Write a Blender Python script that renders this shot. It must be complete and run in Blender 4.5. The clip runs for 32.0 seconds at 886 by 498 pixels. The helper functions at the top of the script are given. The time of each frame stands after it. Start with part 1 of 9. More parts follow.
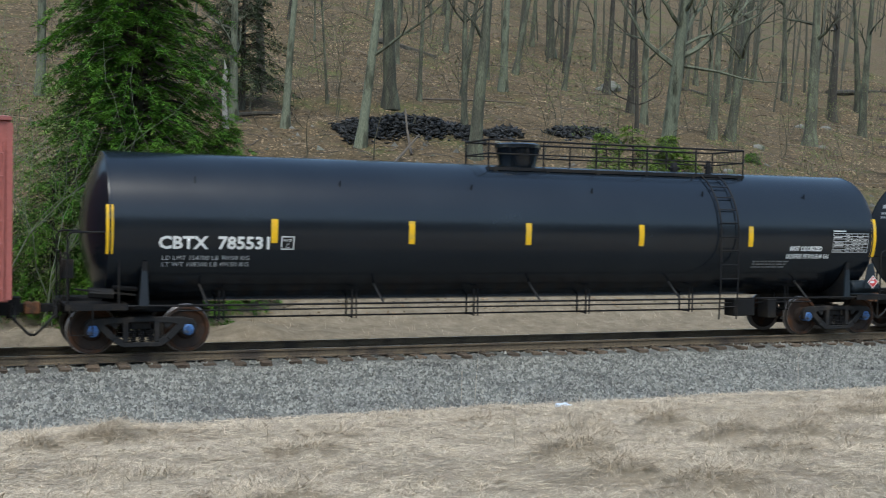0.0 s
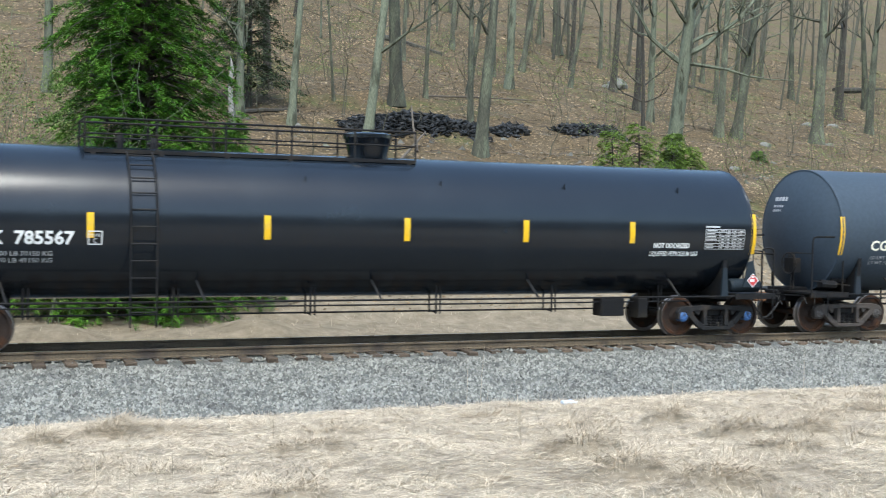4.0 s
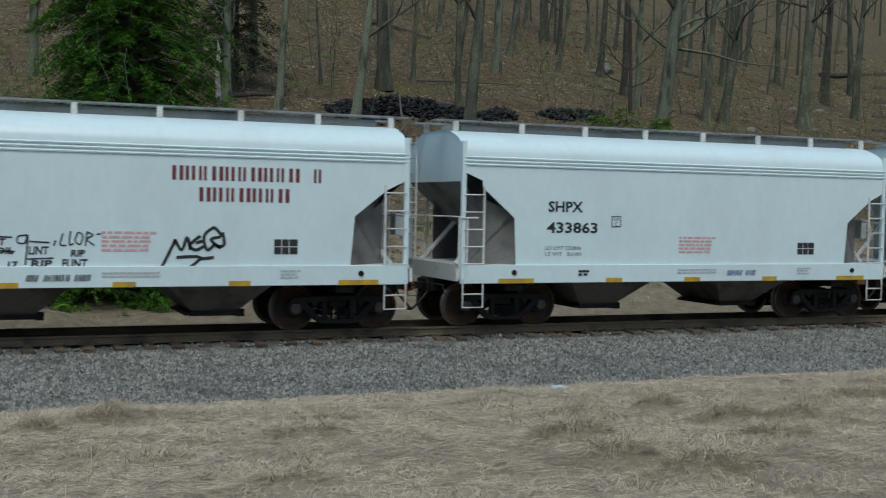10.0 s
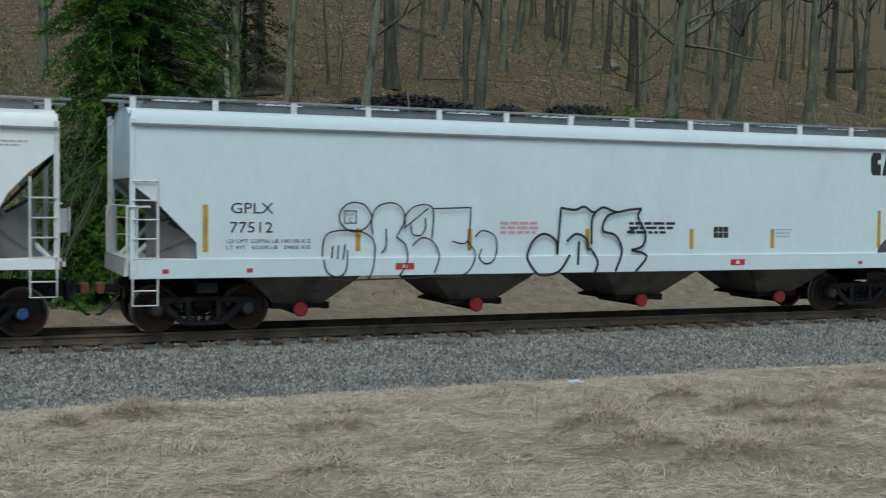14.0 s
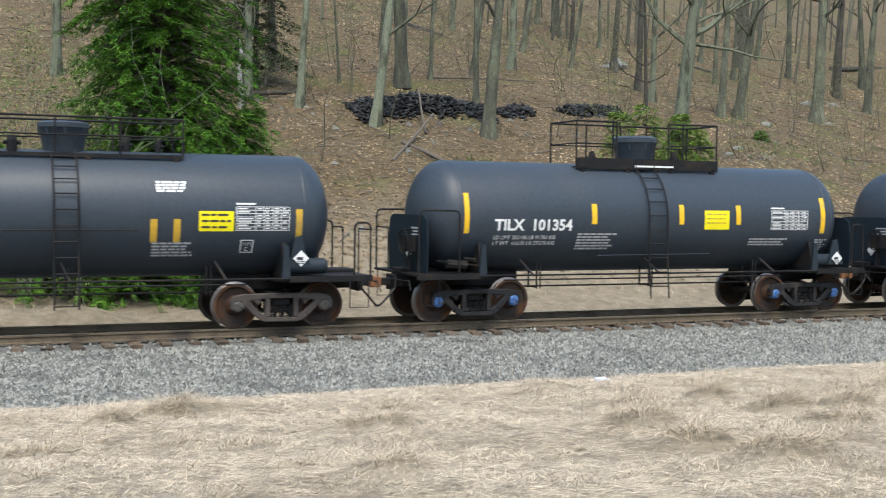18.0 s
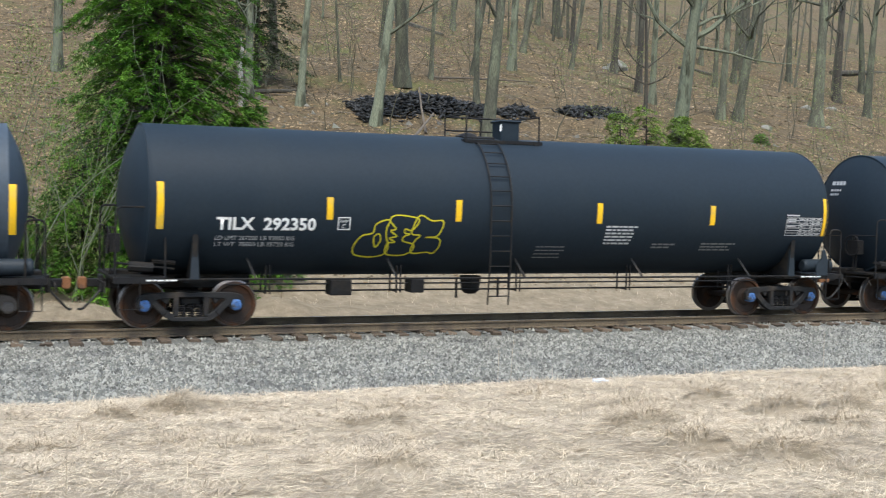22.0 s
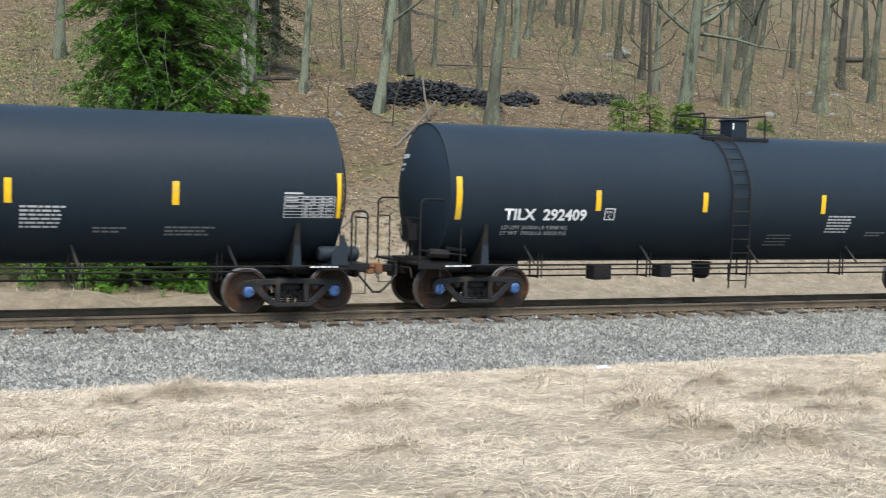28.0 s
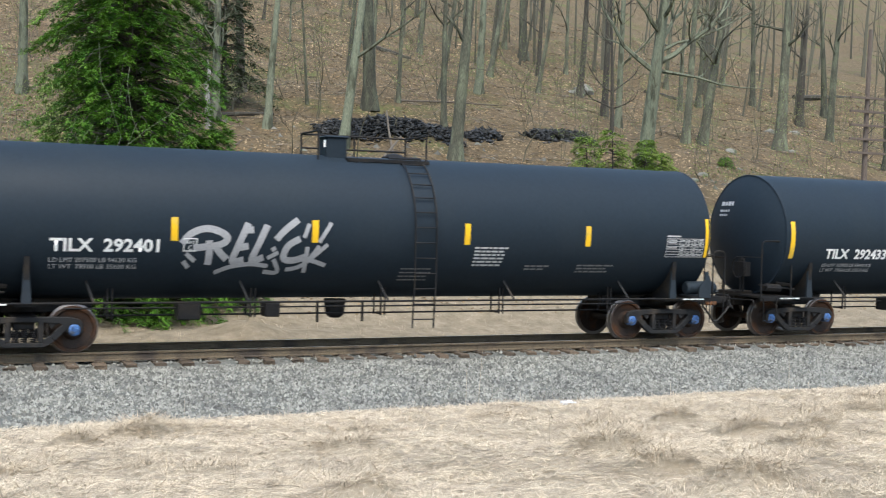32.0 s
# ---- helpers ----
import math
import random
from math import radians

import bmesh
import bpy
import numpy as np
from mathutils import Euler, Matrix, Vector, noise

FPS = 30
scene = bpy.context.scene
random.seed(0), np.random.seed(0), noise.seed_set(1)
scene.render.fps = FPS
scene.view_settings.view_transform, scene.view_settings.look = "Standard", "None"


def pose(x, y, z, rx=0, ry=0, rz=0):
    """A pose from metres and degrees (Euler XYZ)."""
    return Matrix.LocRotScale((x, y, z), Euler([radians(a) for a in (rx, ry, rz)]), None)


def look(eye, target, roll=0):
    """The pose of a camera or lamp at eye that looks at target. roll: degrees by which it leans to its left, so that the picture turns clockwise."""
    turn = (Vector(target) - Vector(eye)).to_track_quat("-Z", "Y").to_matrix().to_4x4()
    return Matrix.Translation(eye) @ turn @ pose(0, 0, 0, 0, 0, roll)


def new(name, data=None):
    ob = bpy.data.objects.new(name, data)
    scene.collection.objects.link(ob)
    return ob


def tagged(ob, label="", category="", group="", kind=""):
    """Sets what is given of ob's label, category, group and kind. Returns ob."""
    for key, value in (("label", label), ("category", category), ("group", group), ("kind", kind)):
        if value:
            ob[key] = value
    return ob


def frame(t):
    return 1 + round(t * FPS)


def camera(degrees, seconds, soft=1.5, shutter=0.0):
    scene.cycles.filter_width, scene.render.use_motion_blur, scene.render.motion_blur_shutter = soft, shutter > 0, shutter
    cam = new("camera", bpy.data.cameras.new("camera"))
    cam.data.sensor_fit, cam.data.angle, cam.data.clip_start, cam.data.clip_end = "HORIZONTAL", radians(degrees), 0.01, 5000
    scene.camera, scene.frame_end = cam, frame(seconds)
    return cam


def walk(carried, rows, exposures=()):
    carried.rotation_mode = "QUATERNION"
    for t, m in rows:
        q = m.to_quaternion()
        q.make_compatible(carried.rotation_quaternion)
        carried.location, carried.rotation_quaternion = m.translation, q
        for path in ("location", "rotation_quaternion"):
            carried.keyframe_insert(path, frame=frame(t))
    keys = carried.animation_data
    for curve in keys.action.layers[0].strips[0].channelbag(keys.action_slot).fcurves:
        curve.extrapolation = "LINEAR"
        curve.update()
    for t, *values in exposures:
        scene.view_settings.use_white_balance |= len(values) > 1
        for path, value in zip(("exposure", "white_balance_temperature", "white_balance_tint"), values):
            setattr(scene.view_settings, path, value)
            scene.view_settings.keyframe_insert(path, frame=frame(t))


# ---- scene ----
cam = camera(41.881, 32.0, soft=1.1, shutter=0.12)
PATH = [
    (0, pose(0.463, -23.536, 2.583, 88.725, -0.881, -22.452)),
    (0.5, pose(0.467, -23.558, 2.585, 88.780, -0.984, -22.521)),
    (1, pose(0.469, -23.547, 2.572, 88.729, -0.908, -22.452)),
    (1.5, pose(0.466, -23.557, 2.576, 88.613, -0.834, -22.452)),
    (2, pose(0.452, -23.553, 2.586, 88.570, -0.820, -22.428)),
    (2.5, pose(0.460, -23.555, 2.585, 88.431, -0.858, -22.126)),
    (3, pose(0.476, -23.536, 2.588, 88.563, -1.041, -22.146)),
    (3.5, pose(0.459, -23.538, 2.576, 88.581, -0.952, -22.146)),
    (5.5, pose(0.462, -23.558, 2.580, 88.619, -1.237, -22.267)),
    (6, pose(0.454, -23.551, 2.585, 88.492, -1.195, -22.355)),
    (6.5, pose(0.450, -23.556, 2.586, 88.444, -1.028, -22.242)),
    (7, pose(0.447, -23.534, 2.589, 88.326, -1.122, -22.166)),
    (7.5, pose(0.452, -23.571, 2.580, 88.501, -1.204, -22.227)),
    (8, pose(0.452, -23.559, 2.587, 88.346, -1.104, -22.179)),
    (8.5, pose(0.456, -23.549, 2.594, 88.142, -0.927, -22.018)),
    (9, pose(0.457, -23.532, 2.599, 88.286, -0.984, -22.308)),
    (9.5, pose(0.430, -23.518, 2.620, 87.221, -0.868, -22.053)),
    (10, pose(0.389, -23.531, 2.598, 87.820, -1.057, -22.846)),
    (10.5, pose(0.350, -23.544, 2.576, 87.952, -0.983, -22.640)),
    (11, pose(0.334, -23.541, 2.584, 87.528, -0.645, -22.506)),
    (11.5, pose(0.350, -23.541, 2.610, 87.313, -0.621, -22.649)),
    (12, pose(0.349, -23.516, 2.602, 87.156, -0.560, -22.430)),
    (12.5, pose(0.284, -23.567, 2.594, 87.764, -0.681, -22.738)),
    (13, pose(0.248, -23.584, 2.604, 87.696, -0.525, -22.497)),
    (13.5, pose(0.208, -23.585, 2.589, 87.509, -0.411, -22.299)),
    (14, pose(0.170, -23.619, 2.579, 87.723, -0.593, -22.594)),
    (14.5, pose(0.120, -23.608, 2.588, 87.693, -0.691, -22.627)),
    (16.5, pose(-0.111, -23.634, 2.591, 87.398, -0.628, -22.668)),
    (17, pose(-0.178, -23.646, 2.592, 87.447, -0.545, -22.611)),
    (17.5, pose(-0.269, -23.667, 2.588, 87.562, -0.584, -22.605)),
    (18, pose(-0.349, -23.687, 2.604, 87.615, -0.682, -22.539)),
    (18.5, pose(-0.379, -23.699, 2.618, 87.738, -0.979, -22.546)),
    (19, pose(-0.382, -23.689, 2.599, 88.039, -1.192, -22.765)),
    (19.5, pose(-0.391, -23.735, 2.593, 87.905, -0.947, -22.579)),
    (20, pose(-0.391, -23.697, 2.604, 87.796, -1.057, -22.576)),
    (20.5, pose(-0.397, -23.685, 2.595, 87.446, -1.046, -22.327)),
    (21, pose(-0.385, -23.721, 2.588, 87.615, -1.165, -22.380)),
    (21.5, pose(-0.376, -23.670, 2.611, 87.596, -1.371, -22.429)),
    (22, pose(-0.386, -23.699, 2.604, 87.611, -1.272, -22.602)),
    (22.5, pose(-0.384, -23.685, 2.612, 87.305, -1.213, -22.429)),
    (23, pose(-0.380, -23.672, 2.606, 87.256, -1.295, -22.389)),
    (23.5, pose(-0.414, -23.721, 2.601, 87.386, -1.405, -22.601)),
    (24, pose(-0.391, -23.711, 2.610, 87.253, -1.266, -22.426)),
    (24.5, pose(-0.395, -23.694, 2.586, 87.147, -1.126, -22.385)),
    (25, pose(-0.385, -23.688, 2.604, 87.116, -1.342, -22.437)),
    (25.5, pose(-0.394, -23.704, 2.598, 86.986, -1.479, -22.565)),
    (27.5, pose(-0.396, -23.707, 2.597, 86.979, -1.392, -22.585)),
    (28, pose(-0.378, -23.705, 2.603, 86.982, -1.221, -22.432)),
    (28.5, pose(-0.380, -23.688, 2.613, 86.958, -1.178, -22.529)),
    (29, pose(-0.394, -23.706, 2.612, 86.949, -1.100, -22.668)),
    (29.5, pose(-0.396, -23.728, 2.594, 87.223, -1.386, -23.014)),
    (30, pose(-0.379, -23.718, 2.631, 87.231, -1.538, -23.063)),
    (30.5, pose(-0.392, -23.718, 2.617, 87.928, -1.100, -23.886)),
    (31, pose(-0.369, -23.718, 2.588, 87.729, -0.987, -24.229)),
    (31.5, pose(-0.396, -23.706, 2.597, 88.061, -1.197, -24.050)),
    (32, pose(-0.398, -23.710, 2.597, 88.782, -1.251, -24.217)),
]
# seconds, stops, kelvin, tint: the picture darkens and cools while the pale hoppers pass
EXPOSURE = [(0, 0.62, 6450, 4), (0.6, 1.34, 6450, 4), (3.5, 1.34, 6450, 4), (5.5, 1.37, 6450, 4), (6.3, 1.02, 6450, 4), (7.0, 0.42, 6450, 4), (7.6, 0.14, 6450, 3), (8.5, -0.12, 6450, 1), (10.2, -0.22, 6450, 1), (12.0, -0.24, 6450, 1), (12.8, -0.10, 6450, 1),
            (14.4, -0.12, 6450, 1), (16.5, 1.12, 6850, 7), (19.0, 1.18, 6850, 7), (21.0, 1.25, 6850, 7), (23.0, 1.30, 6850, 7), (32, 1.32, 6850, 7)]
walk(cam, PATH, exposures=EXPOSURE)

# ---- light: a bright, thinly overcast spring day ----
SUN_ELEVATION, SUN_ROTATION = radians(60), radians(200)
world = bpy.data.worlds.new("sky")
scene.world = world
world.use_nodes = True
wn, wl = world.node_tree.nodes, world.node_tree.links
wn.clear()
sky = wn.new("ShaderNodeTexSky")
sky.sky_type, sky.sun_disc = "NISHITA", False
sky.sun_elevation, sky.sun_rotation = SUN_ELEVATION, SUN_ROTATION
sky.air_density, sky.dust_density, sky.ozone_density = 1.3, 1.6, 2.0
back = wn.new("ShaderNodeBackground")
back.inputs["Strength"].default_value = 0.15
wout = wn.new("ShaderNodeOutputWorld")
wl.new(sky.outputs[0], back.inputs[0])
wl.new(back.outputs[0], wout.inputs[0])
sun_data = bpy.data.lights.new("sun", "SUN")
sun_data.energy, sun_data.angle, sun_data.color = 1.5, radians(24), (1.0, 0.98, 0.94)
sun = new("sun", sun_data)
SUN_DIR = Vector((math.sin(SUN_ROTATION) * math.cos(SUN_ELEVATION), math.cos(SUN_ROTATION) * math.cos(SUN_ELEVATION), math.sin(SUN_ELEVATION)))
sun.matrix_world = look(SUN_DIR * 80, (0, 0, 0))



# ---- materials ----
def mat(name, color, rough=0.6, metal=0.0, var=0.25, scale=3.0, bump=0.15, second=None, second_scale=0.5, second_edge=(0.5, 0.65), spec=0.5, island=0.0, objrand=0.0, stretch=(1, 1, 1), coat=0.0):
    """A painted, worn or natural surface: fine grain, larger stains in a second colour, relief."""
    m = bpy.data.materials.new(name)
    m.use_nodes = True
    n, l = m.node_tree.nodes, m.node_tree.links
    b = n["Principled BSDF"]
    b.inputs["Roughness"].default_value, b.inputs["Metallic"].default_value = rough, metal
    b.inputs["Specular IOR Level"].default_value = spec
    b.inputs["Coat Weight"].default_value = coat
    co = n.new("ShaderNodeTexCoord")
    mp = n.new("ShaderNodeMapping")
    mp.inputs["Scale"].default_value = stretch
    l.new(co.outputs["Object"], mp.inputs[0])
    fine = n.new("ShaderNodeTexNoise")
    fine.inputs["Scale"].default_value, fine.inputs["Detail"].default_value = scale * 8, 6
    l.new(mp.outputs[0], fine.inputs["Vector"])
    big = n.new("ShaderNodeTexNoise")
    big.inputs["Scale"].default_value, big.inputs["Detail"].default_value = second_scale, 5
    l.new(mp.outputs[0], big.inputs["Vector"])
    hsv = n.new("ShaderNodeHueSaturation")
    hsv.inputs["Color"].default_value = (*color, 1)
    rng = n.new("ShaderNodeMapRange")
    rng.inputs["From Min"].default_value, rng.inputs["From Max"].default_value = 0.25, 0.75
    rng.inputs["To Min"].default_value, rng.inputs["To Max"].default_value = 1 - var, 1 + var
    l.new(fine.outputs["Fac"], rng.inputs["Value"])
    value = rng.outputs[0]
    for wgt, node, out in ((island, "ShaderNodeNewGeometry", "Random Per Island"), (objrand, "ShaderNodeObjectInfo", "Random")):
        if wgt:
            src = n.new(node)
            r2 = n.new("ShaderNodeMapRange")
            r2.inputs["To Min"].default_value, r2.inputs["To Max"].default_value = 1 - wgt, 1 + wgt
            l.new(src.outputs[out], r2.inputs["Value"])
            mul = n.new("ShaderNodeMath")
            mul.operation = "MULTIPLY"
            l.new(value, mul.inputs[0])
            l.new(r2.outputs[0], mul.inputs[1])
            value = mul.outputs[0]
    l.new(value, hsv.inputs["Value"])
    col = hsv.outputs[0]
    if second:
        ramp = n.new("ShaderNodeMapRange")
        ramp.inputs["From Min"].default_value, ramp.inputs["From Max"].default_value = second_edge
        l.new(big.outputs["Fac"], ramp.inputs["Value"])
        mix = n.new("ShaderNodeMix")
        mix.data_type = "RGBA"
        l.new(ramp.outputs[0], mix.inputs[0])
        l.new(col, mix.inputs[6])
        h2 = n.new("ShaderNodeHueSaturation")
        h2.inputs["Color"].default_value = (*second, 1)
        l.new(value, h2.inputs["Value"])
        l.new(h2.outputs[0], mix.inputs[7])
        col = mix.outputs[2]
    l.new(col, b.inputs["Base Color"])
    rr = n.new("ShaderNodeMapRange")
    rr.inputs["To Min"].default_value, rr.inputs["To Max"].default_value = max(0.02, rough - 0.08), min(1, rough + 0.1)
    l.new(big.outputs["Fac"], rr.inputs["Value"])
    l.new(rr.outputs[0], b.inputs["Roughness"])
    if bump:
        bp = n.new("ShaderNodeBump")
        bp.inputs["Strength"].default_value, bp.inputs["Distance"].default_value = bump, 0.02
        l.new(fine.outputs["Fac"], bp.inputs["Height"])
        l.new(bp.outputs[0], b.inputs["Normal"])
    return m


GLOSS_BLACK = mat("glossy_black_tank_paint", (0.007, 0.0105, 0.0155), 0.2, var=0.12, scale=1, bump=0.01, second=(0.009, 0.0135, 0.019), second_scale=0.7, spec=0.5)
BLACK = mat("black_tank_paint", (0.0138, 0.0220, 0.0310), 0.55, var=0.10, scale=1.5, bump=0.02, second=(0.0156, 0.0238, 0.0322), second_scale=0.8, spec=0.16)
DULL_BLACK = mat("weathered_black_tank_paint", (0.0200, 0.0282, 0.0365), 0.55, var=0.12, scale=1.5, bump=0.03, second=(0.024, 0.030, 0.038), second_scale=0.6, spec=0.2)
GREY_TANK = mat("weathered_grey_black_tank_paint", (0.029, 0.039, 0.051), 0.46, var=0.15, scale=1.5, bump=0.02, second=(0.037, 0.045, 0.056), second_scale=0.45, spec=0.4)
SLATE_TANK = mat("weathered_slate_grey_tank_paint", (0.044, 0.060, 0.079), 0.55, var=0.12, scale=1.5, bump=0.03, second=(0.052, 0.066, 0.083), second_scale=0.4, spec=0.25)
FRESH_BLACK = mat("fresh_black_patch_paint", (0.006, 0.006, 0.007), 0.35, var=0.1, bump=0.01)
STEEL_BLACK = mat("sooty_black_steel", (0.012, 0.012, 0.013), 0.6, var=0.3, scale=3, bump=0.1, second=(0.025, 0.021, 0.017), second_scale=2.2, spec=0.18)
TRUCK_GREY = mat("dusty_cast_steel", (0.020, 0.020, 0.021), 0.6, var=0.3, scale=4, bump=0.2, second=(0.05, 0.041, 0.034), second_scale=2.5, spec=0.2)
TRUCK_BROWN = mat("rust_brown_cast_steel", (0.062, 0.05, 0.042), 0.75, var=0.3, scale=4, bump=0.2, second=(0.035, 0.03, 0.027), second_scale=2.5)
WHEEL = mat("rusty_wheel_steel", (0.035, 0.024, 0.019), 0.65, var=0.35, scale=5, bump=0.15, second=(0.085, 0.036, 0.016), second_scale=3, spec=0.25)
TREAD = mat("polished_tread_steel", (0.22, 0.20, 0.19), 0.35, metal=0.8, var=0.2, bump=0.03)
BLUE_CAP = mat("blue_bearing_cap", (0.055, 0.15, 0.37), 0.5, var=0.25, scale=6, bump=0.1, second=(0.06, 0.07, 0.09), second_scale=6)
GREY_CAP = mat("greasy_bearing_cap", (0.075, 0.066, 0.06), 0.6, var=0.3, scale=6, bump=0.15)
RUST = mat("orange_rust_casting", (0.20, 0.085, 0.035), 0.8, var=0.35, scale=5, bump=0.25, second=(0.09, 0.05, 0.032), second_scale=5)
RUBBER = mat("black_rubber_hose", (0.015, 0.015, 0.015), 0.6, var=0.2, bump=0.05)
YELLOW = mat("reflective_yellow_strip", (0.78, 0.46, 0.012), 0.4, var=0.08, bump=0.02, second=(0.62, 0.40, 0.05), second_scale=4)
OLD_YELLOW = mat("dirty_yellow_strip", (0.55, 0.33, 0.03), 0.5, var=0.15, bump=0.03, second=(0.36, 0.24, 0.06), second_scale=3)
BRIGHT_YELLOW = mat("yellow_notice_panel", (0.85, 0.72, 0.01), 0.4, var=0.05, bump=0.01)
WHITE_MARK = mat("white_lettering_paint", (0.72, 0.72, 0.70), 0.5, var=0.06, bump=0.01)
GREY_MARK = mat("greyed_white_lettering", (0.46, 0.46, 0.46), 0.6, var=0.15, bump=0.01)
FAINT_MARK = mat("faint_stencil_paint", (0.17, 0.17, 0.17), 0.6, var=0.2, bump=0.01)
DARK_MARK = mat("black_lettering_paint", (0.025, 0.027, 0.03), 0.5, var=0.1, bump=0.01)
MAROON_MARK = mat("maroon_lettering_paint", (0.16, 0.03, 0.035), 0.5, var=0.1, bump=0.01)
RED_MARK = mat("red_paint", (0.52, 0.045, 0.05), 0.5, var=0.1, bump=0.01)
PINK_MARK = mat("faded_red_print", (0.62, 0.36, 0.37), 0.6, var=0.1, bump=0.01)
GREY_PAINT = mat("grey_spray_paint", (0.18, 0.18, 0.19), 0.6, var=0.15, bump=0.01, second=(0.27, 0.27, 0.28), second_scale=1.5)
BLUE_GREY_PAINT = mat("blue_grey_spray_paint", (0.27, 0.32, 0.37), 0.6, var=0.15, bump=0.01, second=(0.36, 0.41, 0.46), second_scale=1.5)
DARK_MAROON = mat("dark_maroon_spray_paint", (0.07, 0.012, 0.014), 0.6, var=0.15, bump=0.01)
SILVER_PAINT = mat("silver_spray_paint", (0.33, 0.33, 0.34), 0.5, var=0.2, scale=4, bump=0.01)
LIME_PAINT = mat("lime_spray_paint", (0.45, 0.52, 0.06), 0.5, var=0.15, bump=0.01)
OCHRE_PAINT = mat("yellow_spray_paint", (0.56, 0.50, 0.02), 0.5, var=0.15, bump=0.01)
PALE_BLUE_PAINT = mat("pale_blue_spray_paint", (0.47, 0.54, 0.58), 0.5, var=0.2, scale=3, bump=0.01, second=(0.62, 0.66, 0.68), second_scale=3)
BLUE_MARK = mat("blue_print", (0.02, 0.06, 0.25), 0.5, var=0.1, bump=0.01)
WHITE_CAR = mat("white_hopper_paint", (0.83, 0.91, 0.90), 0.35, var=0.03, scale=1, bump=0.012, second=(0.79, 0.86, 0.855), second_scale=0.7, stretch=(1, 1, 0.5))
GREY_CAR = mat("pale_grey_hopper_paint", (0.69, 0.82, 0.835), 0.35, var=0.03, scale=1, bump=0.012, second=(0.66, 0.77, 0.785), second_scale=0.7, stretch=(1, 1, 0.5))
CREAM_CAR = mat("cream_hopper_paint", (0.90, 0.88, 0.75), 0.35, var=0.04, scale=1, bump=0.012, second=(0.83, 0.79, 0.65), second_scale=0.7, stretch=(1, 1, 0.5))
DULL_WHITE = mat("grimy_white_steel", (0.66, 0.67, 0.65), 0.55, var=0.12, scale=3, bump=0.05, second=(0.47, 0.43, 0.37), second_scale=2, second_edge=(0.55, 0.7))
# the shade inside the hopper end openings is put into this grey
END_SHADE_GREY = mat("shade_toned_grey_sheet", (0.185, 0.182, 0.172), 0.7, var=0.15, scale=2, bump=0.05, second=(0.10, 0.092, 0.084), second_scale=1.0)
HATCH_GREY = mat("dull_grey_hatch_steel", (0.24, 0.255, 0.255), 0.6, var=0.15, scale=2, bump=0.05, second=(0.17, 0.17, 0.165), second_scale=1.0)
# hopper bays: darker and browner than the car sides
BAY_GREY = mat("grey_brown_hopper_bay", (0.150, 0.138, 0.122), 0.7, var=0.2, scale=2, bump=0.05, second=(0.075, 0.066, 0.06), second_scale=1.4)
BAY_BROWN = mat("dark_brown_hopper_bay", (0.13, 0.095, 0.07), 0.75, var=0.25, scale=2, bump=0.06, second=(0.06, 0.05, 0.045), second_scale=1.4)
GALV = mat("galvanised_grating", (0.30, 0.31, 0.32), 0.5, metal=0.4, var=0.2, scale=4, bump=0.1, second=(0.2, 0.2, 0.2), second_scale=2)
RED_CAR = mat("faded_red_boxcar_paint", (0.34, 0.10, 0.085), 0.55, var=0.15, scale=2, bump=0.04, second=(0.25, 0.08, 0.07), second_scale=1.0)
RAIL_TOP = mat("polished_rail_head", (0.45, 0.44, 0.43), 0.28, metal=0.9, var=0.15, bump=0.02)
RAIL_SIDE = mat("rust_brown_rail_web", (0.115, 0.086, 0.054), 0.8, var=0.3, scale=4, bump=0.2, second=(0.05, 0.037, 0.028), second_scale=1.5)
TIE = mat("creosoted_weathered_tie", (0.090, 0.064, 0.043), 0.85, var=0.35, scale=3, bump=0.4, second=(0.20, 0.140, 0.085), second_scale=2.5, stretch=(1, 0.25, 1), objrand=0.4)
STONE = mat("pale_grey_crushed_stone", (0.185, 0.183, 0.160), 0.85, var=0.25, scale=6, bump=0.3, island=0.65, second=(0.13, 0.128, 0.115), second_scale=1.2)
BED = mat("dusty_ballast_bed", (0.105, 0.107, 0.098), 0.9, var=0.5, scale=4, bump=0.6, second=(0.14, 0.135, 0.125), second_scale=3)
BARK_PALE = mat("pale_lichen_bark", (0.135, 0.147, 0.100), 0.9, var=0.35, scale=3, bump=0.8, second=(0.055, 0.058, 0.037), second_scale=2.6, second_edge=(0.5, 0.6), stretch=(1, 1, 0.3), objrand=0.25)
BARK = mat("grey_brown_bark", (0.062, 0.062, 0.043), 0.9, var=0.5, scale=3, bump=0.9, second=(0.118, 0.127, 0.082), second_scale=2.4, second_edge=(0.45, 0.6), stretch=(1, 1, 0.3), objrand=0.3)
BARK_DARK = mat("dark_wet_bark", (0.045, 0.039, 0.030), 0.9, var=0.4, scale=3, bump=0.9, second=(0.09, 0.088, 0.064), second_scale=2.0, stretch=(1, 1, 0.25))
TWIG = mat("bare_grey_twigs", (0.095, 0.090, 0.062), 0.9, var=0.3, bump=0.2)
SHRUB_LEAF = mat("first_olive_leaves", (0.17, 0.22, 0.075), 0.85, var=0.3, scale=0.5, bump=0.0, island=0.4, spec=0.15)
SHRUB_TWIG = mat("lichen_grey_green_twigs", (0.13, 0.15, 0.095), 0.9, var=0.3, bump=0.2)
FAR_BARK = mat("distant_grey_bark", (0.078, 0.074, 0.053), 0.95, var=0.3, scale=1, bump=0.3, island=0.35)
NEEDLE = mat("bright_green_hemlock_spray", (0.098, 0.212, 0.022), 0.75, var=0.2, scale=0.3, bump=0.0, island=0.35, second=(0.050, 0.150, 0.016), second_scale=1.3, second_edge=(0.42, 0.62), spec=0.2)
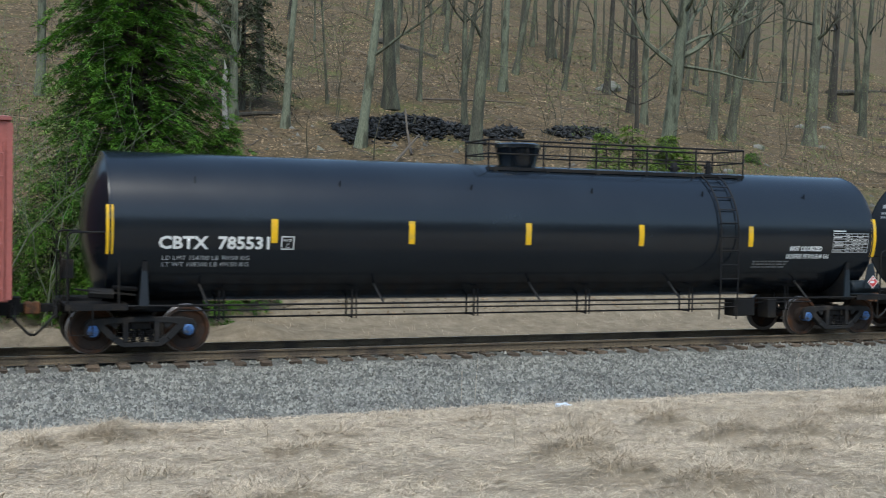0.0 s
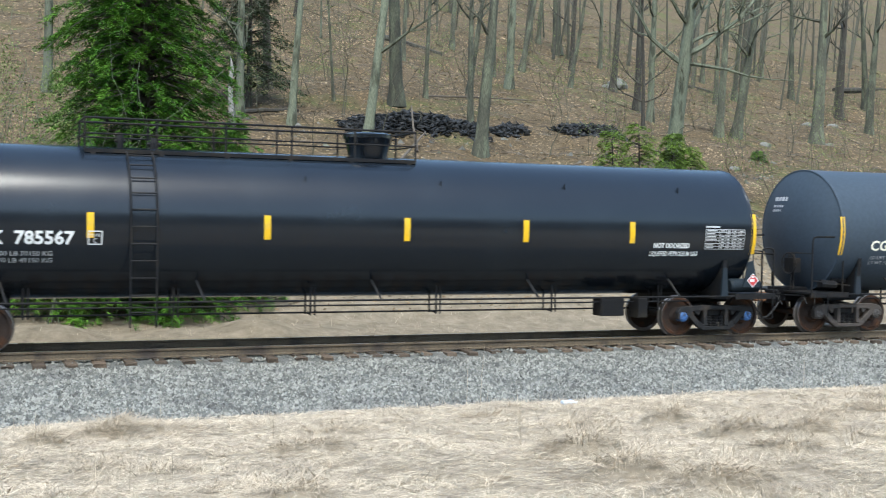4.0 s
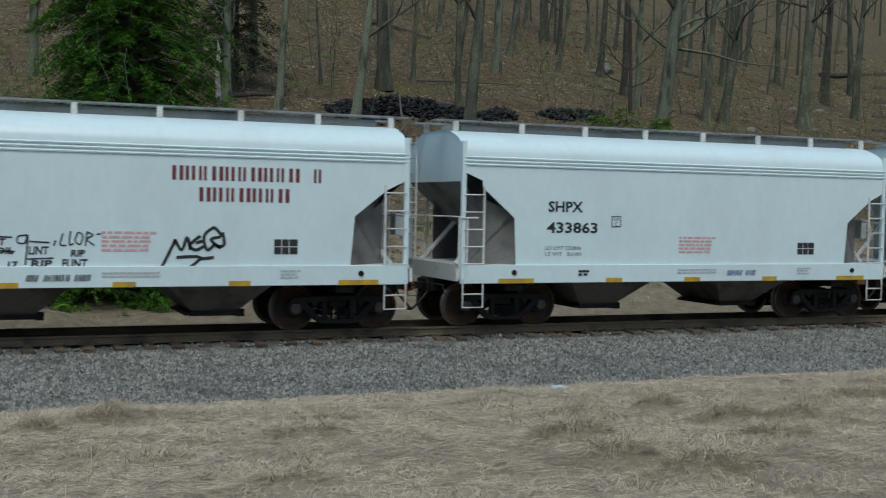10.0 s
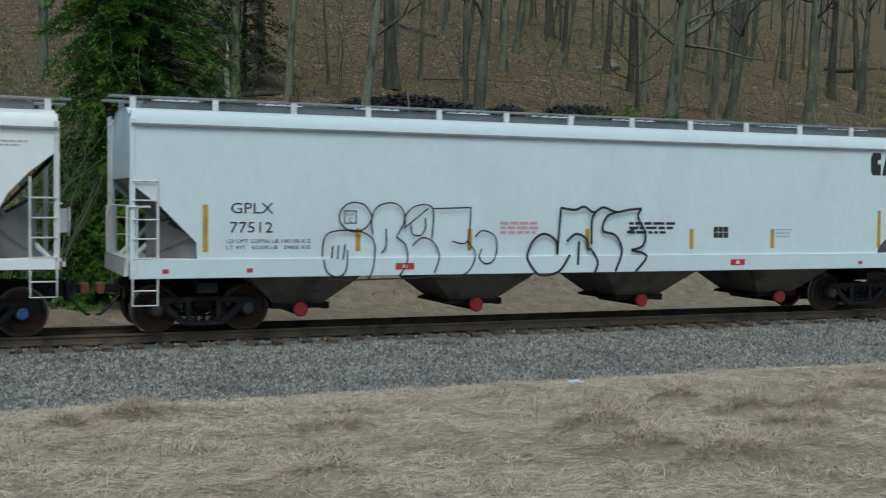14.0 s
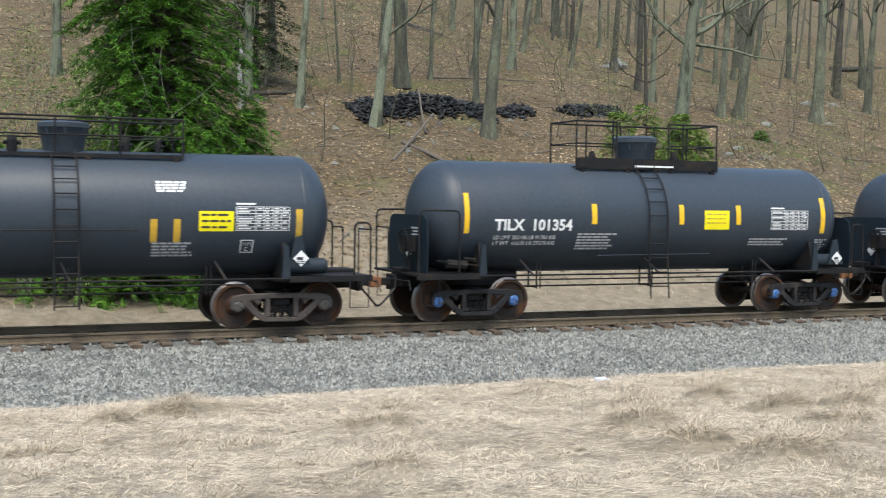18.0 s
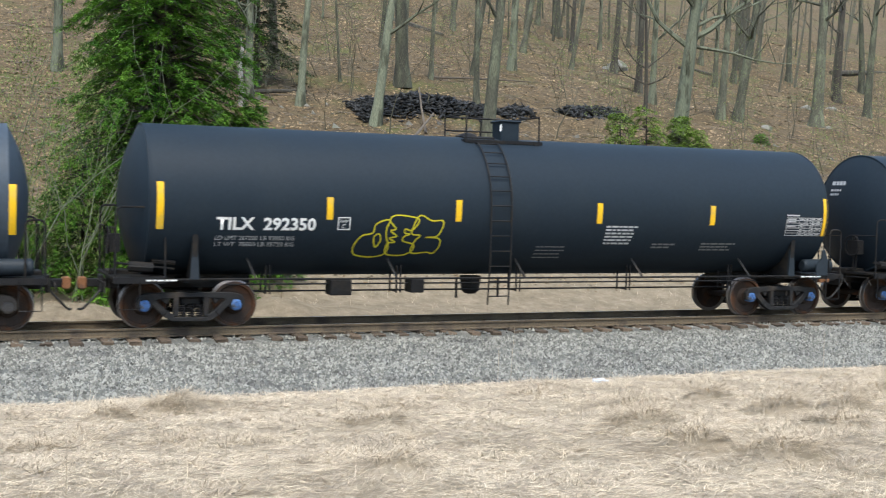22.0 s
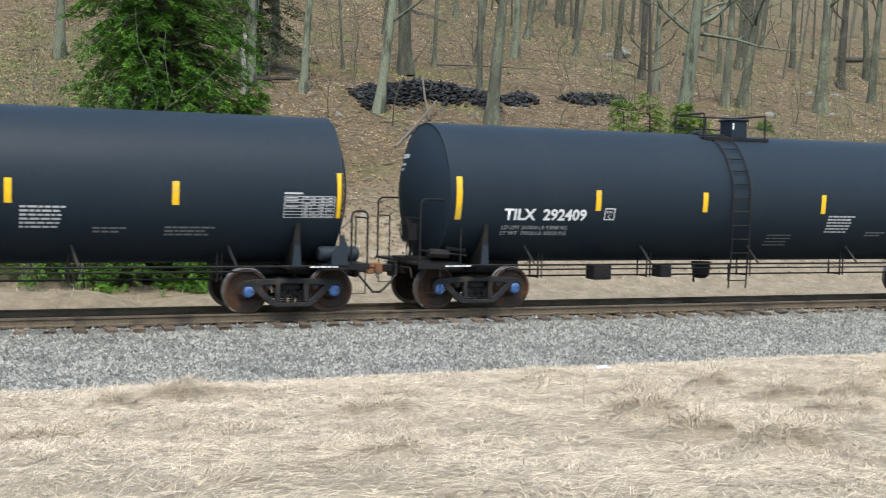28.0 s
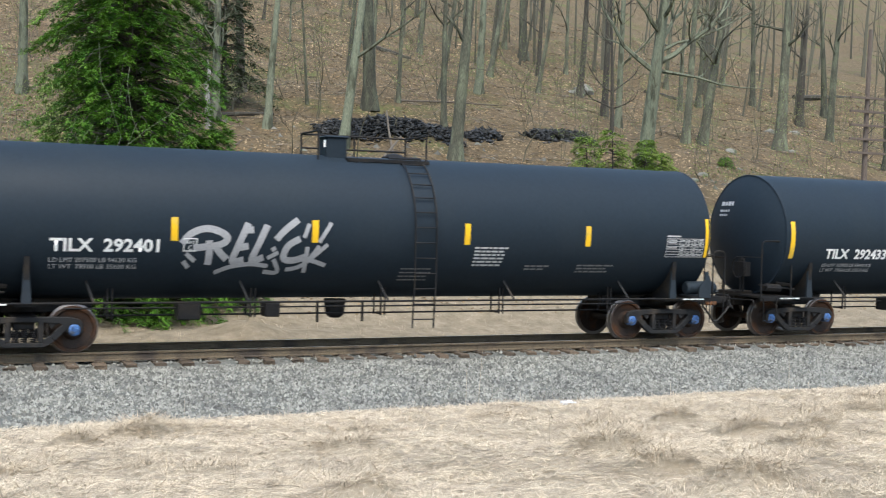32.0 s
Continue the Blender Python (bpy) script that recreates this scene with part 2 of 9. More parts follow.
# darker copy of the hemlock green, with shade put into the colour
NEEDLE_SHADED = mat("shaded_green_hemlock_spray", (0.030, 0.055, 0.017), 0.75, var=0.25, scale=0.4, bump=0.0, island=0.4)
BUSH_LEAF = mat("fresh_green_pine_needles", (0.15, 0.24, 0.04), 0.8, var=0.25, scale=0.4, bump=0.0, island=0.35, spec=0.15)
SLATE = mat("dark_blue_black_slate", (0.026, 0.027, 0.028), 0.7, var=0.35, scale=4, bump=0.4, second=(0.07, 0.072, 0.075), second_scale=1.6, second_edge=(0.55, 0.75), objrand=0.5, island=0.5)
LEAF = mat("dry_fallen_leaves", (0.165, 0.117, 0.066), 0.9, var=0.3, scale=2, bump=0.0, island=0.75, spec=0.15, second=(0.250, 0.186, 0.115), second_scale=0.35)
DEAD_PALE = mat("bleached_dead_wood", (0.27, 0.26, 0.23), 0.85, var=0.3, scale=3, bump=0.4)
BOULDER = mat("grey_mossy_boulder", (0.125, 0.122, 0.104), 0.9, var=0.3, scale=3, bump=0.6, second=(0.07, 0.078, 0.045), second_scale=2, island=0.5)
DEADWOOD = mat("grey_dead_wood", (0.135, 0.110, 0.084), 0.9, var=0.35, scale=3, bump=0.6, stretch=(0.3, 1, 1), island=0.6)
DRY_GRASS = mat("bleached_dry_grass", (0.50, 0.418, 0.308), 0.9, var=0.25, scale=1, bump=0.0, island=0.55, second=(0.375, 0.31, 0.235), second_scale=3.5, second_edge=(0.45, 0.6), spec=0.2)
WEED = mat("brown_dead_weed_stems", (0.43, 0.352, 0.255), 0.9, var=0.25, scale=1, bump=0.0, island=0.5)
GREEN_GRASS = mat("new_green_grass", (0.10, 0.14, 0.035), 0.8, var=0.3, scale=1, bump=0.0, island=0.4)
POLE = mat("weathered_pole_wood", (0.11, 0.085, 0.07), 0.9, var=0.3, scale=3, bump=0.5, stretch=(1, 1, 0.2))
PLASTIC = mat("pale_blue_plastic", (0.55, 0.62, 0.72), 0.3, var=0.1, bump=0.02)


def ground_material():
    """Bleached grass near the line, sandy soil behind it, brown leaf litter up the hill."""
    m = bpy.data.materials.new("grass_soil_and_leaf_litter")
    m.use_nodes = True
    n, l = m.node_tree.nodes, m.node_tree.links
    b = n["Principled BSDF"]
    b.inputs["Roughness"].default_value = 0.95
    b.inputs["Specular IOR Level"].default_value = 0.2
    co = n.new("ShaderNodeTexCoord")

    def noise_tex(scale, detail=6, rough=0.6):
        t = n.new("ShaderNodeTexNoise")
        t.inputs["Scale"].default_value, t.inputs["Detail"].default_value, t.inputs["Roughness"].default_value = scale, detail, rough
        l.new(co.outputs["Object"], t.inputs["Vector"])
        return t.outputs["Fac"]

    def ramp(fac, stops):
        r = n.new("ShaderNodeValToRGB")
        while len(r.color_ramp.elements) < len(stops):
            r.color_ramp.elements.new(0.5)
        for e, (pos, c) in zip(r.color_ramp.elements, stops):
            e.position, e.color = pos, (*c, 1)
        l.new(fac, r.inputs[0])
        return r.outputs[0]

    def mix(fac, a, c):
        x = n.new("ShaderNodeMix")
        x.data_type = "RGBA"
        l.new(fac, x.inputs[0])
        l.new(a, x.inputs[6])
        l.new(c, x.inputs[7])
        return x.outputs[2]

    def edge(src, lo, hi):
        r = n.new("ShaderNodeMapRange")
        r.inputs["From Min"].default_value, r.inputs["From Max"].default_value = lo, hi
        l.new(src, r.inputs["Value"])
        return r.outputs[0]

    sep = n.new("ShaderNodeSeparateXYZ")
    l.new(co.outputs["Object"], sep.inputs[0])
    wob = n.new("ShaderNodeMath")
    wob.operation = "MULTIPLY_ADD"
    l.new(noise_tex(0.25), wob.inputs[0])
    wob.inputs[1].default_value = 9.0
    l.new(sep.outputs["Y"], wob.inputs[2])
    grass = ramp(noise_tex(1.6, 10, 0.75), [(0.25, (0.24, 0.195, 0.14)), (0.5, (0.38, 0.315, 0.23)), (0.75, (0.50, 0.415, 0.305))])
    soil = ramp(noise_tex(2.2, 10, 0.75), [(0.25, (0.11, 0.088, 0.06)), (0.5, (0.22, 0.18, 0.125)), (0.75, (0.33, 0.275, 0.20))])
    litter = ramp(noise_tex(2.2, 14, 0.95), [(0.33, (0.032, 0.024, 0.014)), (0.45, (0.085, 0.063, 0.037)), (0.56, (0.152, 0.112, 0.066)), (0.68, (0.262, 0.198, 0.122))])
    shade = ramp(noise_tex(0.6, 8, 0.8), [(0.35, (0.045, 0.036, 0.018)), (0.65, (0.120, 0.094, 0.046))])
    litter = mix(edge(noise_tex(0.45, 10, 0.8), 0.52, 0.68), litter, shade)
    moss = ramp(noise_tex(5.0, 8, 0.7), [(0.3, (0.05, 0.06, 0.018)), (0.7, (0.13, 0.14, 0.05))])
    c = mix(edge(wob.outputs[0], 2.0, 5.0), grass, soil)
    litter = mix(edge(noise_tex(0.3, 6), 0.53, 0.70), litter, moss)
    c = mix(edge(wob.outputs[0], 15.5, 20.0), c, litter)
    back_wood = n.new("ShaderNodeMath")
    back_wood.operation = "MULTIPLY"
    l.new(sep.outputs["Y"], back_wood.inputs[0])
    back_wood.inputs[1].default_value = -1.0
    c = mix(edge(back_wood.outputs[0], 36.0, 44.0), c, shade)
    l.new(c, b.inputs["Base Color"])
    bp = n.new("ShaderNodeBump")
    bp.inputs["Strength"].default_value, bp.inputs["Distance"].default_value = 0.8, 0.06
    l.new(noise_tex(6.0, 10, 0.8), bp.inputs["Height"])
    l.new(bp.outputs[0], b.inputs["Normal"])
    return m


GROUND = ground_material()


# ---- mesh tools ----
def box(bm, x0, x1, y0, y1, z0, z1):
    v = [bm.verts.new((x, y, z)) for x in (x0, x1) for y in (y0, y1) for z in (z0, z1)]
    for f in ((0, 1, 3, 2), (4, 6, 7, 5), (0, 4, 5, 1), (2, 3, 7, 6), (0, 2, 6, 4), (1, 5, 7, 3)):
        bm.faces.new([v[i] for i in f])


def tube(bm, pts, r, n=6, close=True):
    """A round bar along points; r is one radius or one for each point."""
    pts = [Vector(p) for p in pts]
    rs = r if hasattr(r, "__len__") else [r] * len(pts)
    rings = []
    side = None
    for i, p in enumerate(pts):
        d = (pts[min(i + 1, len(pts) - 1)] - pts[max(i - 1, 0)]).normalized()
        if side is None:
            side = d.orthogonal().normalized()
        side = (side - d * side.dot(d)).normalized()
        up = d.cross(side)
        rings.append([bm.verts.new(p + (side * math.cos(a) + up * math.sin(a)) * rs[i]) for a in [k * math.tau / n for k in range(n)]])
    for a, c in zip(rings, rings[1:]):
        for k in range(n):
            bm.faces.new((a[k], a[(k + 1) % n], c[(k + 1) % n], c[k]))
    if close and n > 2:
        bm.faces.new(rings[0][::-1])
        bm.faces.new(rings[-1])


def revolve(bm, profile, n, axis="x", origin=(0, 0, 0)):
    """Turn (along, radius) pairs round an axis."""
    o = Vector(origin)
    rings = []
    for u, r in profile:
        ring = []
        for k in range(n):
            a = k * math.tau / n
            c, s = math.cos(a) * r, math.sin(a) * r
            ring.append(bm.verts.new(o + Vector({"x": (u, c, s), "y": (c, u, -s), "z": (c, s, u)}[axis])))
        rings.append(ring)
    for a, c in zip(rings, rings[1:]):
        for k in range(n):
            bm.faces.new((a[k], a[(k + 1) % n], c[(k + 1) % n], c[k]))
    for ring, u in ((rings[0][::-1], 0), (rings[-1], 1)):
        bm.faces.new(ring)


def prism(bm, outline, y0, y1):
    """An outline in x, z pulled from y0 to y1."""
    a = [bm.verts.new((x, y0, z)) for x, z in outline]
    c = [bm.verts.new((x, y1, z)) for x, z in outline]
    bm.faces.new(a)
    bm.faces.new(c[::-1])
    for i in range(len(a)):
        j = (i + 1) % len(a)
        bm.faces.new((a[j], a[i], c[i], c[j]))


def finish(bm, name, material, smooth=False, bevel=0.0):
    bmesh.ops.recalc_face_normals(bm, faces=bm.faces)
    if bevel:
        bmesh.ops.bevel(bm, geom=bm.edges[:], offset=bevel, segments=1, affect="EDGES", clamp_overlap=True)
    me = bpy.data.meshes.new(name)
    if smooth:
        for f in bm.faces:
            f.smooth = True
    bm.to_mesh(me)
    bm.free()
    for m in material if isinstance(material, (list, tuple)) else (material,):
        me.materials.append(m)
    if smooth:
        me.set_sharp_from_angle(angle=radians(38))
    return me


def part(name, bm, material, parent, label="", smooth=False, bevel=0.0):
    """Link a bmesh, or a mesh that is already made, as one mesh object under a thing or a part."""
    me = bm if isinstance(bm, bpy.types.Mesh) else finish(bm, name, material, smooth, bevel)
    ob = new(name, me)
    ob.parent = parent
    if label:
        ob["label"] = label
    return ob


def thing(name, label, category, group="", kind="", at=(0, 0, 0)):
    ob = new(name)
    ob.empty_display_size = 0.3
    ob.location = at
    return tagged(ob, label, category, group, kind)


def from_arrays(name, verts, faces, material, smooth=False):
    """A mesh from numpy arrays: verts (n, 3), faces (m, k)."""
    me = bpy.data.meshes.new(name)
    k = faces.shape[1]
    me.vertices.add(len(verts))
    me.vertices.foreach_set("co", np.ascontiguousarray(verts, np.float32).ravel())
    me.loops.add(faces.size)
    me.loops.foreach_set("vertex_index", np.ascontiguousarray(faces, np.int32).ravel())
    me.polygons.add(len(faces))
    me.polygons.foreach_set("loop_start", np.arange(0, faces.size, k, dtype=np.int32))
    me.polygons.foreach_set("loop_total", np.full(len(faces), k, np.int32))
    if smooth:
        me.polygons.foreach_set("use_smooth", np.ones(len(faces), bool))
    me.update(calc_edges=True)
    me.materials.append(material)
    return me


# ---- paint and lettering that lies on a car's side ----
class Side:
    """The near side of a car body: y for each height. radius 0: a flat side at depth y."""

    def __init__(self, y, radius=0.0, centre=0.0):
        self.depth, self.radius, self.centre = y, radius, centre

    def y(self, z, lift):
        if not self.radius:
            return self.depth - lift
        d = max(-0.98, min(0.98, (z - self.centre) / self.radius))
        return -self.radius * math.sqrt(1 - d * d) - lift


def lay(me_bm, side, lift):
    """Lay a flat bmesh (x, height) on the side, cut so that it follows a round one."""
    if side.radius:
        zs = [v.co.z for v in me_bm.verts]
        z = math.floor(min(zs) / 0.12) * 0.12
        while z < max(zs):
            z += 0.12
            bmesh.ops.bisect_plane(me_bm, geom=me_bm.verts[:] + me_bm.edges[:] + me_bm.faces[:], plane_co=(0, 0, z), plane_no=(0, 0, 1))
    for v in me_bm.verts:
        v.co.y = side.y(v.co.z, lift)
    return me_bm


def letters(parent, text, x, z, height, side, material, width=None, bold=0.0, lift=0.006, name="lettering", label="", align="LEFT", slant=0.0):
    cu = bpy.data.curves.new(name, "FONT")
    cu.body, cu.size, cu.align_x, cu.offset, cu.shear, cu.resolution_u = text, height * 1.42, align, bold, slant, 2
    tmp = bpy.data.objects.new(name, cu)
    me = bpy.data.meshes.new_from_object(tmp)
    bpy.data.objects.remove(tmp)
    bpy.data.curves.remove(cu)
    bm = bmesh.new()
    bm.from_mesh(me)
    bpy.data.meshes.remove(me)
    xs = [v.co.x for v in bm.verts]
    k = width / (max(xs) - min(xs)) if width else 1.0
    x_min = min(xs) if align == "LEFT" else 0.0
    for v in bm.verts:
        v.co = Vector((x + (v.co.x - x_min) * k, 0, z + v.co.y))
    ob = part(name, finish_flat(lay(bm, side, lift), name, material), None, parent, label)
    return ob


def finish_flat(bm, name, material):
    for f in bm.faces:
        f.normal_update()
        if f.normal.y > 0:
            f.normal_flip()
    me = bpy.data.meshes.new(name)
    bm.to_mesh(me)
    bm.free()
    me.materials.append(material)
    return me


def patch(parent, x0, x1, z0, z1, side, material, lift=0.005, name="panel", label="", lean=0.0):
    bm = bmesh.new()
    bm.faces.new([bm.verts.new(p) for p in ((x0, 0, z0), (x1, 0, z0), (x1 + lean, 0, z1), (x0 + lean, 0, z1))])
    return part(name, finish_flat(lay(bm, side, lift), name, material), None, parent, label)


def bars(parent, x0, x1, z_top, lines, pitch, height, side, material, name="small_print", label="", lift=0.006, seed=1, fill=0.8, label_size=None):
    """Lines of print too small to read: a bar for each word."""
    r = random.Random(seed)
    bm = bmesh.new()
    for i in range(lines):
        z = z_top - i * pitch
        x, end = x0, x0 + (x1 - x0) * (1 if i == 0 else r.uniform(fill, 1))
        while x < end - height:
            w = min(height * r.uniform(1.6, 5.5), end - x)
            bm.faces.new([bm.verts.new(p) for p in ((x, 0, z - height), (x + w, 0, z - height), (x + w, 0, z), (x, 0, z))])
            x += w + height * 0.7
    ob = part(name, finish_flat(lay(bm, side, lift), name, material), None, parent, label)
    ob["kind"] = "stuff"
    return ob


def block_word(parent, x0, x1, z0, z1, count, side, material, name="lettering_block", label="", lean=0.0, gap=0.16, lift=0.006):
    """A trade name, drawn as plain blocks of its size and colour; 0 in a pattern leaves a space."""
    bm = bmesh.new()
    slots = count if isinstance(count, (list, tuple)) else [1] * count
    w = (x1 - x0) / len(slots)
    for i, on in enumerate(slots):
        if on:
            a, c = x0 + i * w, x0 + (i + 1 - gap) * w
            h = z1 - z0
            c -= (0.0, 0.12, 0.25)[i % 3] * w
            for p in (((a, z0), (a + (c - a) * 0.36, z0), (a + (c - a) * 0.36, z1), (a, z1)), ((a + (c - a) * 0.64, z0), (c, z0), (c, z1), (a + (c - a) * 0.64, z1))):
                bm.faces.new([bm.verts.new((x + lean * (z - z0) / h, 0, z)) for x, z in p])
    return part(name, finish_flat(lay(bm, side, lift), name, material), None, parent, label)


def stroke_mesh(bm, pts, width):
    """A flat painted line through points, in x and height."""
    n = len(pts)
    rows = []
    for i, (x, z) in enumerate(pts):
        ax, az = pts[max(i - 1, 0)]
        cx, cz = pts[min(i + 1, n - 1)]
        d = Vector((cx - ax, cz - az))
        d = d.normalized() if d.length > 1e-6 else Vector((1, 0))
        w = width * 0.5
        rows.append((bm.verts.new((x - d.y * w, 0, z + d.x * w)), bm.verts.new((x + d.y * w, 0, z - d.x * w))))
    for a, c in zip(rows, rows[1:]):
        bm.faces.new((a[0], a[1], c[1], c[0]))


def smooth_line(pts, steps=6, closed=False):
    """A Catmull-Rom line through points."""
    p = list(pts)
    q = [p[-1]] + p + [p[0], p[1]] if closed else [p[0]] + p + [p[-1]]
    out = []
    for i in range(1, len(q) - 2):
        for k in range(steps):
            t = k / steps
            out.append(tuple(0.5 * (2 * q[i][c] + (q[i + 1][c] - q[i - 1][c]) * t + (2 * q[i - 1][c] - 5 * q[i][c] + 4 * q[i + 1][c] - q[i + 2][c]) * t * t
                                    + (3 * q[i][c] - q[i - 1][c] - 3 * q[i + 1][c] + q[i + 2][c]) * t ** 3) for c in (0, 1)))
    out.append(q[-2])
    return out


def strokes(parent, lines, x0, x1, z0, z1, width, side, material, name="spray_paint", label="", lift=0.007, closed=False, smooth=True):
    """Spray-paint lines given in a unit square, spread over x0..x1, z0..z1."""
    bm = bmesh.new()
    for line in lines:
        pts = [(x0 + u * (x1 - x0), z0 + v * (z1 - z0)) for u, v in line]
        stroke_mesh(bm, smooth_line(pts, 5, closed) if smooth and len(pts) > 2 else pts, width)
    return part(name, finish_flat(lay(bm, side, lift), name, material), None, parent, label)


def drawn(parent, lines, width, side, material, name="spray_paint", label="", lift=0.007, smooth=True):
    """Spray-paint lines given in metres along the car and in height."""
    return strokes(parent, lines, 0, 1, 0, 1, width, side, material, name, label, lift, False, smooth)


def blob(parent, line, x0, x1, z0, z1, side, material, name="spray_fill", label="", lift=0.005, smooth=True):
    """A filled patch of paint inside a closed line."""
    bm = bmesh.new()
    pts = [(x0 + u * (x1 - x0), z0 + v * (z1 - z0)) for u, v in line]
    pts = smooth_line(pts, 4, True)[:-1] if smooth else pts
    bm.faces.new([bm.verts.new((x, 0, z)) for x, z in pts])
    bm.normal_update()
    bmesh.ops.triangulate(bm, faces=bm.faces[:])
    return part(name, finish_flat(lay(bm, side, lift), name, material), None, parent, label)


# ---- the ground: one sheet, from the grassy bank over the line and up the wooded hill ----
PROFILE_Y = [-600, -300, -150, -70, -40, -23.6, -16, -12, -9.8, -8, -6.6, -5.6, -4.4, 4.2, 5.5, 7.5, 9.5, 12, 16, 20, 37, 48, 60, 100, 200, 600]
PROFILE_Z = [150, 78, 30, 3.5, 1.3, 1.0, 0.62, 0.2, -0.03, -0.22, -0.42, -0.6, -0.75, -0.8, -0.62, -0.25, 0.35, 1.4, 3.0, 4.6, 9.4, 12.2, 16.0, 30, 72, 190]


# grass tussocks on the bank: place, radius, height
TUSSOCKS = [(1.94, -9.63, 0.42, 0.17), (1.23, -10.3, 0.38, 0.12), (2.5, -9.3, 0.3, 0.09), (8.23, -11.7, 0.34, 0.12), (8.1, -13.2, 0.42, 0.16), (8.6, -13.7, 0.4, 0.13), (5.43, -14.6, 0.45, 0.16),
            (5.25, -15.7, 0.36, 0.13), (5.75, -16.3, 0.4, 0.14), (4.38, -10.8, 0.4, 0.08), (3.6, -12.3, 0.45, 0.08), (2.5, -15.8, 0.36, 0.1), (11.2, -11.9, 0.5, 0.12), (12.6, -10.6, 0.45, 0.11),
            (6.8, -12.2, 0.45, 0.09), (9.7, -12.6, 0.4, 0.1), (6.6, -10.0, 0.4, 0.07), (0.2, -13.4, 0.4, 0.08), (7.2, -15.2, 0.4, 0.12)]


def lumps(x, y, size, seed):
    """Smooth random relief, about -1 to 1, for arrays of places."""
    r = np.random.RandomState(seed)
    out = np.zeros_like(x)
    for _ in range(7):
        a, k, ph = r.uniform(0, math.tau), r.uniform(0.7, 1.6) / size, r.uniform(0, math.tau)
        out += np.sin((x * np.cos(a) + y * np.sin(a)) * k * math.tau + ph)
    return out / 3.2


def ground_z(x, y):
    x, y = np.asarray(x, float), np.asarray(y, float)
    hill = np.clip((y - 4) / 20, 0, 1)
    yy = np.where(y > 4, y - hill * 0.25 * (np.clip(x, 26, 80) - 30), y)
    z = np.interp(np.maximum(yy, np.where(y > 4, 4.2, -1e9)), PROFILE_Y, PROFILE_Z)
    bank = np.clip((-5.2 - y) / 3, 0, 1)
    z += bank * (lumps(x, y, 3.2, 3) * 0.045 + lumps(x, y, 0.9, 4) * 0.022 + lumps(x, y, 0.37, 7) * 0.012)
    for tx, ty, tr, th in TUSSOCKS:
        q = ((x - tx) / tr) ** 2 + ((y - ty) / (tr * 0.7)) ** 2
        z += th * np.exp(-q * q)
    z += hill * (lumps(x, y, 9, 5) * 0.28 + lumps(x, y, 2.5, 6) * 0.07)
    mound = np.exp(-((y - 5.2) / 1.3) ** 2) * np.clip((14 - x) / 6, 0, 1)
    z += mound * (0.42 + 0.16 * np.sin(x * 1.1) + 0.08 * np.sin(x * 2.7 + 1))
    return z


def gz(x, y):
    return float(ground_z(x, y))


def axis(stops):
    out = [stops[0][0]]
    for (a, step), (b, _) in zip(stops, stops[1:]):
        n = max(1, int(round((b - a) / step)))
        out += [a + (b - a) * (i + 1) / n for i in range(n)]
    return np.array(out)


def sheet(name, xs, ys, zfun, material):
    gx, gy = np.meshgrid(xs, ys)
    verts = np.stack([gx.ravel(), gy.ravel(), zfun(gx, gy).ravel()], 1)
    i = np.arange(len(xs) * len(ys)).reshape(len(ys), len(xs))
    faces = np.stack([i[:-1, :-1].ravel(), i[:-1, 1:].ravel(), i[1:, 1:].ravel(), i[1:, :-1].ravel()], 1)
    return from_arrays(name, verts, faces, material, True)


ground = new("ground", sheet("ground", axis([(-900, 60), (-120, 8), (-24, 1.0), (-3, 0.16), (16, 0.3), (34, 0.8), (110, 6), (200, 60), (900, 60)]),
                             axis([(-600, 40), (-150, 8), (-40, 2), (-24, 0.5), (-17, 0.2), (14, 0.35), (40, 0.8), (75, 4), (160, 30), (600, 30)]), ground_z, GROUND))
tagged(ground, "bank of bleached dry grass, sandy soil and a hillside of brown fallen leaves", "ground", kind="structure")

# ---- ballast ----
BED_Y = [-6.1, -5.2, -3.2, -2.1, -1.55, -1.33, -1.2, 1.5, 2.1, 3.2, 4.4]
BED_Z = [-0.62, -0.56, -0.40, -0.29, -0.265, -0.29, -0.215, -0.225, -0.30, -0.52, -0.85]


def bed_z(x, y):
    return np.interp(y, BED_Y, BED_Z) + 0.018 * lumps(x, y, 1.7, 11)


ballast_bed = new("ballast_bed", sheet("ballast_bed", axis([(-90, 1.0), (-8, 0.3), (48, 1.0), (160, 1.0)]), axis([(-6.1, 0.2), (4.4, 0.2)]), bed_z, BED))
tagged(ballast_bed, "bed of pale grey crushed stone under the railway line", "ballast", kind="structure")


